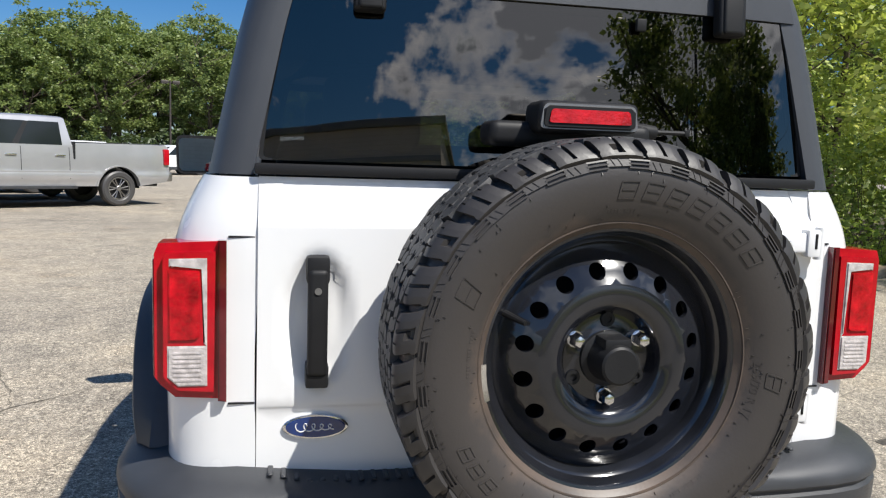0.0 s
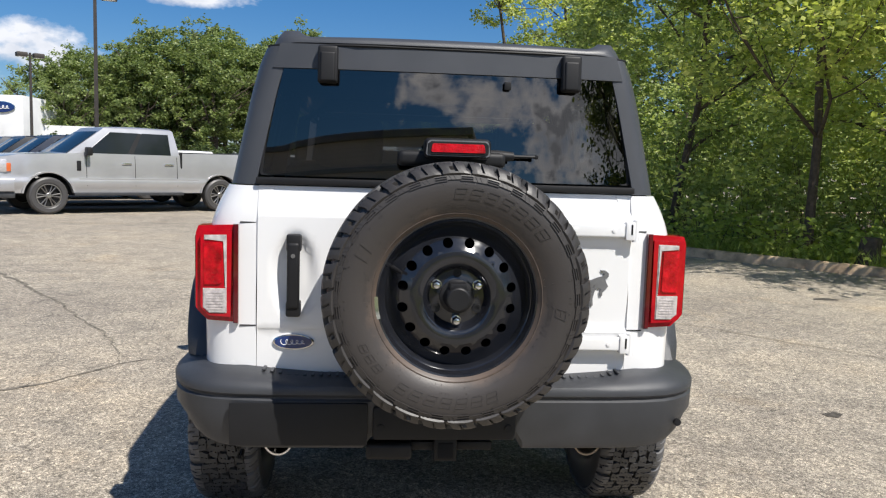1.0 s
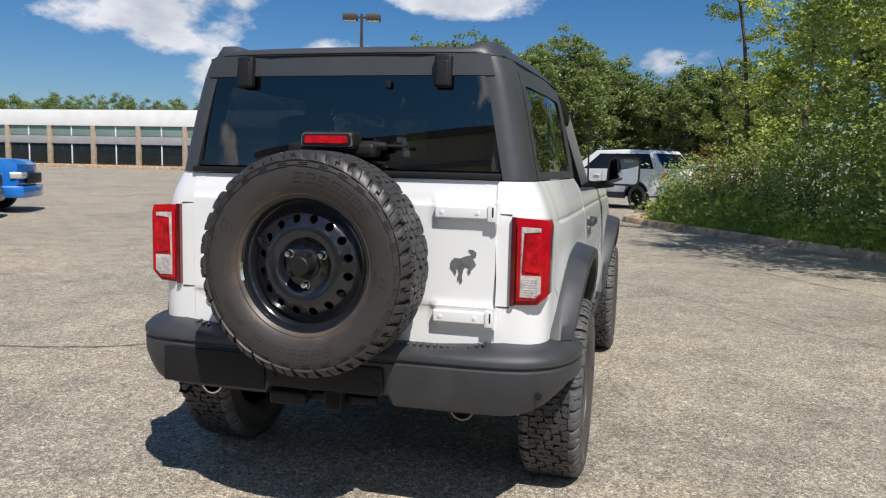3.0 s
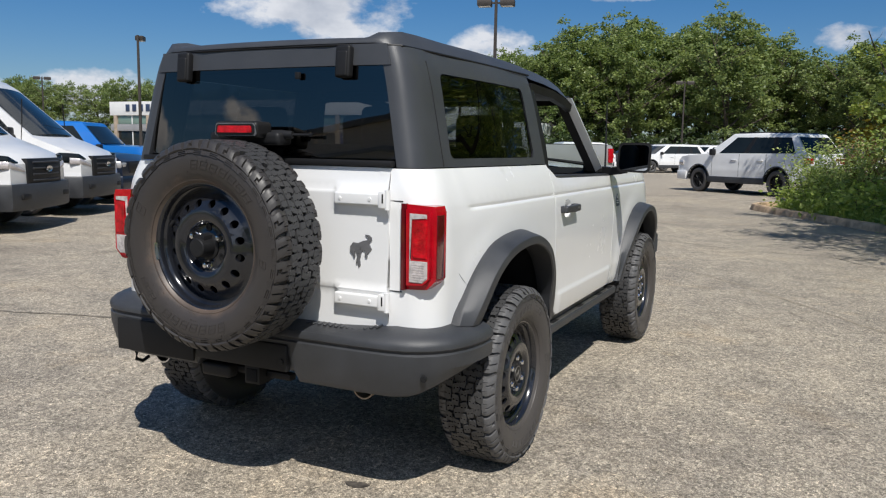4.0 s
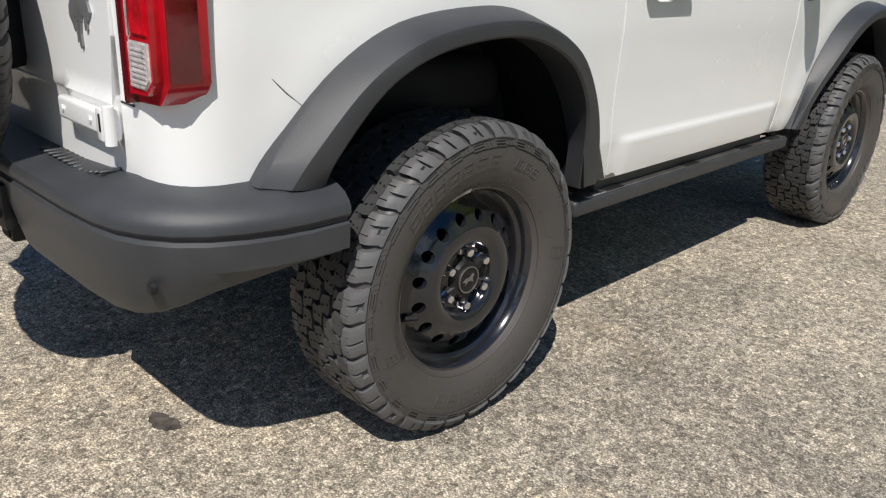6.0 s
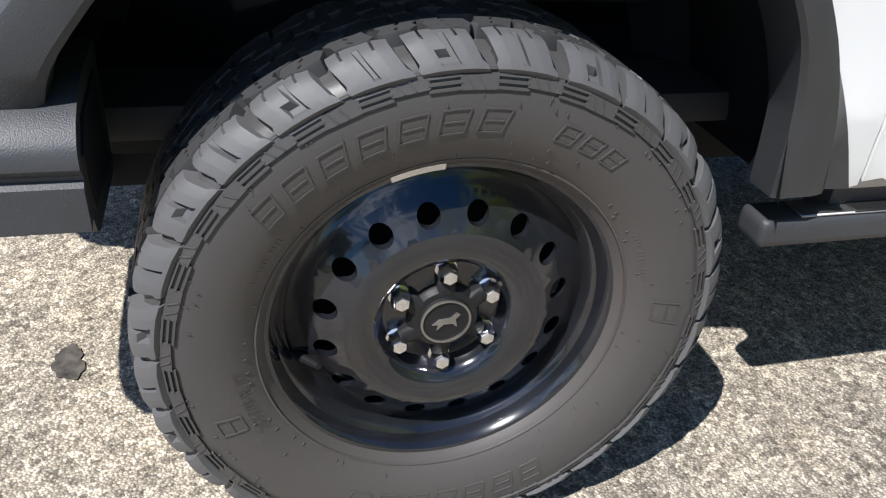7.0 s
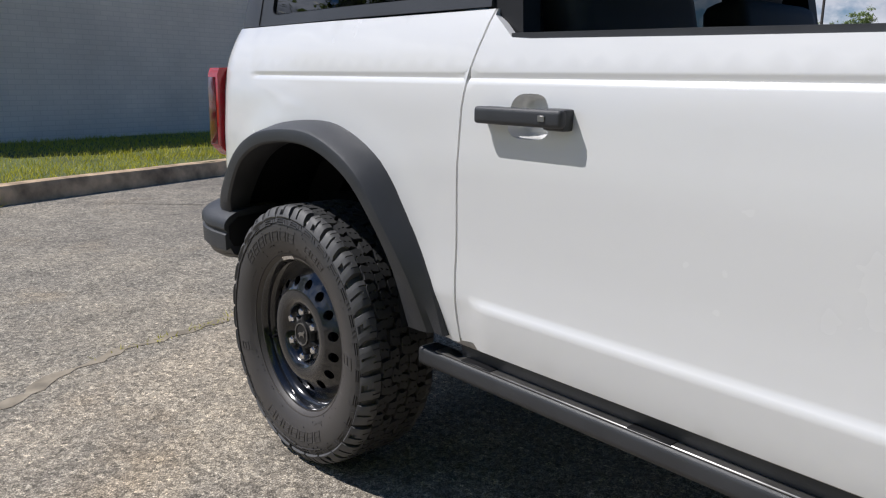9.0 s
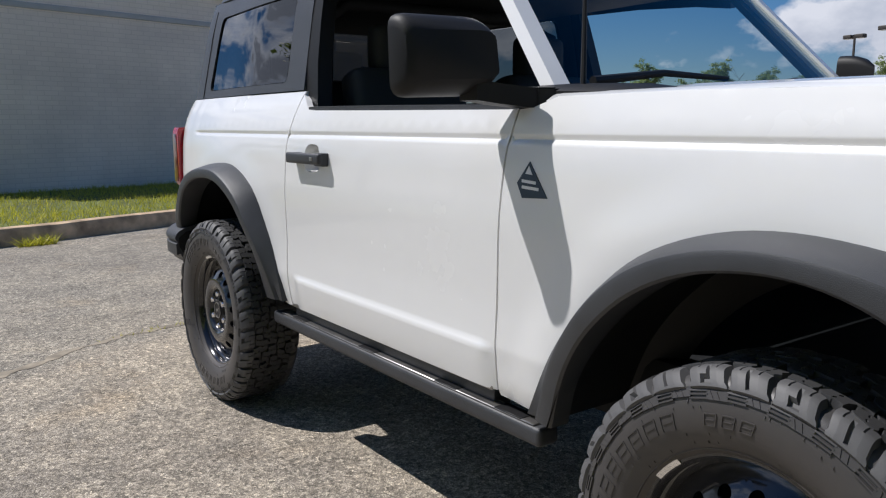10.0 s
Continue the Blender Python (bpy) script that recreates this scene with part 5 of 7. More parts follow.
for ya in (0.0, 2.555):
    bm = bmesh.new()
    tube(bm, [(-0.75, ya, 0.39), (-0.1, ya, 0.39), (0.0, ya, 0.40), (0.1, ya, 0.40), (0.2, ya, 0.40), (0.3, ya, 0.39), (0.75, ya, 0.39)], [0.045, 0.045, 0.09, 0.125, 0.09, 0.045, 0.045], 14)
    part("axle", bm, DARK, car)
bm = bmesh.new()
box(bm, (0, -0.3, 0.53), (0.9, 0.5, 0.16), 0.04)
part("fuel_tank", bm, DARK, car)

# sill and step
for sg in (1, -1):
    bm = bmesh.new()
    box(bm, (sg * 0.806, 1.21, 0.528), (0.016, 1.17, 0.016), 0.004)
    part("rocker_strip", bm, STEEL, car, "grey metal strip under door")
    bm = bmesh.new()
    box(bm, (sg * 0.765, 1.20, 0.50), (0.06, 1.16, 0.085), 0.012)
    part("sill", bm, PLASTIC, car)
    bm = bmesh.new()
    box(bm, (sg * 0.793, 1.235, 0.455), (0.066, 1.49, 0.048), 0.014, 3)
    st = part("side_step", bm, PLASTIC, car, "black rock-rail step bar")
    bm = bmesh.new()
    box(bm, (sg * 0.798, 1.255, 0.481), (0.046, 1.40, 0.005), 0.002, 1)
    part("step_pad", bm, STEEL, st, "worn grey metal tread strip")
    for yy in (0.70, 1.18, 1.60, 1.86):
        bm = bmesh.new()
        box(bm, (sg * 0.798, yy, 0.4835), (0.045, 0.10, 0.004), 0.001, 1)
        part("pad_insert", bm, BLACK, st)
        bm = bmesh.new()
        tube(bm, [(sg * 0.79, yy, 0.44), (sg * 0.66, yy, 0.455), (sg * 0.5, yy, 0.48)], 0.022, 10)
        part("step_bracket", bm, DARK, st)

# bonnet, cowl, screen
bm = bmesh.new()
rows = []
for y, zc, w in ((1.99, 1.262, 0.700), (2.2, 1.272, 0.700), (2.6, 1.270, 0.690), (3.0, 1.255, 0.665), (3.22, 1.225, 0.640), (3.27, 1.18, 0.630), (3.28, 0.95, 0.625)):
    rows.append([(w * t, y, zc - 0.018 * (1 - smooth01((1 - abs(t)) / 0.22)) + 0.012 * smooth01((0.55 - abs(t)) / 0.1) * (1 if y < 3.1 else 0)) for t in np.linspace(-1, 1, 25)])
loft(bm, rows, False, False)
part("bonnet", bm, WHITE, car, "white bonnet")
for sg in (1, -1):
    bm = bmesh.new()
    loft(bm, [[(sg * x, y, z) for x, z in ((0.685, 1.246), (0.705, 1.257), (0.745, 1.254), (side(y, zz)[0] - 0.004, zz), (side(y, zz)[0] - 0.03, zz - 0.03))] for y, zz in ((1.93, 1.236), (2.1, 1.246), (2.5, 1.244), (2.9, 1.235), (3.2, 1.217))], False, False)
    part("wing_top", bm, WHITE, car)
bm = bmesh.new()
loft(bm, [[(x, y, z) for y, z in ((1.86, 1.225), (1.90, 1.262), (2.0, 1.255), (2.02, 1.20))] for x in (-0.74, -0.4, 0, 0.4, 0.74)])
part("cowl", bm, BLACK, car)
for sg in (1, -1):
    bm = bmesh.new()
    loft(bm, [[(sg * x, y, z - d) for x, z in ((0.60, 1.245), (0.60, 1.280), (0.728, 1.274), (0.750, 1.258), (0.750, 1.235))] for y, d in ((1.86, 0.0), (1.95, 0.0), (2.08, 0.006), (2.20, 0.022))])
    part("cowl_corner", bm, BLACK, car, "black plastic cowl corner")
pb, pt = Vector((0.715, 1.885, 1.262)), Vector((0.612, 1.478, 1.690))
for sg in (1, -1):
    bm = bmesh.new()
    loft(bm, [[(sg * (p.x + dx), p.y + dy, p.z) for dx, dy in ((0.012, -0.02), (0.006, 0.022), (-0.04, 0.03), (-0.055, 0.0), (-0.035, -0.045))] for p in (pb + (pt - pb) * f for f in (-0.06, 0.25, 0.5, 0.75, 1.0))])
    part("screen_pillar", bm, WHITE, car, "white screen pillar")
    bm = bmesh.new()
    loft(bm, [[(sg * (p.x + dx), p.y + dy, p.z) for dx, dy in ((0.002, -0.022), (-0.02, -0.030), (-0.09, -0.05), (-0.09, -0.02))] for p in (pb + (pt - pb) * f for f in (-0.05, 0.5, 1.0))])
    part("pillar_trim", bm, TRIM, car)
bm = bmesh.new()
nb = Vector((0, (pt - pb).z, -(pt - pb).y)).normalized()
loft(bm, [[(sx * (p.x - 0.03), p.y + 0.016 + 0.05 * (1 - abs(sx) ** 2), p.z) for p in (pb, pt)] for sx in np.linspace(-1, 1, 13)], False, False)
part("windscreen", bm, CLEAR, car, "clear windscreen")
bm = bmesh.new()
loft(bm, [[(sx * 0.60, 1.478 + 0.05 * (1 - sx * sx) + dy, 1.690 + dz) for dy, dz in ((0.02, 0.012), (0.035, -0.02), (-0.02, -0.045), (-0.05, 0.0))] for sx in np.linspace(-1, 1, 9)])
part("screen_header", bm, BLACK, car)
for x0, x1 in ((0.62, 0.05), (-0.02, -0.58)):
    bm = bmesh.new()
    tube(bm, [(x0, 1.925, 1.285), ((x0 + x1) / 2, 1.905, 1.315), (x1, 1.90, 1.31)], [0.012, 0.009, 0.007], 8)
    part("screen_wiper", bm, BLACK, car)
bm = bmesh.new()
tube(bm, [(0.715, 1.985, 1.25), (0.715, 1.985, 1.275), (0.712, 1.98, 1.70)], [0.014, 0.007, 0.003], 8)
part("aerial", bm, BLACK, car)

# door mirrors
for sg in (1, -1):
    bm = bmesh.new()
    rings = []
    for f in range(7):
        t = f / 6
        y = 1.735 + 0.135 * t
        k = 1.0 - 0.42 * t ** 3
        sec = rounded([(0.850, 1.250), (1.060, 1.243), (1.066, 1.430), (0.862, 1.430)], 0.035, 4)
        rings.append([(sg * (0.958 + (a - 0.958) * (1 - 0.10 * t ** 2)), y - (a - 0.85) / 0.21 * (0.015 + 0.075 * t), 1.335 + (b - 1.335) * k) for a, b in sec])
    loft(bm, rings)
    mr = part("door_mirror", bm, BLACK, car, "black square door mirror")
    bm = bmesh.new()
    prism(bm, rounded([(0.866, 1.262), (1.048, 1.257), (1.053, 1.416), (0.876, 1.416)], 0.028), lambda a, b: (sg * a, 1.737 - (a - 0.85) / 0.21 * 0.015, b), lambda a, b: (sg * a, 1.7322 - (a - 0.85) / 0.21 * 0.015 - 0.02 * (b - 1.257), b))
    part("mirror_glass", bm, MIRROR, mr, "mirror glass")
    bm = bmesh.new()
    loft(bm, [[(sg * x, y + a, z + b) for a, b in ((-0.03, -0.024), (0.035, -0.024), (0.035, 0.022), (-0.03, 0.026))] for x, y, z in ((0.90, 1.80, 1.262), (0.85, 1.83, 1.253), (0.79, 1.865, 1.245), (0.73, 1.89, 1.245))])
    loft(bm, [[(sg * x, y + a, z + b) for a, b in ((-0.02, -0.02), (0.04, -0.02), (0.04, 0.02), (-0.02, 0.02))] for x, y, z in ((0.78, 1.87, 1.243), (0.70, 1.93, 1.245), (0.60, 1.95, 1.25))])
    part("mirror_arm", bm, BLACK, mr)

# diamond badge on the front wing
for sg in (1, -1):
    bm = bmesh.new()
    prism(bm, [(1.926, 1.100), (1.988, 1.020), (1.906, 1.016), (1.886, 1.050)], lambda a, b: (sg * (side(a, b)[0] - 0.001), a, b), lambda a, b: (sg * (side(a, b)[0] + 0.0022), a, b))
    bg = part("wing_badge", bm, DECAL, car, "dark diamond-shaped badge", False)
    bm = bmesh.new()
    for zz, a0, a1 in ((1.052, 1.903, 1.950), (1.038, 1.904, 1.960)):
        prism(bm, [(a0, zz), (a1, zz - 0.003), (a1, zz + 0.004), (a0, zz + 0.007)], lambda a, b: (sg * (side(a, b)[0] + 0.001), a, b), lambda a, b: (sg * (side(a, b)[0] + 0.003), a, b))
    prism(bm, [(1.914, 1.072), (1.938, 1.070), (1.925, 1.090)], lambda a, b: (sg * (side(a, b)[0] + 0.001), a, b), lambda a, b: (sg * (side(a, b)[0] + 0.003), a, b))
    part("badge_bars", bm, LETTER, bg, "pale bars", False)

# front end, seen only from behind
bm = bmesh.new()
half_f = [(0.0, 3.42), (0.4, 3.41), (0.62, 3.38), (0.78, 3.30), (0.86, 3.18), (0.88, 3.08)]
pl = [(-x, y) for x, y in half_f[:0:-1]] + half_f
loft(bm, [[(x * k, y - d, z) for k, d, z in ((1.0, 0.0, 0.72), (1.0, 0.0, 0.60), (0.97, 0.04, 0.55), (0.8, 0.25, 0.55), (0.8, 0.25, 0.76), (0.98, 0.02, 0.745))] for x, y in pl])
part("front_bumper", bm, PLASTIC, car, "black bumper")
bm = bmesh.new()
box(bm, (0, 3.28, 1.02), (1.36, 0.06, 0.30), 0.02)
part("grille", bm, BLACK, car)
for sg in (1, -1):
    bm = bmesh.new()
    tube(bm, [(sg * 0.56, 3.28, 1.03), (sg * 0.56, 3.325, 1.03)], [0.10, 0.092], 24)
    part("headlight", bm, CLEARL, car)

# cabin
bm = bmesh.new()
box(bm, (0, 0.75, 0.60), (1.36, 2.5, 0.05), 0.01)
part("cabin_floor", bm, TRIM, car)
bm = bmesh.new()
box(bm, (0, 1.70, 1.10), (1.34, 0.34, 0.24), 0.05, 3)
box(bm, (-0.36, 1.60, 1.20), (0.36, 0.16, 0.10), 0.03, 3)
box(bm, (0.02, 1.54, 1.19), (0.30, 0.04, 0.16), 0.01)
part("dashboard", bm, TRIM, car)
bm = bmesh.new()
revs = [Vector((-0.37 + 0.185 * math.cos(t), 1.42 + 0.07 * math.sin(t), 1.10 + 0.17 * math.sin(t))) for t in (2 * math.pi * i / 28 for i in range(29))]
tube(bm, revs, 0.014, 8, False)
box(bm, (-0.37, 1.44, 1.10), (0.14, 0.04, 0.10), 0.02)
part("steering_wheel", bm, TRIM, car)
def seat(sx, yb, w, name):
    bm = bmesh.new()
    box(bm, (sx, yb + 0.28, 0.80), (w, 0.52, 0.16), 0.05, 3)
    box(bm, (sx, yb - 0.02, 1.08), (w, 0.14, 0.62), 0.05, 3, Euler((radians(14), 0, 0)).to_matrix())
    s = part(name, bm, TRIM, car, "dark upholstery")
    for hx in ((sx,) if w < 0.8 else (sx - 0.34, sx + 0.34)):
        bm = bmesh.new()
        box(bm, (hx, yb - 0.12, 1.46), (0.25, 0.10, 0.19), 0.045, 3)
        tube(bm, [(hx - 0.06, yb - 0.11, 1.3), (hx - 0.06, yb - 0.11, 1.42)], 0.007, 6)
        tube(bm, [(hx + 0.06, yb - 0.11, 1.3), (hx + 0.06, yb - 0.11, 1.42)], 0.007, 6)
        part("headrest", bm, TRIM, s)


seat(-0.36, 0.80, 0.50, "front_seat")
seat(0.36, 0.80, 0.50, "front_seat")
seat(0.0, -0.12, 1.16, "rear_bench")
# roll hoop behind the seats
bm = bmesh.new()
tube(bm, [(-0.62, 0.56, 1.2), (-0.58, 0.52, 1.58), (-0.48, 0.50, 1.645), (0.48, 0.50, 1.645), (0.58, 0.52, 1.58), (0.62, 0.56, 1.2)], 0.028, 10)
part("roll_hoop", bm, TRIM, car)

# ---- the lot ----
def plane_grid(name, x0, x1, y0, y1, nx, ny, zf, material, label, category="", kind="structure"):
    V = [(x0 + (x1 - x0) * i / nx, y0 + (y1 - y0) * j / ny, 0) for j in range(ny + 1) for i in range(nx + 1)]
    V = [(x, y, zf(x, y)) for x, y, _ in V]
    F = [(j * (nx + 1) + i, j * (nx + 1) + i + 1, (j + 1) * (nx + 1) + i + 1, (j + 1) * (nx + 1) + i) for j in range(ny) for i in range(nx)]
    ob = part_vf(name, V, F, material, None, label, False)
    return tagged(ob, label, category or name, "", kind)


plane_grid("ground", -900, 900, -900, 900, 2, 2, lambda x, y: 0.0, ASPHALT, "worn beige-grey asphalt with exposed stones", "asphalt")


def ribbon(name, pts, w, z, material, label, seed=1, jag=0.5):
    """A ragged strip laid on the ground along a line."""
    rnd = random.Random(seed)
    V, F = [], []
    line = []
    for a, b in zip(pts, pts[1:]):
        k = max(2, int(math.dist(a, b) / 0.05))
        line += [(a[0] + (b[0] - a[0]) * i / k, a[1] + (b[1] - a[1]) * i / k) for i in range(k)]
    line.append(pts[-1])
    off = 0.0
    for i, p in enumerate(line):
        q, r = Vector(line[max(0, i - 1)]), Vector(line[min(len(line) - 1, i + 1)])
        t = (r - q).normalized()
        nn = Vector((-t.y, t.x))
        off = 0.9 * off + rnd.uniform(-1, 1) * w * 0.45
        ww = w * (1 + jag * rnd.uniform(-1, 1))
        fade = min(1.0, 4 * i / len(line), 4 * (len(line) - 1 - i) / len(line)) + 0.05
        for s in (-1, 1):
            c = Vector(p) + nn * (off + s * ww * fade * 0.5)
            V.append((c.x, c.y, z))
        if i:
            F.append((2 * i - 2, 2 * i - 1, 2 * i + 1, 2 * i))
    ob = part_vf(name, V, F, material, None, label, False)
    return tagged(ob, label, name, "", "structure")


ribbon("crack", [(-12.6, 16.9), (-7.0, 9.4), (-5.8, 7.6), (-4.15, 5.6), (-2.2, 2.75), (-1.9, 2.0)], 0.045, 0.003, CRACK, "dark branching crack in asphalt", 2)
ribbon("crack", [(-1.5, 2.4), (-1.93, 2.05), (-2.25, 1.54), (-2.75, 1.2), (-4.6, 0.6), (-7, -0.6)], 0.03, 0.0035, CRACK, "thin crack in asphalt", 3)
ribbon("crack", [(-0.4, 8.1), (0.0, 7.36), (0.45, 6.47), (1.44, 5.3), (2.35, 3.9), (3.2, 3.0), (4.6, 1.4)], 0.022, 0.003, JOINT, "pale filled crack in asphalt", 4)
ribbon("crack", [(-1.2, 9.6), (0.9, 8.6), (2.2, 8.4), (4.2, 5.2)], 0.02, 0.003, CRACK, "thin crack in asphalt", 5)
ribbon("crack", [(-8.5, 13.5), (-6.2, 13.0), (-3.4, 13.8), (-1.0, 13.0)], 0.03, 0.003, CRACK, "thin crack in asphalt", 6)
ribbon("paving_joint", [(5.2, 0.9), (3.2, 0.0), (1.6, -0.95), (1.1, -1.26), (0.55, -1.38), (0.1, -1.54), (-0.4, -1.75), (-3.0, -2.9), (-9, -5.6)], 0.045, 0.0022, JOINT, "dusty joint between two asphalt lanes", 7, 0.8)
ribbon("crack", [(-2.9, -2.9), (-1.5, -4.2), (-0.4, -5.2), (0.2, -5.8)], 0.02, 0.003, CRACK, "thin crack in asphalt", 9)


def spot(x, y, r, material, label, seed):
    rnd = random.Random(seed)
    k = 48
    ph = [rnd.uniform(0, 6.28) for _ in range(4)]
    pts = []
    for i in range(k):
        a = 2 * math.pi * i / k
        q = r * (1 + 0.16 * math.sin(2 * a + ph[0]) + 0.10 * math.sin(3 * a + ph[1]) + 0.07 * math.sin(7 * a + ph[2]) + 0.05 * math.sin(12 * a + ph[3]))
        pts.append((x + q * math.cos(a), y + 0.7 * q * math.sin(a), 0.0035))
    return tagged(part_vf("oil_stain", pts, [tuple(range(k))], material, None, label, False), label, "stain", "", "structure")


spot(0.40, -0.585, 0.045, OIL, "small dark oil stain on asphalt", 1)
spot(2.46, 1.02, 0.06, OIL, "small dark oil stain on asphalt", 2)
spot(4.9, 5.2, 0.13, OIL, "dark oil stain on asphalt", 3)


def smooth_line(pts, k=6):
    return catmull([tuple(p) for p in pts], k)


def kerb(name, pts, label, h=0.14, w=0.16):
    """A cast kerb with a rounded, chipped edge along a line; its back lies to the left of the line."""
    rnd = random.Random(4)
    bm = bmesh.new()
    rings = []
    line = smooth_line(pts, 8)
    for i, p in enumerate(line):
        q, r = Vector(line[max(0, i - 1)]), Vector(line[min(len(line) - 1, i + 1)])
        t = (r - q).normalized()
        nn = Vector((-t.y, t.x))
        j = rnd.uniform(-0.006, 0.006)
        rings.append([(p[0] + nn.x * d, p[1] + nn.y * d, z) for d, z in ((-0.01 + j, -0.02), (0.008 + j, h * 0.75), (0.03 + j, h * 0.96 + j), (0.06, h + j), (w, h + j * 0.5), (w + 0.01, -0.02))])
    loft(bm, rings)
    ob = part(name, bm, CONCRETE, None, label)
    return tagged(ob, label, "kerb", "", "structure")


KERB_R = [(15.5, -2.6), (12.4, 0.9), (9.4, 4.3), (6.9, 7.15), (5.0, 9.45), (3.4, 11.9), (2.06, 14.15), (0.85, 16.2), (0.45, 17.2), (0.75, 18.1), (2.0, 18.9), (5.0, 20.0), (12.0, 22.6), (30, 29)]
kerb("kerb", KERB_R[::-1], "worn pale concrete kerb along planted verge")
KERB_B = [(26, 3.6), (12, -1.45), (4.0, -4.35), (0.9, -5.5), (-2.5, -6.75), (-8, -8.8), (-20, -13.2), (-45, -22.5)]
kerb("kerb", KERB_B, "weathered concrete kerb along grass strip", 0.175)


def fan(name, outline, z, material, label, category):
    P, T = flat_mesh(outline, [], 0.9)
    rnd = random.Random(3)
    V = [(x, y, z + rnd.uniform(-0.02, 0.02)) for x, y in P]
    return tagged(part_vf(name, V, T, material, None, label), label, category, "", "structure")


verge_line = [(x + 0.10, y + 0.07) for x, y in smooth_line(KERB_R[:8], 3)] + [(1.0, 17.0), (1.2, 17.9), (2.3, 18.7), (5.2, 19.8), (12.0, 22.3), (28, 28), (28, 6), (20, -4)]
fan("verge", verge_line, 0.115, SOIL, "dark soil verge under trees", "verge")
WALL_D = Vector((-0.974, -0.226))
WALL_P = Vector((1.2, -10.15))
strip = [(26, 3.75), (12, -1.3), (4.0, -4.2), (0.9, -5.35), (-2.5, -6.6), (-8, -8.65), (-20, -13.05), (-45, -22.3)]
strip_line = [(x - 0.06, y - 0.22) for x, y in strip] + [(-45, -30), (0, -30), (30, -12)]
fan("lawn", strip_line, 0.155, mat("lawn_soil", (0.10, 0.12, 0.03), 0.95, 0, 0.35, 1.5, 0.8, 30), "mown grass strip beside grey wall", "lawn")


def blades(name, region, count, h, w, z, material, label, seed, lean=0.5, kind="stuff", bias=None):
    """Many grass blades or weed leaves over a region, as one object."""
    rnd = np.random.default_rng(seed)
    pts = []
    arr = np.array(region)
    lo, hi = arr.min(0), arr.max(0)
    while len(pts) < count:
        for p in rnd.uniform(lo, hi, (count, 2)):
            if inside(tuple(p), region) and (bias is None or rnd.random() < bias(p)):
                pts.append(p)
                if len(pts) >= count:
                    break
    P = np.array(pts)
    n = len(P)
    ang = rnd.uniform(0, 2 * np.pi, n)
    hh = h * rnd.uniform(0.5, 1.3, n)
    ln = rnd.normal(0, lean, (n, 2)) * hh[:, None]
    dx, dy = np.cos(ang) * w * 0.5, np.sin(ang) * w * 0.5
    V = np.zeros((n, 3, 3))
    V[:, 0] = np.stack([P[:, 0] - dx, P[:, 1] - dy, np.full(n, z)], 1)
    V[:, 1] = np.stack([P[:, 0] + dx, P[:, 1] + dy, np.full(n, z)], 1)
    V[:, 2] = np.stack([P[:, 0] + ln[:, 0], P[:, 1] + ln[:, 1], z + hh], 1)
    return tagged(quick_mesh(name, V.reshape(-1, 3), 3, material), label, name, "", kind)


def quick_mesh(name, V, k, material, parent=None):
    """A mesh of many separate k-cornered faces from one array of points."""
    me = bpy.data.meshes.new(name)
    n = len(V) // k
    me.vertices.add(len(V))
    me.vertices.foreach_set("co", np.asarray(V, dtype=np.float32).ravel())
    me.loops.add(len(V))
    me.loops.foreach_set("vertex_index", np.arange(len(V), dtype=np.int32))
    me.polygons.add(n)
    me.polygons.foreach_set("loop_start", np.arange(0, len(V), k, dtype=np.int32))
    me.update()
    me.validate()
    me.materials.append(material)
    ob = new(name, me)
    ob.parent = parent
    return ob


near_strip = [(4.0, -4.55), (0.9, -5.7), (-2.5, -6.95), (-8, -9.0), (-14, -11.2), (-14, -13.5), (-6, -12.0), (0.7, -10.4), (5.5, -9.2)]
blades("grass", near_strip, 42000, 0.075, 0.012, 0.14, GRASS, "short sunlit grass with dry blades", 3)
weed_line = [(-0.9, -2.0), (-0.4, -1.72), (0.1, -1.51), (0.55, -1.35), (1.1, -1.23), (1.12, -1.29), (0.56, -1.42), (0.1, -1.59), (-0.4, -1.79), (-0.9, -2.05)]
blades("joint_weeds", weed_line, 170, 0.018, 0.006, 0.002, GRASS, "sparse green weeds in paving joint", 6, 1.0)
blades("kerb_weeds", [(0.55, -5.5), (0.85, -5.42), (0.95, -5.3), (0.6, -5.35)], 220, 0.10, 0.012, 0.0, GRASS, "green weed clump at kerb foot", 7, 0.9)

# the grey wall behind
def along(d, off=0.0):
    nrm = Vector((WALL_D.y, -WALL_D.x))
    if nrm.y < 0:
        nrm = -nrm
    p = WALL_P + WALL_D * d + nrm * off
    return p


wall = thing("wall_south", "grey-painted brick wall of a low building", "wall", Matrix.Translation((WALL_P.x, WALL_P.y, 0)) @ pose(0, 0, 0, 0, 0, math.degrees(math.atan2(WALL_D.y, WALL_D.x))), "", "structure")
bm = bmesh.new()
box(bm, (5.0, 5.0, 1.75), (10, 10, 3.5), 0)
part("brick_wall", bm, MASON, wall, "", False)
bm = bmesh.new()
box(bm, (5.0, -0.012, 3.0), (10.0, 0.03, 0.09), 0.008)
part("band_course", bm, mat("grey_flashing", (0.42, 0.43, 0.44), 0.5, 0.1, 0.1, 2), wall)
bm = bmesh.new()
box(bm, (5.0, 5.0, 3.55), (10.2, 10.2, 0.12), 0.02)
part("coping", bm, GREYBAND, wall)

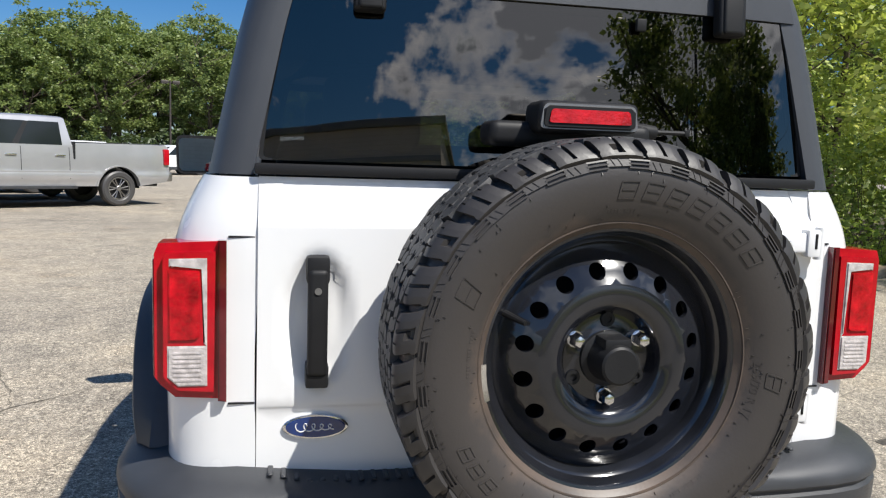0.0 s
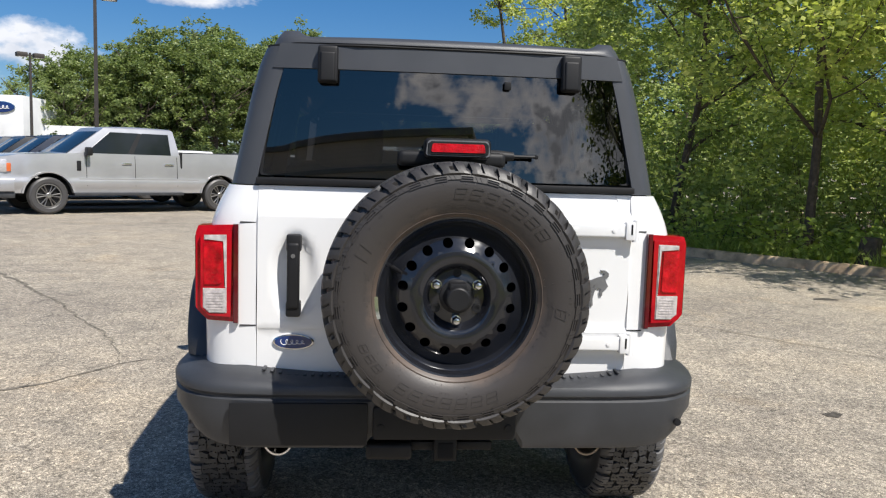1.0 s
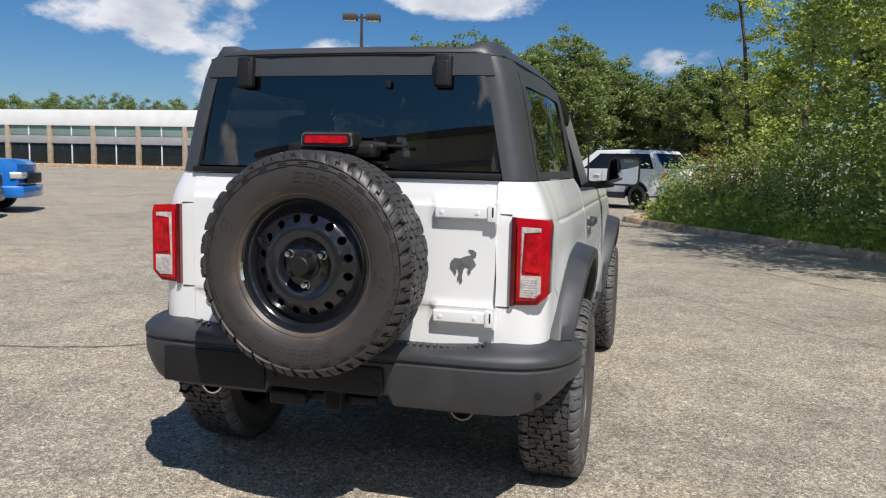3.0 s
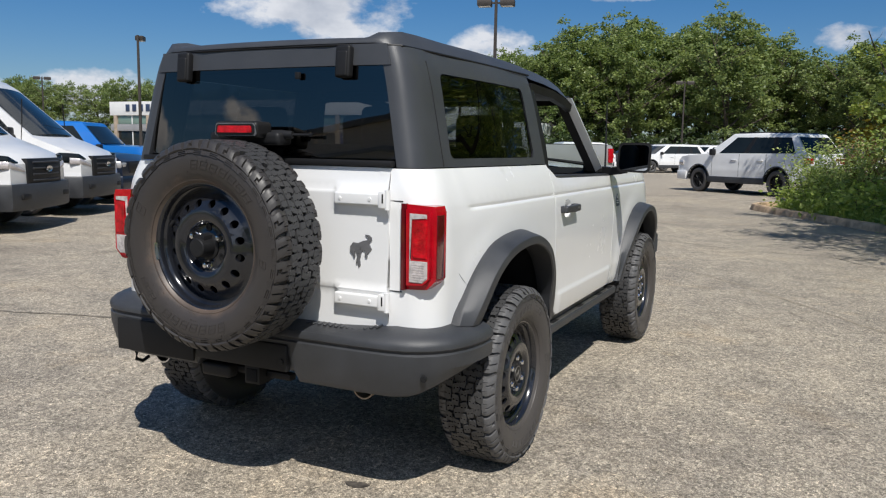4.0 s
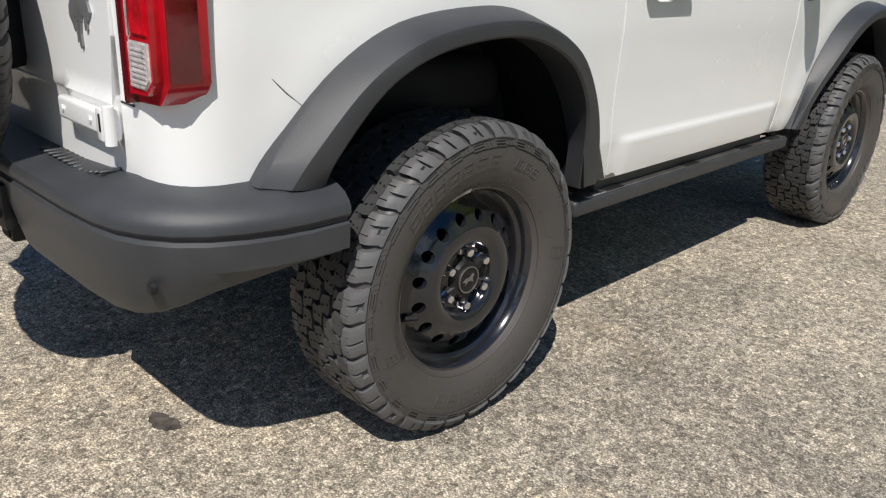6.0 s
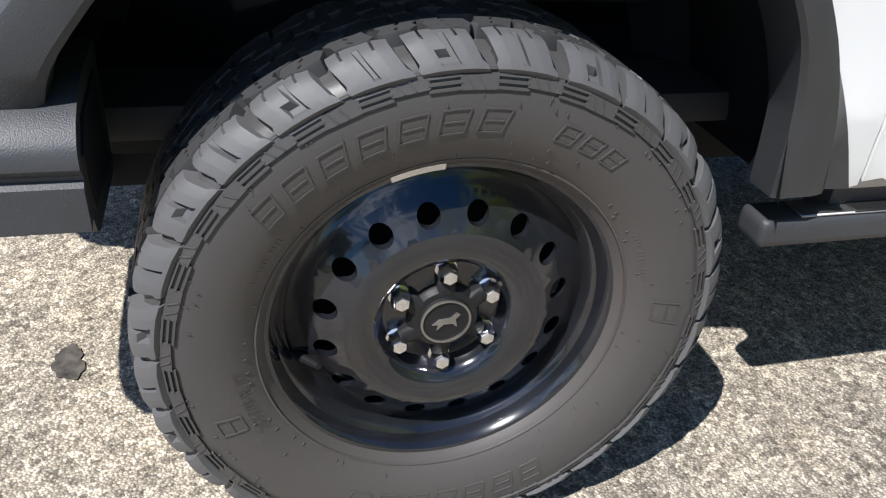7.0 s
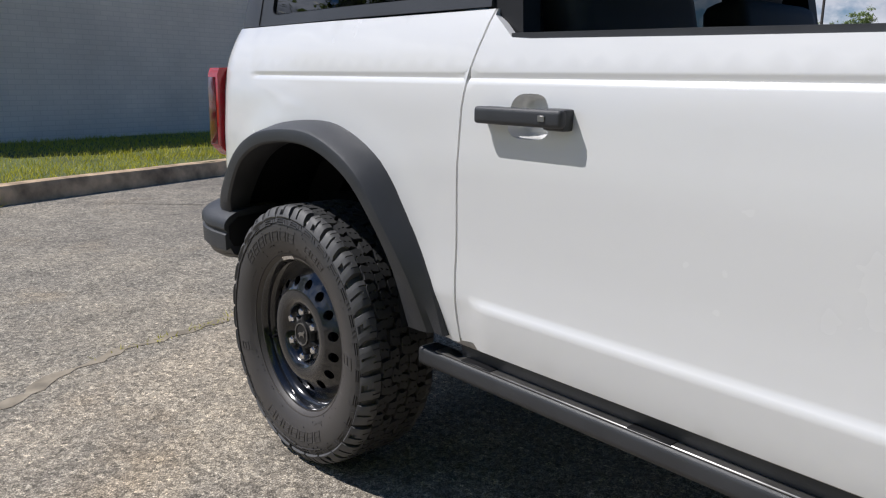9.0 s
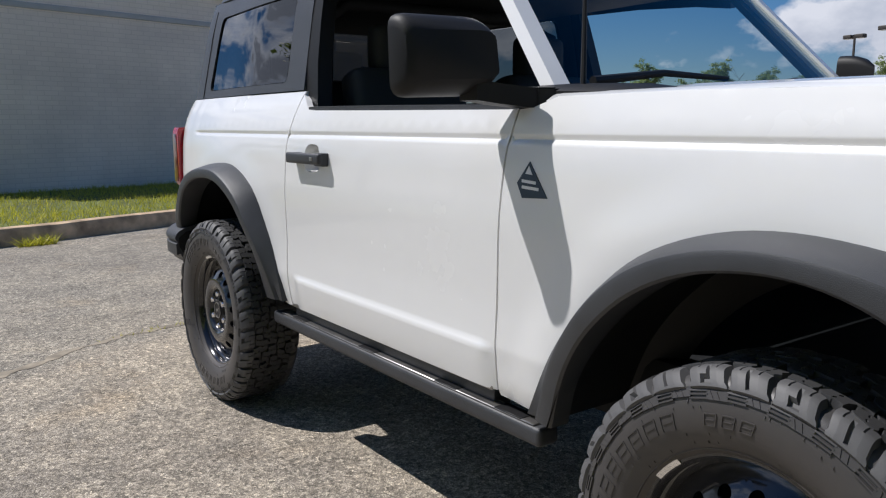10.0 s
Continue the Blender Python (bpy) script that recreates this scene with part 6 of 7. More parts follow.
# ---- trees and shrubs ----
def leaf_cloud(centres, spread, per, size, rng, flat=0.35):
    """Leaves round many centres: four-cornered, folded by chance, in an (n, 4, 3) array."""
    n = len(centres) * per
    C = np.repeat(centres, per, 0) + rng.normal(0, 1, (n, 3)) * np.repeat(np.broadcast_to(spread, (len(centres), 3)), per, 0)
    d = rng.normal(0, 1, (n, 3))
    d[:, 2] = d[:, 2] * flat - 0.25
    d /= np.linalg.norm(d, axis=1)[:, None]
    u = rng.normal(0, 0.75, (n, 3)) + np.array(SUN) * 1.0
    s = np.cross(d, u)
    s /= np.linalg.norm(s, axis=1)[:, None] + 1e-9
    L = (size * rng.uniform(0.6, 1.35, n))[:, None]
    V = np.stack([C, C + d * L * 0.45 + s * L * 0.30, C + d * L, C + d * L * 0.45 - s * L * 0.30], 1)
    return V


def limbs(bm, base, height, rng, spread, r0, levels=3):
    """A tapered trunk with limbs; returns the ends of the twigs."""
    ends = []

    def grow(p, d, length, r, lev):
        pts = [Vector(p)]
        rad = [r]
        k = 5 if lev else 7
        dd = Vector(d)
        for i in range(k):
            dd = (dd + Vector(rng.normal(0, 0.12 if lev else 0.05, 3)) + Vector((0, 0, 0.05 * lev))).normalized()
            pts.append(pts[-1] + dd * length / k)
            rad.append(r * (1 - 0.62 * (i + 1) / k))
        tube(bm, pts, rad, 8 if lev == 0 else 5, True)
        if lev >= 1:
            ends.extend(pts[2:])
        if lev < levels - 1:
            m = 9 if lev == 0 else 4
            for j in range(m):
                f = rng.uniform(0.30, 1.0) if lev == 0 else rng.uniform(0.35, 1.0)
                q = pts[min(k, max(1, int(f * k)))]
                a = rng.uniform(0, 2 * math.pi)
                nd = Vector((math.cos(a), math.sin(a), rng.uniform(0.15, 0.9))).normalized()
                grow(q, nd, length * rng.uniform(0.35, 0.6) * spread, r * (1 - 0.6 * f) * 0.55, lev + 1)
    grow(base, (rng.normal(0, 0.04), rng.normal(0, 0.04), 1), height, r0, 0)
    return ends


def tree(name, label, m, seed, height, crown_r, crown_lo, leaf, leaves, leaf_material, r0=0.13, group="", spread=1.0):
    rng = np.random.default_rng(seed)
    t = thing(name, label, "tree", m, group)
    bm = bmesh.new()
    ends = limbs(bm, (0, 0, -0.05), height * 0.82, rng, spread, r0)
    part("trunk", bm, BARK, t)
    E = np.array([tuple(e) for e in ends if e.z > crown_lo])
    # leafy lobes of many sizes round the crown, and clumps on the twig ends
    k = max(60, leaves // 60)
    nl = 44
    f = rng.beta(1.5, 1.25, nl)
    a = rng.uniform(0, 2 * np.pi, nl)
    prof = np.sin(np.pi * np.clip(0.14 + 0.84 * f, 0, 1)) ** 0.6
    rr = crown_r * 0.80 * prof * np.sqrt(rng.uniform(0.25, 1.0, nl))
    L = np.stack([rr * np.cos(a), rr * np.sin(a), crown_lo + (height - crown_lo) * 0.94 * f], 1)
    size = crown_r * rng.uniform(0.20, 0.42, nl)
    pickl = rng.integers(0, nl, k)
    d = rng.normal(0, 1, (k, 3))
    d[:, 2] = np.where(rng.random(k) < 0.75, np.abs(d[:, 2]), d[:, 2] * 0.5)
    d /= np.linalg.norm(d, axis=1)[:, None]
    S = L[pickl] + d * (size[pickl] * rng.uniform(0.7, 1.08, k))[:, None] * np.array([1, 1, 0.8])
    pick = E[rng.integers(0, len(E), k // 4)] if len(E) else S[: k // 4]
    C = np.concatenate([S[: k - k // 4], pick])
    V = leaf_cloud(C, np.array([0.062, 0.062, 0.040]) * crown_r, 60, leaf, rng)
    crown = quick_mesh("crown", V.reshape(-1, 3), 4, leaf_material, t)
    return t


rng0 = np.random.default_rng(11)
# near verge: young maples over undergrowth
near = [(6.7, 8.8, 8.4, 3.4), (8.7, 6.1, 8.2, 3.3), (5.7, 12.2, 7.4, 2.8), (9.8, 10.9, 8.8, 3.2), (12.0, 7.0, 8.2, 3.1), (10.7, 1.9, 7.6, 2.9), (4.9, 18.6, 7.6, 2.0), (7.6, 17.2, 7.4, 2.8), (14.6, 0.6, 7.6, 3.0), (12, 15, 8.8, 3.3), (3.9, 20.9, 8.6, 1.8)]
for i, (x, y, h, r) in enumerate(near):
    tree("maple_tree", "young maple tree with bright sunlit leaves on verge", pose(x, y, 0.1, 0, 0, 57 * i), 20 + i, h, r, 0.9, 0.105, (26000, 26000, 20000, 20000, 9000, 7500)[i] if i < 6 else 10000, LEAF_A if i % 3 != 2 else LEAF_B, 0.085, "trees along the verge", min(1.0, r / (0.42 * h)))


def shrub_row(name, pts, heights, leaf, per, material, label, seed, spread=0.45):
    rng = np.random.default_rng(seed)
    t = thing(name, label, "undergrowth", None, "", "stuff")
    C = []
    for (x, y), h in zip(pts, heights):
        for _ in range(16):
            f = rng.uniform(0.05, 1.0)
            C.append((x + rng.normal(0, spread) * (1.1 - 0.6 * f), y + rng.normal(0, spread) * (1.1 - 0.6 * f), 0.12 + h * f))
    V = leaf_cloud(np.array(C), np.array([0.14, 0.14, 0.12]), per, leaf, rng)
    quick_mesh("leaves", V.reshape(-1, 3), 4, material, t)
    bm = bmesh.new()
    for (x, y), h in zip(pts, heights):
        for _ in range(3):
            tube(bm, [(x + rng.normal(0, 0.2), y + rng.normal(0, 0.2), 0.05), (x + rng.normal(0, 0.3), y + rng.normal(0, 0.3), h * 0.9)], [0.008, 0.003], 4, False)
    part("stems", bm, BARK, t)
    return t


edge = smooth_line(KERB_R[1:8], 12)
out = Vector((0.80, 0.60))
row1 = [(p[0] + out.x * (0.55 + rng0.uniform(0, 0.5)), p[1] + out.y * (0.55 + rng0.uniform(0, 0.5))) for p in edge[::2]]
row2 = [(p[0] + out.x * (1.4 + rng0.uniform(0, 0.9)), p[1] + out.y * (1.4 + rng0.uniform(0, 0.9))) for p in edge[::2]]
row3 = [(p[0] + out.x * (2.6 + rng0.uniform(0, 1.2)), p[1] + out.y * (2.6 + rng0.uniform(0, 1.2))) for p in edge[::2]]
row4 = [(p[0] + out.x * (4.4 + rng0.uniform(0, 1.6)), p[1] + out.y * (4.4 + rng0.uniform(0, 1.6))) for p in edge[::2]]
shrub_row("low_weeds", row1, rng0.uniform(0.3, 0.75, len(row1)), 0.11, 15, WEED, "low green weeds along kerb", 31, 0.3)
shrub_row("undergrowth", row2, rng0.uniform(0.9, 1.7, len(row2)), 0.11, 16, LEAF_B, "tangled dark green shrubs under trees", 32)
shrub_row("undergrowth", row3, rng0.uniform(1.6, 2.6, len(row3)), 0.12, 18, LEAF_B, "tangled dark green shrubs under trees", 33, 0.6)
shrub_row("undergrowth", row4, rng0.uniform(2.2, 3.6, len(row4)), 0.15, 18, LEAF_B, "dense dark shrubs behind trees", 34, 0.8)
row5 = [(p[0] + out.x * (7.0 + rng0.uniform(0, 3.0)), p[1] + out.y * (7.0 + rng0.uniform(0, 3.0))) for p in edge[::2]]
shrub_row("undergrowth", row5, rng0.uniform(2.6, 4.6, len(row5)), 0.22, 18, LEAF_B, "dense dark shrubs behind trees", 38, 1.0)
arc = [(4 + 25 * math.sin(radians(14 + 62 * i / 39)), 6 + 25 * math.cos(radians(14 + 62 * i / 39))) for i in range(40)]
shrub_row("undergrowth", arc, rng0.uniform(2.8, 4.4, len(arc)), 0.34, 26, LEAF_B, "dense shrubs at far side of verge", 39, 0.9)
tip = [(1.75 + rng0.uniform(-0.2, 2.4), 16.6 + rng0.uniform(-0.6, 1.9)) for _ in range(22)]
shrub_row("island_weeds", tip, rng0.uniform(0.6, 1.7, len(tip)), 0.065, 34, LEAF_B, "tall mixed weeds on island tip", 35, 0.4)
tip2 = [(2.0 + rng0.uniform(0, 2.4), 17.2 + rng0.uniform(-0.8, 1.4)) for _ in range(12)]
shrub_row("dry_weeds", tip2, rng0.uniform(1.4, 2.1, len(tip2)), 0.06, 14, leaf_mat("dry_seed_head", (0.22, 0.13, 0.07), (0.34, 0.22, 0.12), 0.2), "dry brown seed heads above weeds", 36, 0.35)
yel = [(3.2 + rng0.uniform(-1.3, 1.3), 20.6 + rng0.uniform(-0.8, 0.8)) for _ in range(8)]
shrub_row("yellow_shrub", yel, rng0.uniform(1.6, 2.6, len(yel)), 0.12, 16, LEAF_Y, "yellowing shrub on verge", 37, 0.5)
kg = [(p[0] + out.x * q, p[1] + out.y * q) for q in (0.2, 1.0) for p in (edge if q < 0.5 else edge[::-1])]
blades("verge_grass", kg, 9000, 0.24, 0.02, 0.1, WEED, "long grass along the kerb", 9, 0.6)

# tree line beyond the lot
far_kinds = []
for s in range(4):
    far_kinds.append(tree("far_tree", "tall dense green tree at lot's edge", pose(0, -400 - 30 * s, 0), 60 + s, 15.5 + s * 0.8, 5.2 + 0.4 * s, 1.6, 0.36, 15000, LEAF_C, 0.32, "tree line", 1.1))
belt = []
for i in range(30):
    b = radians(-22.5 + 31.5 * i / 29 + rng0.uniform(-0.5, 0.5))
    d = 98 + rng0.uniform(-7, 9)
    hgt = lerp(math.degrees(b), [-31, -25, -21, -18.5, -13, -8, -5, -2, 3, 8], [0.58, 0.62, 0.70, 0.86, 0.97, 0.98, 0.92, 0.80, 0.76, 0.75])
    belt.append((d * math.sin(b), -3 + d * math.cos(b), 1.06 * hgt * rng0.uniform(0.90, 1.07), i))
for i in range(30):
    b = radians(-62 + 36 * i / 29 + rng0.uniform(-0.6, 0.6))
    d = 135 + rng0.uniform(-8, 9)
    belt.append((d * math.sin(b), -3 + d * math.cos(b), 0.62 * rng0.uniform(0.85, 1.1), i))
for i in range(12):
    b = radians(-132 + 40 * i / 11 + rng0.uniform(-1, 1))
    d = 105 + rng0.uniform(-8, 12)
    belt.append((d * math.sin(b), d * math.cos(b), 0.55 * rng0.uniform(0.8, 1.2), i))
for i in range(9):
    b = radians(12 + 60 * i / 8)
    belt.append((30 * math.sin(b) + 4, 6 + 30 * math.cos(b), 0.62 * rng0.uniform(0.85, 1.1), i))
for x, y, hgt in ((10.8, -15.9, 0.56), (13.5, -15.0, 0.50), (16, -17, 0.5), (21, -10, 0.5), (24, -1, 0.5)):
    belt.append((x, y, hgt, 2))
for j, (x, y, hgt, i) in enumerate(belt):
    k = far_kinds[(i * 7 + j) % 4]
    c = copy_thing(k, Matrix())
    c.matrix_world = pose(x, y, -0.05, 0, 0, 83 * j) @ Matrix.Diagonal((hgt, hgt, hgt, 1))
for k in far_kinds:
    for o in (*k.children_recursive, k):
        bpy.data.objects.remove(o)
# added dark leaves that stand for the shade beneath the far trees
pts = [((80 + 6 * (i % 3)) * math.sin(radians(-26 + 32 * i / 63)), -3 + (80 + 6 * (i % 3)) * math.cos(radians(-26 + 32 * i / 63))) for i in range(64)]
shrub_row("hedge", [(x, y) for x, y in pts], rng0.uniform(2.0, 3.6, len(pts)), 0.34, 26, LEAF_D, "dark leaves standing for shade under far tree line", 41, 1.2)


# a cut stump at the kerb
stump = thing("tree_stump", "grey weathered tree stump beside kerb", "stump", pose(7.05, 7.70, 0.08))
bm = bmesh.new()
loft(bm, [[(r * (1 + 0.12 * math.sin(5 * a + z * 9) + 0.06 * math.sin(11 * a)) * math.cos(a), r * (1 + 0.12 * math.sin(5 * a + z * 9)) * math.sin(a), z) for a in (2 * math.pi * i / 28 for i in range(28))] for r, z in ((0.22, 0.0), (0.16, 0.10), (0.14, 0.26), (0.135, 0.42), (0.11, 0.45), (0.02, 0.44))])
part("trunk_base", bm, BARK, stump)
# ---- other vehicles ----
def paint(name, col, metal=0.3, coat=0.7):
    return mat(name, col, 0.3, metal, 0.05, 2, coat=coat, rvar=0.04)


SILVER = paint("silver_paint", (0.45, 0.45, 0.465), 0.5)
NAVY = paint("dark_blue_paint", (0.012, 0.018, 0.035), 0.1, 0.3)
COAL = paint("black_paint", (0.012, 0.012, 0.013), 0.0, 0.3)
GREYP = paint("grey_paint", (0.08, 0.083, 0.088), 0.4, 0.4)
FLEET = paint("fleet_white", (0.78, 0.78, 0.78), 0.0)
SKYBLUE = paint("bright_blue_paint", (0.01, 0.16, 0.55), 0.1)


def bg_tyre(bm):
    revolve(bm, [(0.60, 0.36), (0.70, 0.46), (0.88, 0.47), (0.97, 0.38), (1.0, 0.2), (1.0, -0.2), (0.97, -0.38), (0.88, -0.47), (0.60, -0.40)], 32)
    return bm


def bg_rim(bm):
    revolve(bm, [(0.64, 0.30), (0.63, 0.42), (0.585, 0.42), (0.57, 0.30), (0.57, 0.26), (0.64, 0.26)], 32)
    for k in range(6):
        for off in (-0.17, 0.17):
            a = 2 * math.pi * k / 6 + off
            loft(bm, [[(x, r * math.cos(a + s * h / r), r * math.sin(a + s * h / r)) for x, s in ((0.30, -1), (0.36, 0), (0.30, 1))] for r, h in ((0.14, 0.03), (0.36, 0.032), (0.58, 0.045))])
    revolve(bm, [(0.15, 0.22), (0.15, 0.36), (0.12, 0.39), (0.001, 0.39)], 20)
    return bm


def bg_disc(bm):
    revolve(bm, [(0.60, 0.30), (0.58, 0.14), (0.20, 0.16), (0.001, 0.16)], 28)
    return bm


def vehicle(name, label, m, colour, body, arches, hw, cabin=None, glass=(), wheel_r=0.38, trim=PLASTIC, cab_w=0.78, extra=None, group="", rim_m=STEEL, crease=1.0):
    """A parked vehicle. body: side outline (y, z) of the painted shell, from the front sill up and over to the rear sill;
    arches: axle places; cabin: screen foot, roof front, roof rear, rear foot; forward is +y."""
    t = thing(name, label, "vehicle", m, group)

    def sx(y, z):
        front = body[0][0]
        rear = body[-1][0]
        e = 0.10 * smooth01((y - front + 0.55) / 0.55) + 0.05 * smooth01((rear + 0.4 - y) / 0.4)
        bow = 0.22 * max(0.0, min(z, 1.5) - 0.90) ** 2 - crease * (0.028 * smooth01((0.82 - z) / 0.12) - 0.05 * smooth01((0.66 - z) / 0.16))
        return hw * (1 - e) - bow - (0.10 * (z - 1.45) / 1.2 if z > 1.45 else 0)
    zs = min(body[0][1], body[-1][1])
    line = list(body)
    ra = wheel_r * 1.24
    bottom = []
    for ya in sorted(arches):
        for k in range(13):
            a = math.pi - math.pi * k / 12
            bottom.append((ya + ra * math.cos(a), max(zs, wheel_r + ra * math.sin(a) * 0.98)))
    outline = line + bottom
    for mir in (False, True):
        skin("body_side", outline, [], lambda u, z: (sx(u, z), u, z), (-0.05, 0, 0), colour, t, "", 0.16, mir, rows=(0.52, 0.58, 0.66, 0.70, 0.74, 0.78, 0.82, 1.0, 1.12))
    bm = bmesh.new()
    dl = []
    for a, b in zip(body, body[1:]):
        k = max(1, int(math.dist(a, b) / 0.25))
        dl += [(a[0] + (b[0] - a[0]) * i / k, a[1] + (b[1] - a[1]) * i / k) for i in range(k)]
    dl.append(body[-1])
    loft(bm, [[(sx(y, z) * f, y + 0.10 * (1 - f * f) * (1 if i < len(dl) * 0.12 else 0), z + 0.025 * (1 - f * f) * (1 if 0.1 < i / len(dl) < 0.9 else 0)) for f in np.linspace(-1, 1, 9)] for i, (y, z) in enumerate(dl)], False, False)
    part("bonnet_and_deck", bm, colour, t)
    bm = bmesh.new()
    ys = [p[0] for p in body]
    box(bm, (0, (max(ys) + min(ys)) / 2, zs + 0.10), (2 * hw * 0.80, (max(ys) - min(ys)) * 0.93, 0.22), 0.02)
    part("underbody", bm, DARK, t)
    if cabin:
        (y0, z0), (y1, z1), (y2, z2), (y3, z3) = cabin
        w0, w1 = hw * 0.93, hw * cab_w
        bm = bmesh.new()
        low_ring = [(w0, y0, z0), (w0 * 1.01, (y0 + y3) / 2, z0), (w0, y3, z3), (-w0, y3, z3), (-w0 * 1.01, (y0 + y3) / 2, z0), (-w0, y0, z0)]
        top_ring = [(w1, y1, z1 - 0.05), (w1 * 1.02, (y1 + y2) / 2, z1 - 0.03), (w1, y2, z2 - 0.05), (-w1, y2, z2 - 0.05), (-w1 * 1.02, (y1 + y2) / 2, z1 - 0.03), (-w1, y1, z1 - 0.05)]
        ym = (y1 + y2) / 2
        shrink = lambda k, e, dz: [(x * k, y + (e if y < ym else -e) * (0 if abs(y - ym) < 0.1 else 1), z + dz) for x, y, z in top_ring]
        loft(bm, [low_ring, top_ring, shrink(0.975, 0.02, 0.025), shrink(0.93, 0.06, 0.046), shrink(0.82, 0.16, 0.060), shrink(0.4, 0.5, 0.066)])
        part("cab", bm, colour, t)

        def cab_pt(s, f, g):
            # s side, f from the screen to the rear, g from foot to roof
            ya, yb = y0 + (y3 - y0) * f, y1 + (y2 - y1) * f
            return (s * ((w0 + (w1 - w0) * g) + 0.020), ya + (yb - ya) * g, z0 + (z1 - 0.05 - z0) * g)
        for f0, f1 in glass:
            for s in (1, -1):
                q = [cab_pt(s, f0 + 0.012, 0.08), cab_pt(s, f1 - 0.012, 0.08), cab_pt(s, f1 - 0.012, 0.90), cab_pt(s, f0 + 0.012, 0.90)]
                bm = bmesh.new()
                loft(bm, [q, [(p[0] - s * 0.03, p[1], p[2]) for p in q]])
                part("side_window", bm, DARKGL, t, "dark glass", False)
        for (_, f0), (f1, _) in zip(glass, glass[1:]):
            for s in (1, -1):
                q = [cab_pt(s, f0 - 0.016, 0.07), cab_pt(s, f1 + 0.016, 0.07), cab_pt(s, f1 + 0.016, 0.91), cab_pt(s, f0 - 0.016, 0.91)]
                bm = bmesh.new()
                loft(bm, [[(p[0] - s * 0.0012, p[1], p[2]) for p in q], [(p[0] - s * 0.03, p[1], p[2]) for p in q]])
                part("door_pillar", bm, BLACK, t, "", False)
        for (ya, za), (yb, zb), nm, d in ((cabin[0], cabin[1], "windscreen", 0.008), (cabin[3], cabin[2], "rear_window", -0.008)):
            bm = bmesh.new()
            rows = []
            for g in (0.08, 0.5, 0.90):
                rows.append([(s * (w0 + (w1 - w0) * g) * 0.93, ya + (yb - ya) * g + d + (0.05 if d > 0 else -0.05) * (1 - s * s), za + (zb - 0.05 - za) * g + abs(d)) for s in np.linspace(-1, 1, 7)])
            loft(bm, rows, False, False)
            part(nm, bm, DARKGL, t)
    for ya in arches:
        for s in (1, -1):
            w = piece("wheel", bg_rim, rim_m, t, pose(s * (hw - 0.13), ya, wheel_r, 0, 0, 0 if s > 0 else 180) @ Matrix.Diagonal((0.26, wheel_r, wheel_r, 1)), "", "bg_rim_" + rim_m.name)
            piece("tyre", bg_tyre, RUBBER, w, None, "", "bg_tyre")
            piece("wheel_disc", bg_disc, BLACK, w, None, "", "bg_disc")
            bm = bmesh.new()
            rings = []
            for k in range(17):
                a = math.pi * k / 16
                c, sn = math.cos(a), math.sin(a)
                rings.append([(s * x, ya + r * c, max(zs, wheel_r + r * sn * 0.98)) for x, r in ((hw - 0.055, ra * 1.10), (hw + 0.012, ra * 1.07), (hw + 0.012, ra), (hw - 0.12, ra * 0.99))])
            loft(bm, rings)
            part("arch_trim", bm, trim, t)
            bm = bmesh.new()
            loft(bm, [[(s * x, ya + ra * 1.02 * math.cos(a), max(zs - 0.1, wheel_r + ra * math.sin(a))) for x in (hw - 0.06, hw - 0.42)] for a in (math.pi * k / 12 for k in range(13))], False, False)
            part("arch_liner", bm, DARK, t)
    if extra:
        extra(t, sx)
    return t


def add_box(t, name, c, s, material, bev=0.015, label="", rot=None):
    bm = bmesh.new()
    box(bm, c, s, bev, 2, rot)
    return part(name, bm, material, t, label)


def doors(t, sx, cuts, z0, z1, handle_z, trim=BLACK, hm=None):
    for s in (1, -1):
        for y in cuts:
            bm = bmesh.new()
            loft(bm, [[(s * (sx(y, z) + d), y + e, z) for d, e in ((0.0015, -0.006), (0.0015, 0.006), (-0.02, 0.006), (-0.02, -0.006))] for z in np.linspace(z0, z1, 5)])
            part("door_gap", bm, BLACK, t)
        for y in cuts[1:]:
            add_box(t, "door_handle", (s * (sx(y, handle_z) + 0.012), y + 0.20, handle_z), (0.03, 0.22, 0.035), hm or trim, 0.01)


def mirrors(t, y, z, hw, m):
    for s in (1, -1):
        add_box(t, "door_mirror", (s * (hw + 0.10), y, z), (0.22, 0.12, 0.19), m, 0.04)
        add_box(t, "mirror_arm", (s * (hw - 0.05), y, z - 0.06), (0.18, 0.06, 0.05), m, 0.02)


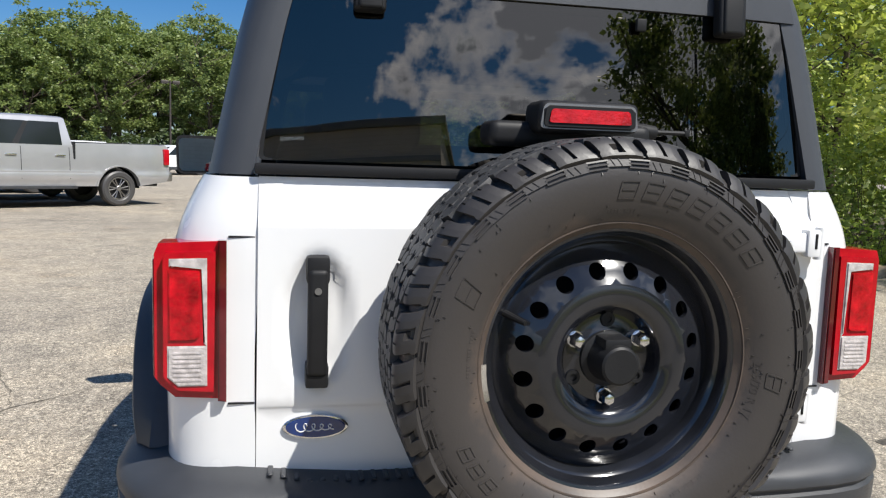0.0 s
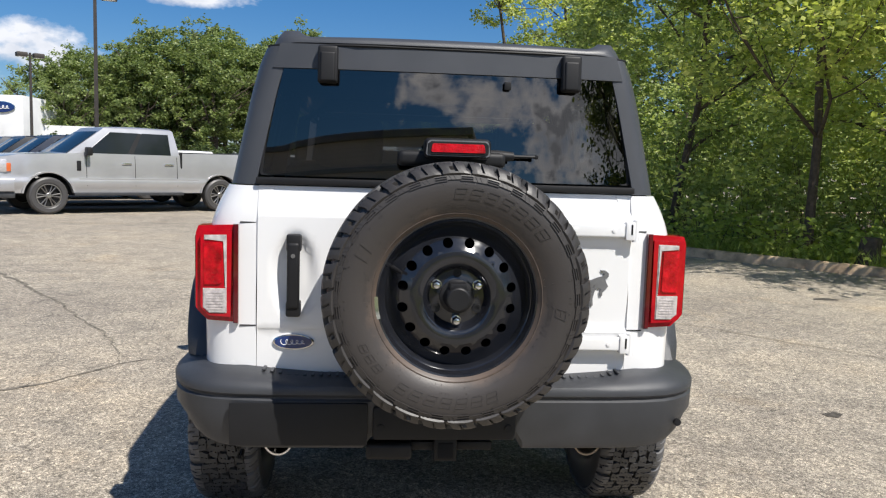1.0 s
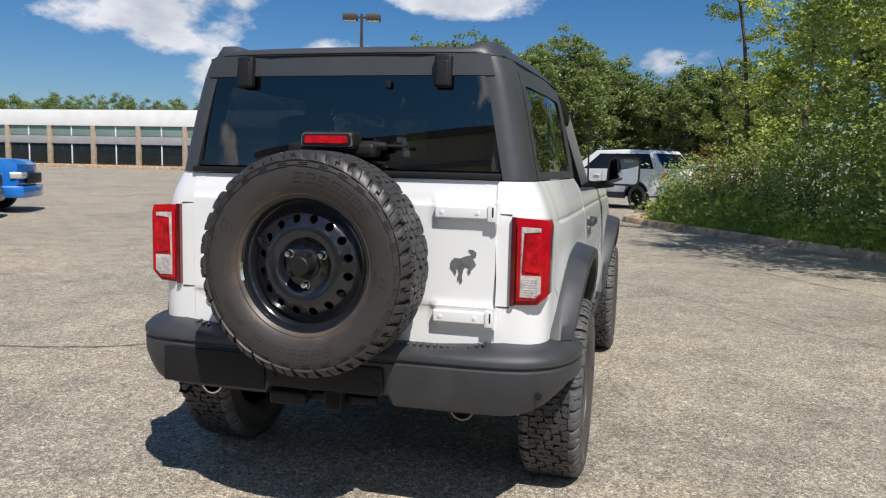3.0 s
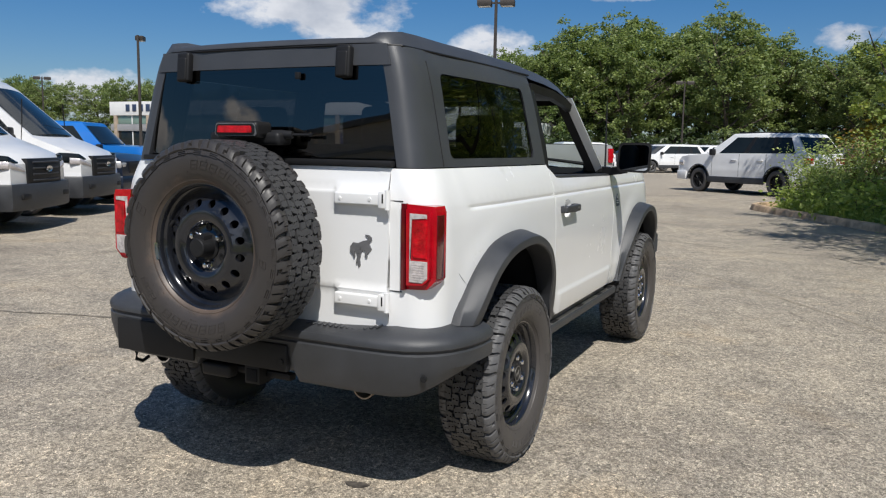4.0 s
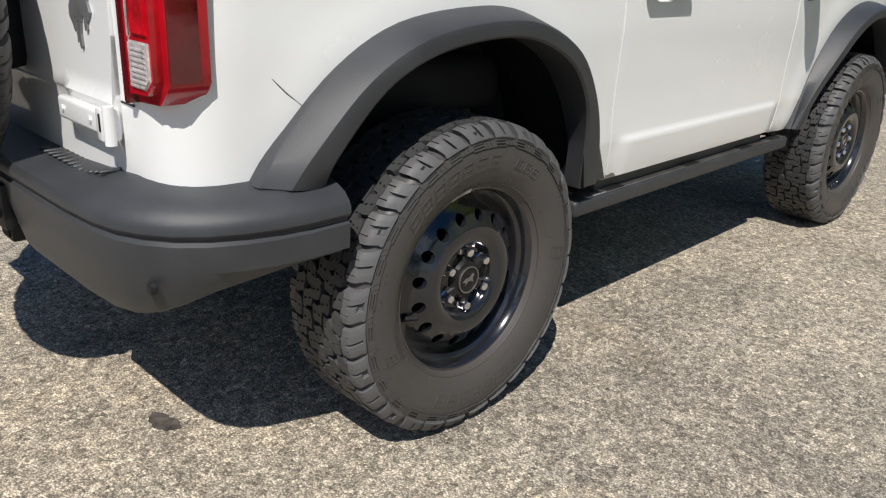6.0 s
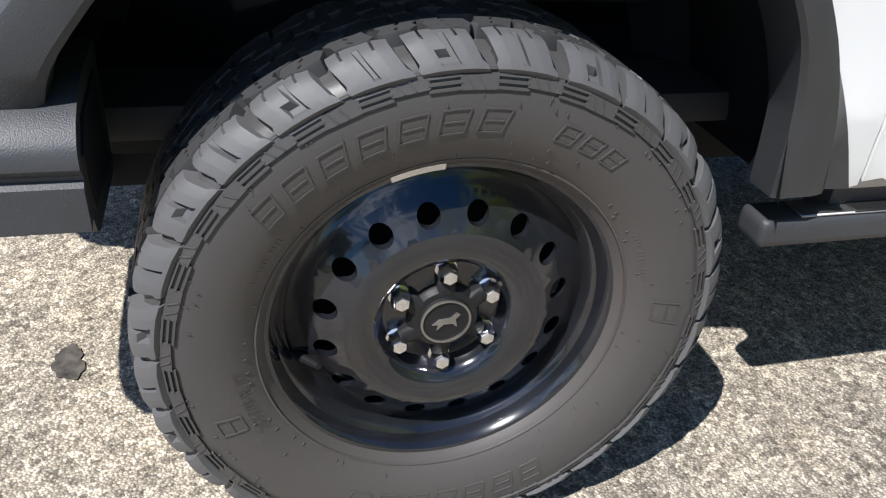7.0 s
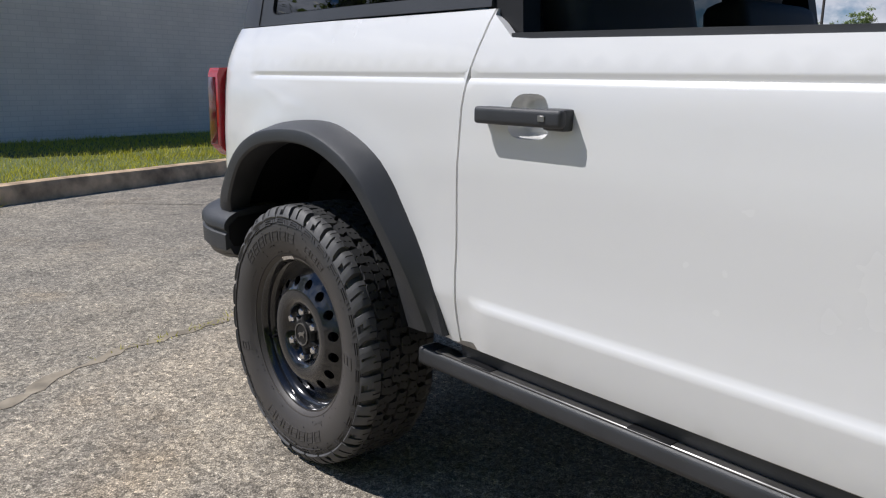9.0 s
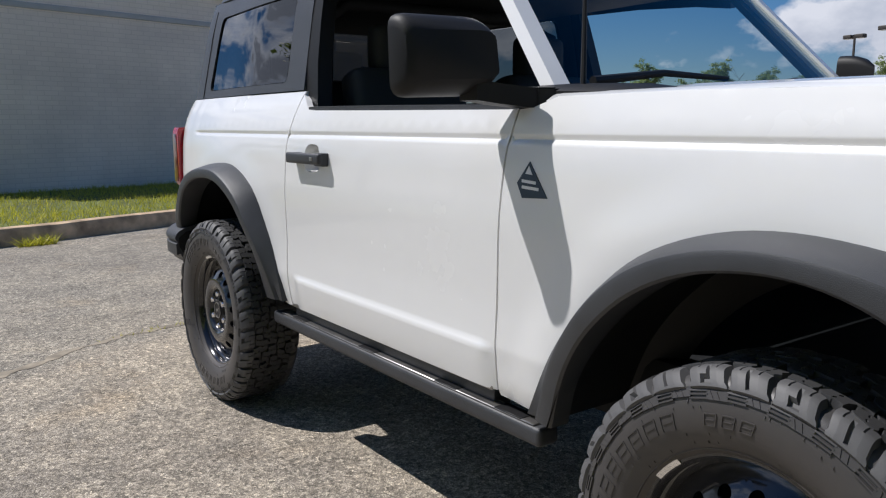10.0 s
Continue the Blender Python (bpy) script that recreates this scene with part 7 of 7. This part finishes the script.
def nose_bar(t, name, z0, z1, w, y0, material, s0=-1.0, s1=1.0, wrap=0.0, thick=0.05, label="", bulge=0.10):
    """A band bent round the nose: bumper, grille bar or headlight. Pairs of heights: at its inner and at its outer end."""
    line = [(s * w, y0 + bulge * (1 - (s * w / 0.95) ** 2)) for s in np.linspace(s0, s1, 15)]
    if wrap:
        if s1 > 0.99:
            line += [(w + 0.035, y0 - 0.10), (w + 0.06, y0 - wrap)]
        if s0 < -0.99:
            line = [(-w - 0.06, y0 - wrap), (-w - 0.035, y0 - 0.10)] + line
    bm = bmesh.new()
    rings = []
    for i, (x, y) in enumerate(line):
        d = (Vector(line[min(i + 1, len(line) - 1)]) - Vector(line[max(i - 1, 0)])).normalized()
        n = Vector((-d.y, d.x))
        g = abs(i / (len(line) - 1) - (0 if s0 > 0 else 1)) if s0 * s1 > 0 else 0.0
        a, b = (z0[0] + (z0[1] - z0[0]) * g, z1[0] + (z1[1] - z1[0]) * g) if isinstance(z0, tuple) else (z0, z1)
        e = min(0.03, (b - a) * 0.3)
        rings.append([(x + n.x * q, y + n.y * q, z) for q, z in ((-0.06, a), (thick - 0.015, a), (thick, a + e), (thick, b - e), (thick - 0.015, b), (-0.06, b))])
    loft(bm, rings)
    return part(name, bm, material, t, label)


def nose_badge(t, z, y):
    bm = bmesh.new()
    oval(bm, (0, z), 0.105, 0.045, y, y + 0.02)
    part("badge", bm, CHROME, t)


def pickup_extra(colour, tail=True):
    def f(t, sx):
        nose_bar(t, "grille", 0.80, 1.17, 0.66, 0.97, BLACK, thick=0.03, label="black grille")
        for k in range(4):
            nose_bar(t, "grille_bar", 0.83 + 0.09 * k, 0.865 + 0.09 * k, 0.62, 0.97, STEEL if colour in (SILVER, FLEET) else PLASTIC, thick=0.045)
        nose_badge(t, 0.96, 1.12)
        nose_bar(t, "front_bumper", 0.50, 0.76, 0.90, 0.98, colour if colour is SILVER else STEEL, wrap=0.30, thick=0.09, label="metal bumper")
        nose_bar(t, "bumper_slot", 0.58, 0.67, 0.40, 0.98, BLACK, thick=0.096)
        nose_bar(t, "lower_valance", 0.36, 0.50, 0.88, 0.96, PLASTIC, wrap=0.3, thick=0.06)
        add_box(t, "rear_bumper", (0, -5.27, 0.66), (1.86, 0.16, 0.20), STEEL, 0.04)
        for s in (1, -1):
            nose_bar(t, "headlight", 0.90, 1.16, 0.87, 0.955, CLEARL, 0.74 if s > 0 else -1.0, 1.0 if s > 0 else -0.74, 0.16, 0.03, "clear headlight")
            add_box(t, "side_marker", (s * 0.925, 0.76, 1.0), (0.05, 0.09, 0.18), mat("amber_lens", (0.55, 0.12, 0.03), 0.2, 0, 0.1, 10, coat=0.8), 0.02) if s < 0 else None
            add_box(t, "tail_light", (s * 0.905, -5.17, 1.14), (0.16, 0.14, 0.38), RED, 0.03, "red tail light")
            add_box(t, "side_step", (s * 0.98, -1.75, 0.44), (0.14, 2.5, 0.07), PLASTIC, 0.02)
            add_box(t, "wing_vent", (s * (sx(-0.62, 1.06) + 0.006), -0.62, 1.06), (0.02, 0.09, 0.22), BLACK, 0.01)
        doors(t, sx, (-0.78, -1.86, -2.86), 0.62, 1.30, 1.12, BLACK, CHROME)
        mirrors(t, -0.80, 1.38, 0.97, BLACK)
        add_box(t, "bed_liner", (0, -4.05, 1.405), (1.62, 2.1, 0.05), BLACK, 0.01)
        for s in (1, -1):
            bm = bmesh.new()
            loft(bm, [[(s * (sx(y, 0.78) + d), y, z) for d, z in ((0.004, 0.75), (0.012, 0.775), (0.004, 0.80))] for y in np.linspace(-0.62, -3.4, 9)], False, False)
            part("body_crease", bm, colour, t)
        add_box(t, "cab_gap", (0, -2.965, 1.08), (1.96, 0.05, 0.7), BLACK, 0.01)
    return f


PICK_BODY = [(0.95, 0.46), (0.99, 0.72), (0.98, 1.12), (0.90, 1.22), (0.60, 1.265), (-0.40, 1.325), (-0.62, 1.34), (-2.93, 1.34), (-2.98, 1.40), (-5.18, 1.42), (-5.24, 1.38), (-5.25, 0.74), (-5.18, 0.55)]
PICK_CAB = ((-0.34, 1.28), (-1.20, 1.94), (-2.84, 1.95), (-2.95, 1.33))


def pickup(label, x, y, heading, colour, group=""):
    return vehicle("pickup_truck", label, pose(x, y, 0, 0, 0, heading), colour, PICK_BODY, (0.0, -3.98), 0.985, PICK_CAB, ((0.13, 0.52), (0.55, 0.93)), 0.405, PLASTIC if colour is not SILVER else colour, extra=pickup_extra(colour), group=group)


def head(dx, dy):
    return math.degrees(math.atan2(-dx, dy))


HF = head(-0.78, -0.625)
ft = pickup("silver crew-cab pickup truck with dark alloy wheels", -8.04, 15.97, HF, SILVER)
ft.matrix_world = pose(-8.32, 16.0, 0, 0, 0, HF) @ Matrix.Diagonal((1.06, 1.06, 1.06, 1))
row_dir = Vector((-0.595, 0.804))
cols = [(COAL, "black"), (NAVY, "dark blue"), (COAL, "black"), (GREYP, "dark grey"), (COAL, "black"), (FLEET, "white"), (GREYP, "dark grey"), (NAVY, "dark blue"), (FLEET, "white"), (GREYP, "dark grey")]
made_pick = {}
for i, (c, nm) in enumerate(cols):
    p = Vector((-8.85, 17.6)) + row_dir * (1.1 + 3.15 * i)
    mm = pose(p.x, p.y, 0, 0, 0, HF)
    if nm in made_pick:
        copy_thing(made_pick[nm], mm)
    else:
        made_pick[nm] = pickup(nm + " crew-cab pickup truck parked in a row", p.x, p.y, HF, c, "row of pickup trucks")


def van_extra(t, sx):
    nose_bar(t, "grille", 0.70, 1.10, 0.56, 1.02, BLACK, thick=0.03, label="black grille")
    for k in range(4):
        nose_bar(t, "grille_bar", 0.76 + 0.09 * k, 0.79 + 0.09 * k, 0.43, 1.02, PLASTIC, thick=0.05)
    nose_badge(t, 0.94, 1.17)
    nose_bar(t, "front_bumper", 0.34, 0.73, 0.93, 1.01, PLASTIC, wrap=0.55, thick=0.07, label="dark grey plastic bumper")
    for s in (1, -1):
        h = nose_bar(t, "headlight", (0.86, 0.98), (0.98, 1.16), 0.90, 0.985, DARKGL, 0.58 if s > 0 else -1.0, 1.0 if s > 0 else -0.58, 0.48, 0.02, "swept dark-edged headlight")
        nose_bar(h, "reflector", (0.885, 0.96), (0.965, 1.07), 0.90, 0.985, LAMPCLR, 0.66 if s > 0 else -1.0, 1.0 if s > 0 else -0.66, 0.14, 0.040)
        add_box(t, "fog_light", (s * 0.66, 1.12, 0.54), (0.26, 0.06, 0.09), BLACK, 0.03)
        add_box(t, "side_moulding", (s * (sx(-1.9, 0.75) + 0.006), -2.0, 0.72), (0.03, 2.4, 0.12), PLASTIC, 0.01)
        add_box(t, "tail_light", (s * 0.93, -4.78, 1.3), (0.12, 0.10, 0.6), RED, 0.03)
        q = [(-0.02, 1.36), (-1.02, 1.38), (-1.02, 2.02), (-0.60, 2.02)]
        bm = bmesh.new()
        prism(bm, q, lambda y, z: (s * (sx(y, z) + 0.007), y, z), lambda y, z: (s * (sx(y, z) - 0.02), y, z))
        part("side_window", bm, DARKGL, t, "dark glass", False)
    bm = bmesh.new()
    loft(bm, [[(s * (sx(y, z) - 0.06), y + 0.07 * (1 - s * s) + 0.018, z + 0.018 + 0.03 * (1 - s * s)) for s in np.linspace(-1, 1, 7)] for y, z in ((0.16, 1.44), (-0.30, 1.86), (-0.78, 2.28))], False, False)
    part("windscreen", bm, DARKGL, t)
    doors(t, sx, (0.02, -1.12, -2.4), 0.6, 2.1, 1.18, BLACK)
    mirrors(t, -0.12, 1.50, 1.03, BLACK)


VAN_BODY = [(0.98, 0.42), (1.03, 0.62), (1.02, 1.02), (0.90, 1.16), (0.22, 1.42), (-0.82, 2.34), (-1.05, 2.48), (-1.70, 2.68), (-4.70, 2.74), (-4.80, 2.62), (-4.84, 1.5), (-4.84, 0.5)]
fv = Vector((0.87, 0.49))
HV = head(fv.x, fv.y)
van = None
for i, (x, y) in enumerate(((-9.85, 4.5), (-11.45, 7.0))):
    if van is None:
        van = vehicle("delivery_van", "white high-roof delivery van with dark grey bumper", pose(x, y, 0, 0, 0, HV), FLEET, VAN_BODY, (0.0, -3.75), 1.01, None, (), 0.36, FLEET, extra=van_extra, group="parked vans", rim_m=STEEL, crease=0.3)
    else:
        copy_thing(van, pose(x, y, 0, 0, 0, HV))
p = Vector((-8.15, 1.75))
vehicle("pickup_truck", "black heavy-duty pickup truck with chrome bumper", pose(p.x, p.y, 0, 0, 0, HV), COAL, [(a, z + 0.08) for a, z in PICK_BODY], (0.0, -3.98), 1.0, tuple((a, z + 0.08) for a, z in PICK_CAB), ((0.13, 0.52), (0.55, 0.93)), 0.42, PLASTIC, extra=pickup_extra(COAL))


def suv_extra(colour):
    def f(t, sx):
        nose_bar(t, "grille", 0.68, 0.92, 0.58, 0.93, BLACK, thick=0.03)
        nose_bar(t, "front_bumper", 0.36, 0.62, 0.88, 0.92, colour, wrap=0.40, thick=0.05)
        add_box(t, "rear_bumper", (0, -4.06, 0.55), (1.76, 0.16, 0.30), PLASTIC, 0.05)
        for s in (1, -1):
            nose_bar(t, "headlight", 0.80, 0.94, 0.85, 0.90, CLEARL, 0.70 if s > 0 else -1.0, 1.0 if s > 0 else -0.70, 0.20, 0.03)
            add_box(t, "tail_light", (s * 0.80, -3.98, 1.0), (0.30, 0.14, 0.16), RED, 0.03)
            add_box(t, "sill_cladding", (s * (sx(-1.5, 0.42) + 0.0), -1.5, 0.40), (0.05, 2.2, 0.18), PLASTIC, 0.02)
            add_box(t, "roof_rail", (s * 0.66, -2.3, 1.77), (0.04, 1.9, 0.04), BLACK, 0.01)
        doors(t, sx, (-0.55, -1.62, -2.62), 0.50, 1.16, 0.98, BLACK, colour)
        mirrors(t, -0.62, 1.20, 0.94, BLACK)
    return f


SUV_BODY = [(0.90, 0.40), (0.95, 0.62), (0.94, 0.94), (0.80, 1.06), (-0.40, 1.16), (-3.88, 1.20), (-4.03, 1.05), (-4.06, 0.75), (-4.0, 0.45)]
SUV_CAB = ((-0.22, 1.12), (-1.15, 1.74), (-3.50, 1.74), (-3.95, 1.18))


def suv(label, x, y, heading, colour, group="", rim_m=BLACK, s=1.0):
    o = vehicle("parked_suv", label, pose(x, y, 0, 0, 0, heading), colour, SUV_BODY, (0.0, -3.025), 0.965, SUV_CAB, ((0.12, 0.40), (0.43, 0.70), (0.73, 0.93)), 0.365, PLASTIC, extra=suv_extra(colour), group=group, rim_m=rim_m, crease=0.25)
    return o


fs = Vector((-2.3, 1.45)).normalized()
left_s = Vector((-fs.y, fs.x))
c = Vector((-1.85, 25.0)) - left_s * 0.9
big = suv("white three-row SUV with black wheels beside island", c.x, c.y, head(fs.x, fs.y), FLEET)
big.matrix_world = pose(c.x, c.y, 0, 0, 0, head(fs.x, fs.y)) @ Matrix.Diagonal((1.06, 1.0, 1.13, 1))
ws = suv("white crossover parked far across the lot", -8.2, 46.0, head(-0.7, -0.7), FLEET, "far parked cars", STEEL)
gs = suv("grey crossover parked far across the lot", -10.6, 49.0, head(-0.75, -0.65), GREYP, "far parked cars", STEEL)
for i, (x, y, a, k) in enumerate(((-13.2, 47.0, 200, ws), (-15.8, 44.2, 210, ws), (-6.0, 49.5, 150, ws), (-3.4, 50.6, 150, gs), (-0.8, 51.5, 150, ws), (1.8, 52.5, 150, gs), (-10.8, 45.2, 205, ws), (-13.2, 70.5, 170, ws), (-11.4, 77.5, 170, ws), (-9.6, 84.0, 170, ws), (-12.4, 38.5, 128, ws), (4.4, 53, 150, ws))):
    copy_thing(k, pose(x, y, 0, 0, 0, a))
suv("dark blue crossover beside vans", -12.9, 9.3, HV, NAVY, "", STEEL)
boxy = vehicle("parked_suv", "bright blue boxy off-roader with black soft top", pose(-14.1, 11.75, 0, 0, 0, HV), SKYBLUE, [(0.80, 0.5), (0.85, 0.8), (0.84, 1.12), (0.70, 1.22), (-0.70, 1.27), (-3.75, 1.30), (-3.80, 0.9), (-3.75, 0.6)], (0.0, -2.95), 0.96, ((-0.62, 1.26), (-1.10, 1.84), (-3.60, 1.86), (-3.72, 1.30)), ((0.10, 0.42), (0.46, 0.72), (0.75, 0.96)), 0.41, PLASTIC, extra=suv_extra(SKYBLUE), rim_m=BLACK, crease=0.0)

# ---- lamp posts and the showroom ----
def lamp_post(x, y, h, heads, turn, label, group="lot lamp posts"):
    t = thing("lamp_post", label, "lamp post", pose(x, y, 0, 0, 0, turn), group)
    bm = bmesh.new()
    tube(bm, [(0, 0, 0), (0, 0, 0.7)], [0.30, 0.28], 16)
    part("concrete_base", bm, CONCRETE, t)
    bm = bmesh.new()
    w = 0.075
    loft(bm, [[(sx * w * k, sy * w * k, z) for sx, sy in ((1, 1), (-1, 1), (-1, -1), (1, -1))] for z, k in ((0.7, 1.1), (h * 0.5, 1.0), (h, 0.8))])
    part("shaft", bm, POLE, t)
    for s in heads:
        bm = bmesh.new()
        loft(bm, [[(s * 0.52 + a, b, z) for a, b in ((0.32 * k, 0.24 * k), (-0.32 * k, 0.24 * k), (-0.32 * k, -0.24 * k), (0.32 * k, -0.24 * k))] for z, k in ((h - 0.30, 0.95), (h - 0.26, 1.0), (h - 0.04, 1.0), (h, 0.88))])
        box(bm, (s * 0.16, 0, h - 0.15), (0.24, 0.08, 0.08), 0.01)
        hd = part("lamp_head", bm, POLE, t, "brown box lamp head")
        add_box(hd, "lens", (s * 0.52, 0, h - 0.305), (0.54, 0.40, 0.02), CLEARL, 0.005)
    return t


for x, y, hd, turn in ((-11.9, 30.5, (1, -1), 15), (-23.5, 51.8, (1, -1), 40), (-26.9, 92.9, (1, -1), 30), (-10.8, 75.8, (1, -1), 20), (-37.5, 33.6, (1,), 120), (-73.6, 54.0, (1, -1), 60), (-60.0, -28.0, (1, -1), 80), (-56.0, -23.5, (1, -1), 80), (10.5, 60, (1, -1), 20)):
    lamp_post(x, y, 8.0, hd, turn, "brown lot lamp post with box lamp heads" if len(hd) == 2 else "brown lot lamp post with one box lamp head")

shop = thing("showroom", "long white low dealership building with glass front", "building", pose(-33.8, 75.0, 0))
# local x runs left (negative) along the front, y is depth
def slab(name, x0, x1, z0, z1, y0, y1, m, label="", parent=None):
    return add_box(parent or shop, name, ((x0 + x1) / 2, (y0 + y1) / 2, (z0 + z1) / 2), (abs(x1 - x0), abs(y1 - y0), z1 - z0), m, 0.03, label)


slab("core", -54, -4.3, 0.0, 6.2, 0.6, 22, STUCCO)
slab("fascia", -54, -4.2, 4.85, 6.7, 0.0, 0.8, STUCCO, "white upper band")
slab("tower", -4.3, 0.0, 0.0, 6.75, -0.6, 12, STUCCO, "plain white end block")
slab("side_wing", 0.0, 6.5, 0.0, 4.2, 4, 14, STUCCO)
slab("middle_band", -54, -4.3, 2.75, 3.65, 0.1, 0.7, GREYBAND)
slab("plinth", -54, -4.3, 0.0, 0.35, -0.8, 0.7, CONCRETE)
for k in range(8):
    x1 = -4.5 - 6.1 * k
    slab("pier", x1 - 6.1, x1 - 5.55, 0.3, 4.9, 0.0, 0.7, TAN, "tan brick pier")
    for j in range(2):
        a, b = x1 - 2.75 * (j + 1), x1 - 2.75 * j - 0.1
        w = slab("upper_window", a, b, 3.7, 4.8, 0.25, 0.5, GREENGL, "green upper pane")
        slab("frame_bar", b, b + 0.1, 3.65, 4.85, 0.15, 0.5, LETTER, "", w)
        if k == 1:
            bn = slab("window_banner", a, b, 0.45, 2.70, 0.20, 0.5, BANNER, "blue window banner with white slogan")
            for txt, zz, sz in (("Brake Pads for", 2.15, 0.36), ("LIFE!", 1.66, 0.50)):
                cu = bpy.data.curves.new("slogan", 'FONT')
                cu.body, cu.size, cu.align_x, cu.extrude = txt, sz, 'CENTER', 0.01
                tmp = bpy.data.objects.new("slogan", cu)
                scene.collection.objects.link(tmp)
                me = bpy.data.meshes.new_from_object(tmp.evaluated_get(bpy.context.evaluated_depsgraph_get()))
                bpy.data.objects.remove(tmp)
                me.materials.clear()
                me.materials.append(LETTER)
                ob = new("slogan", me)
                ob.parent = bn
                ob.matrix_local = pose((a + b) / 2, 0.18, zz, 90, 0, 0)
            for zz in (1.05, 0.8):
                slab("small_bar", a + 0.4, b - 0.5, zz, zz + 0.08, 0.17, 0.21, LETTER, "", bn)
        else:
            slab("lower_window", a, b, 0.45, 2.70, 0.30, 0.5, DARKGL, "dark showroom glass")
            slab("frame_bar", b, b + 0.08, 0.4, 2.75, 0.2, 0.5, LETTER)
# round badge shape on the end block
for nm, a, b, yy, m_ in (("sign_rim", 1.35, 0.56, -0.70, CHROME), ("sign_field", 1.27, 0.50, -0.74, BLUE)):
    bm = bmesh.new()
    oval(bm, (-2.0, 5.6), a, b, -0.6, yy, 40)
    part(nm, bm, m_, shop, "blue oval sign" if nm == "sign_field" else "")
bm = bmesh.new()
tube(bm, [(-2.85 + 1.65 * u - 0.15 * math.sin(9 * math.pi * u), -0.76, 5.6 + 0.22 * (1 - 0.45 * u) * math.cos(9 * math.pi * u)) for u in np.linspace(0, 1, 40)], 0.04, 6)
part("sign_scroll", bm, LETTER, shop)
# name on the fascia as plain dark bars
for k in range(5):
    add_box(shop, "name_bar", (-50.5 + 1.25 * k, -0.04, 5.85), (0.72, 0.06, 0.95), mat("sign_dark", (0.03, 0.05, 0.10), 0.5, 0, 0.1, 2) if k == 0 else bpy.data.materials["sign_dark"], 0.02)
# entrance ramp rails
for k in range(2):
    bm = bmesh.new()
    tube(bm, [(-14.6 + 0.9 * k, -1.4, 0.0), (-14.6 + 0.9 * k, -1.4, 1.0), (-12.6 + 0.9 * k, -1.4, 1.45), (-11.6 + 0.9 * k, -1.4, 1.45), (-11.6 + 0.9 * k, -1.4, 0.35)], 0.04, 6)
    part("ramp_rail", bm, STEEL, shop)
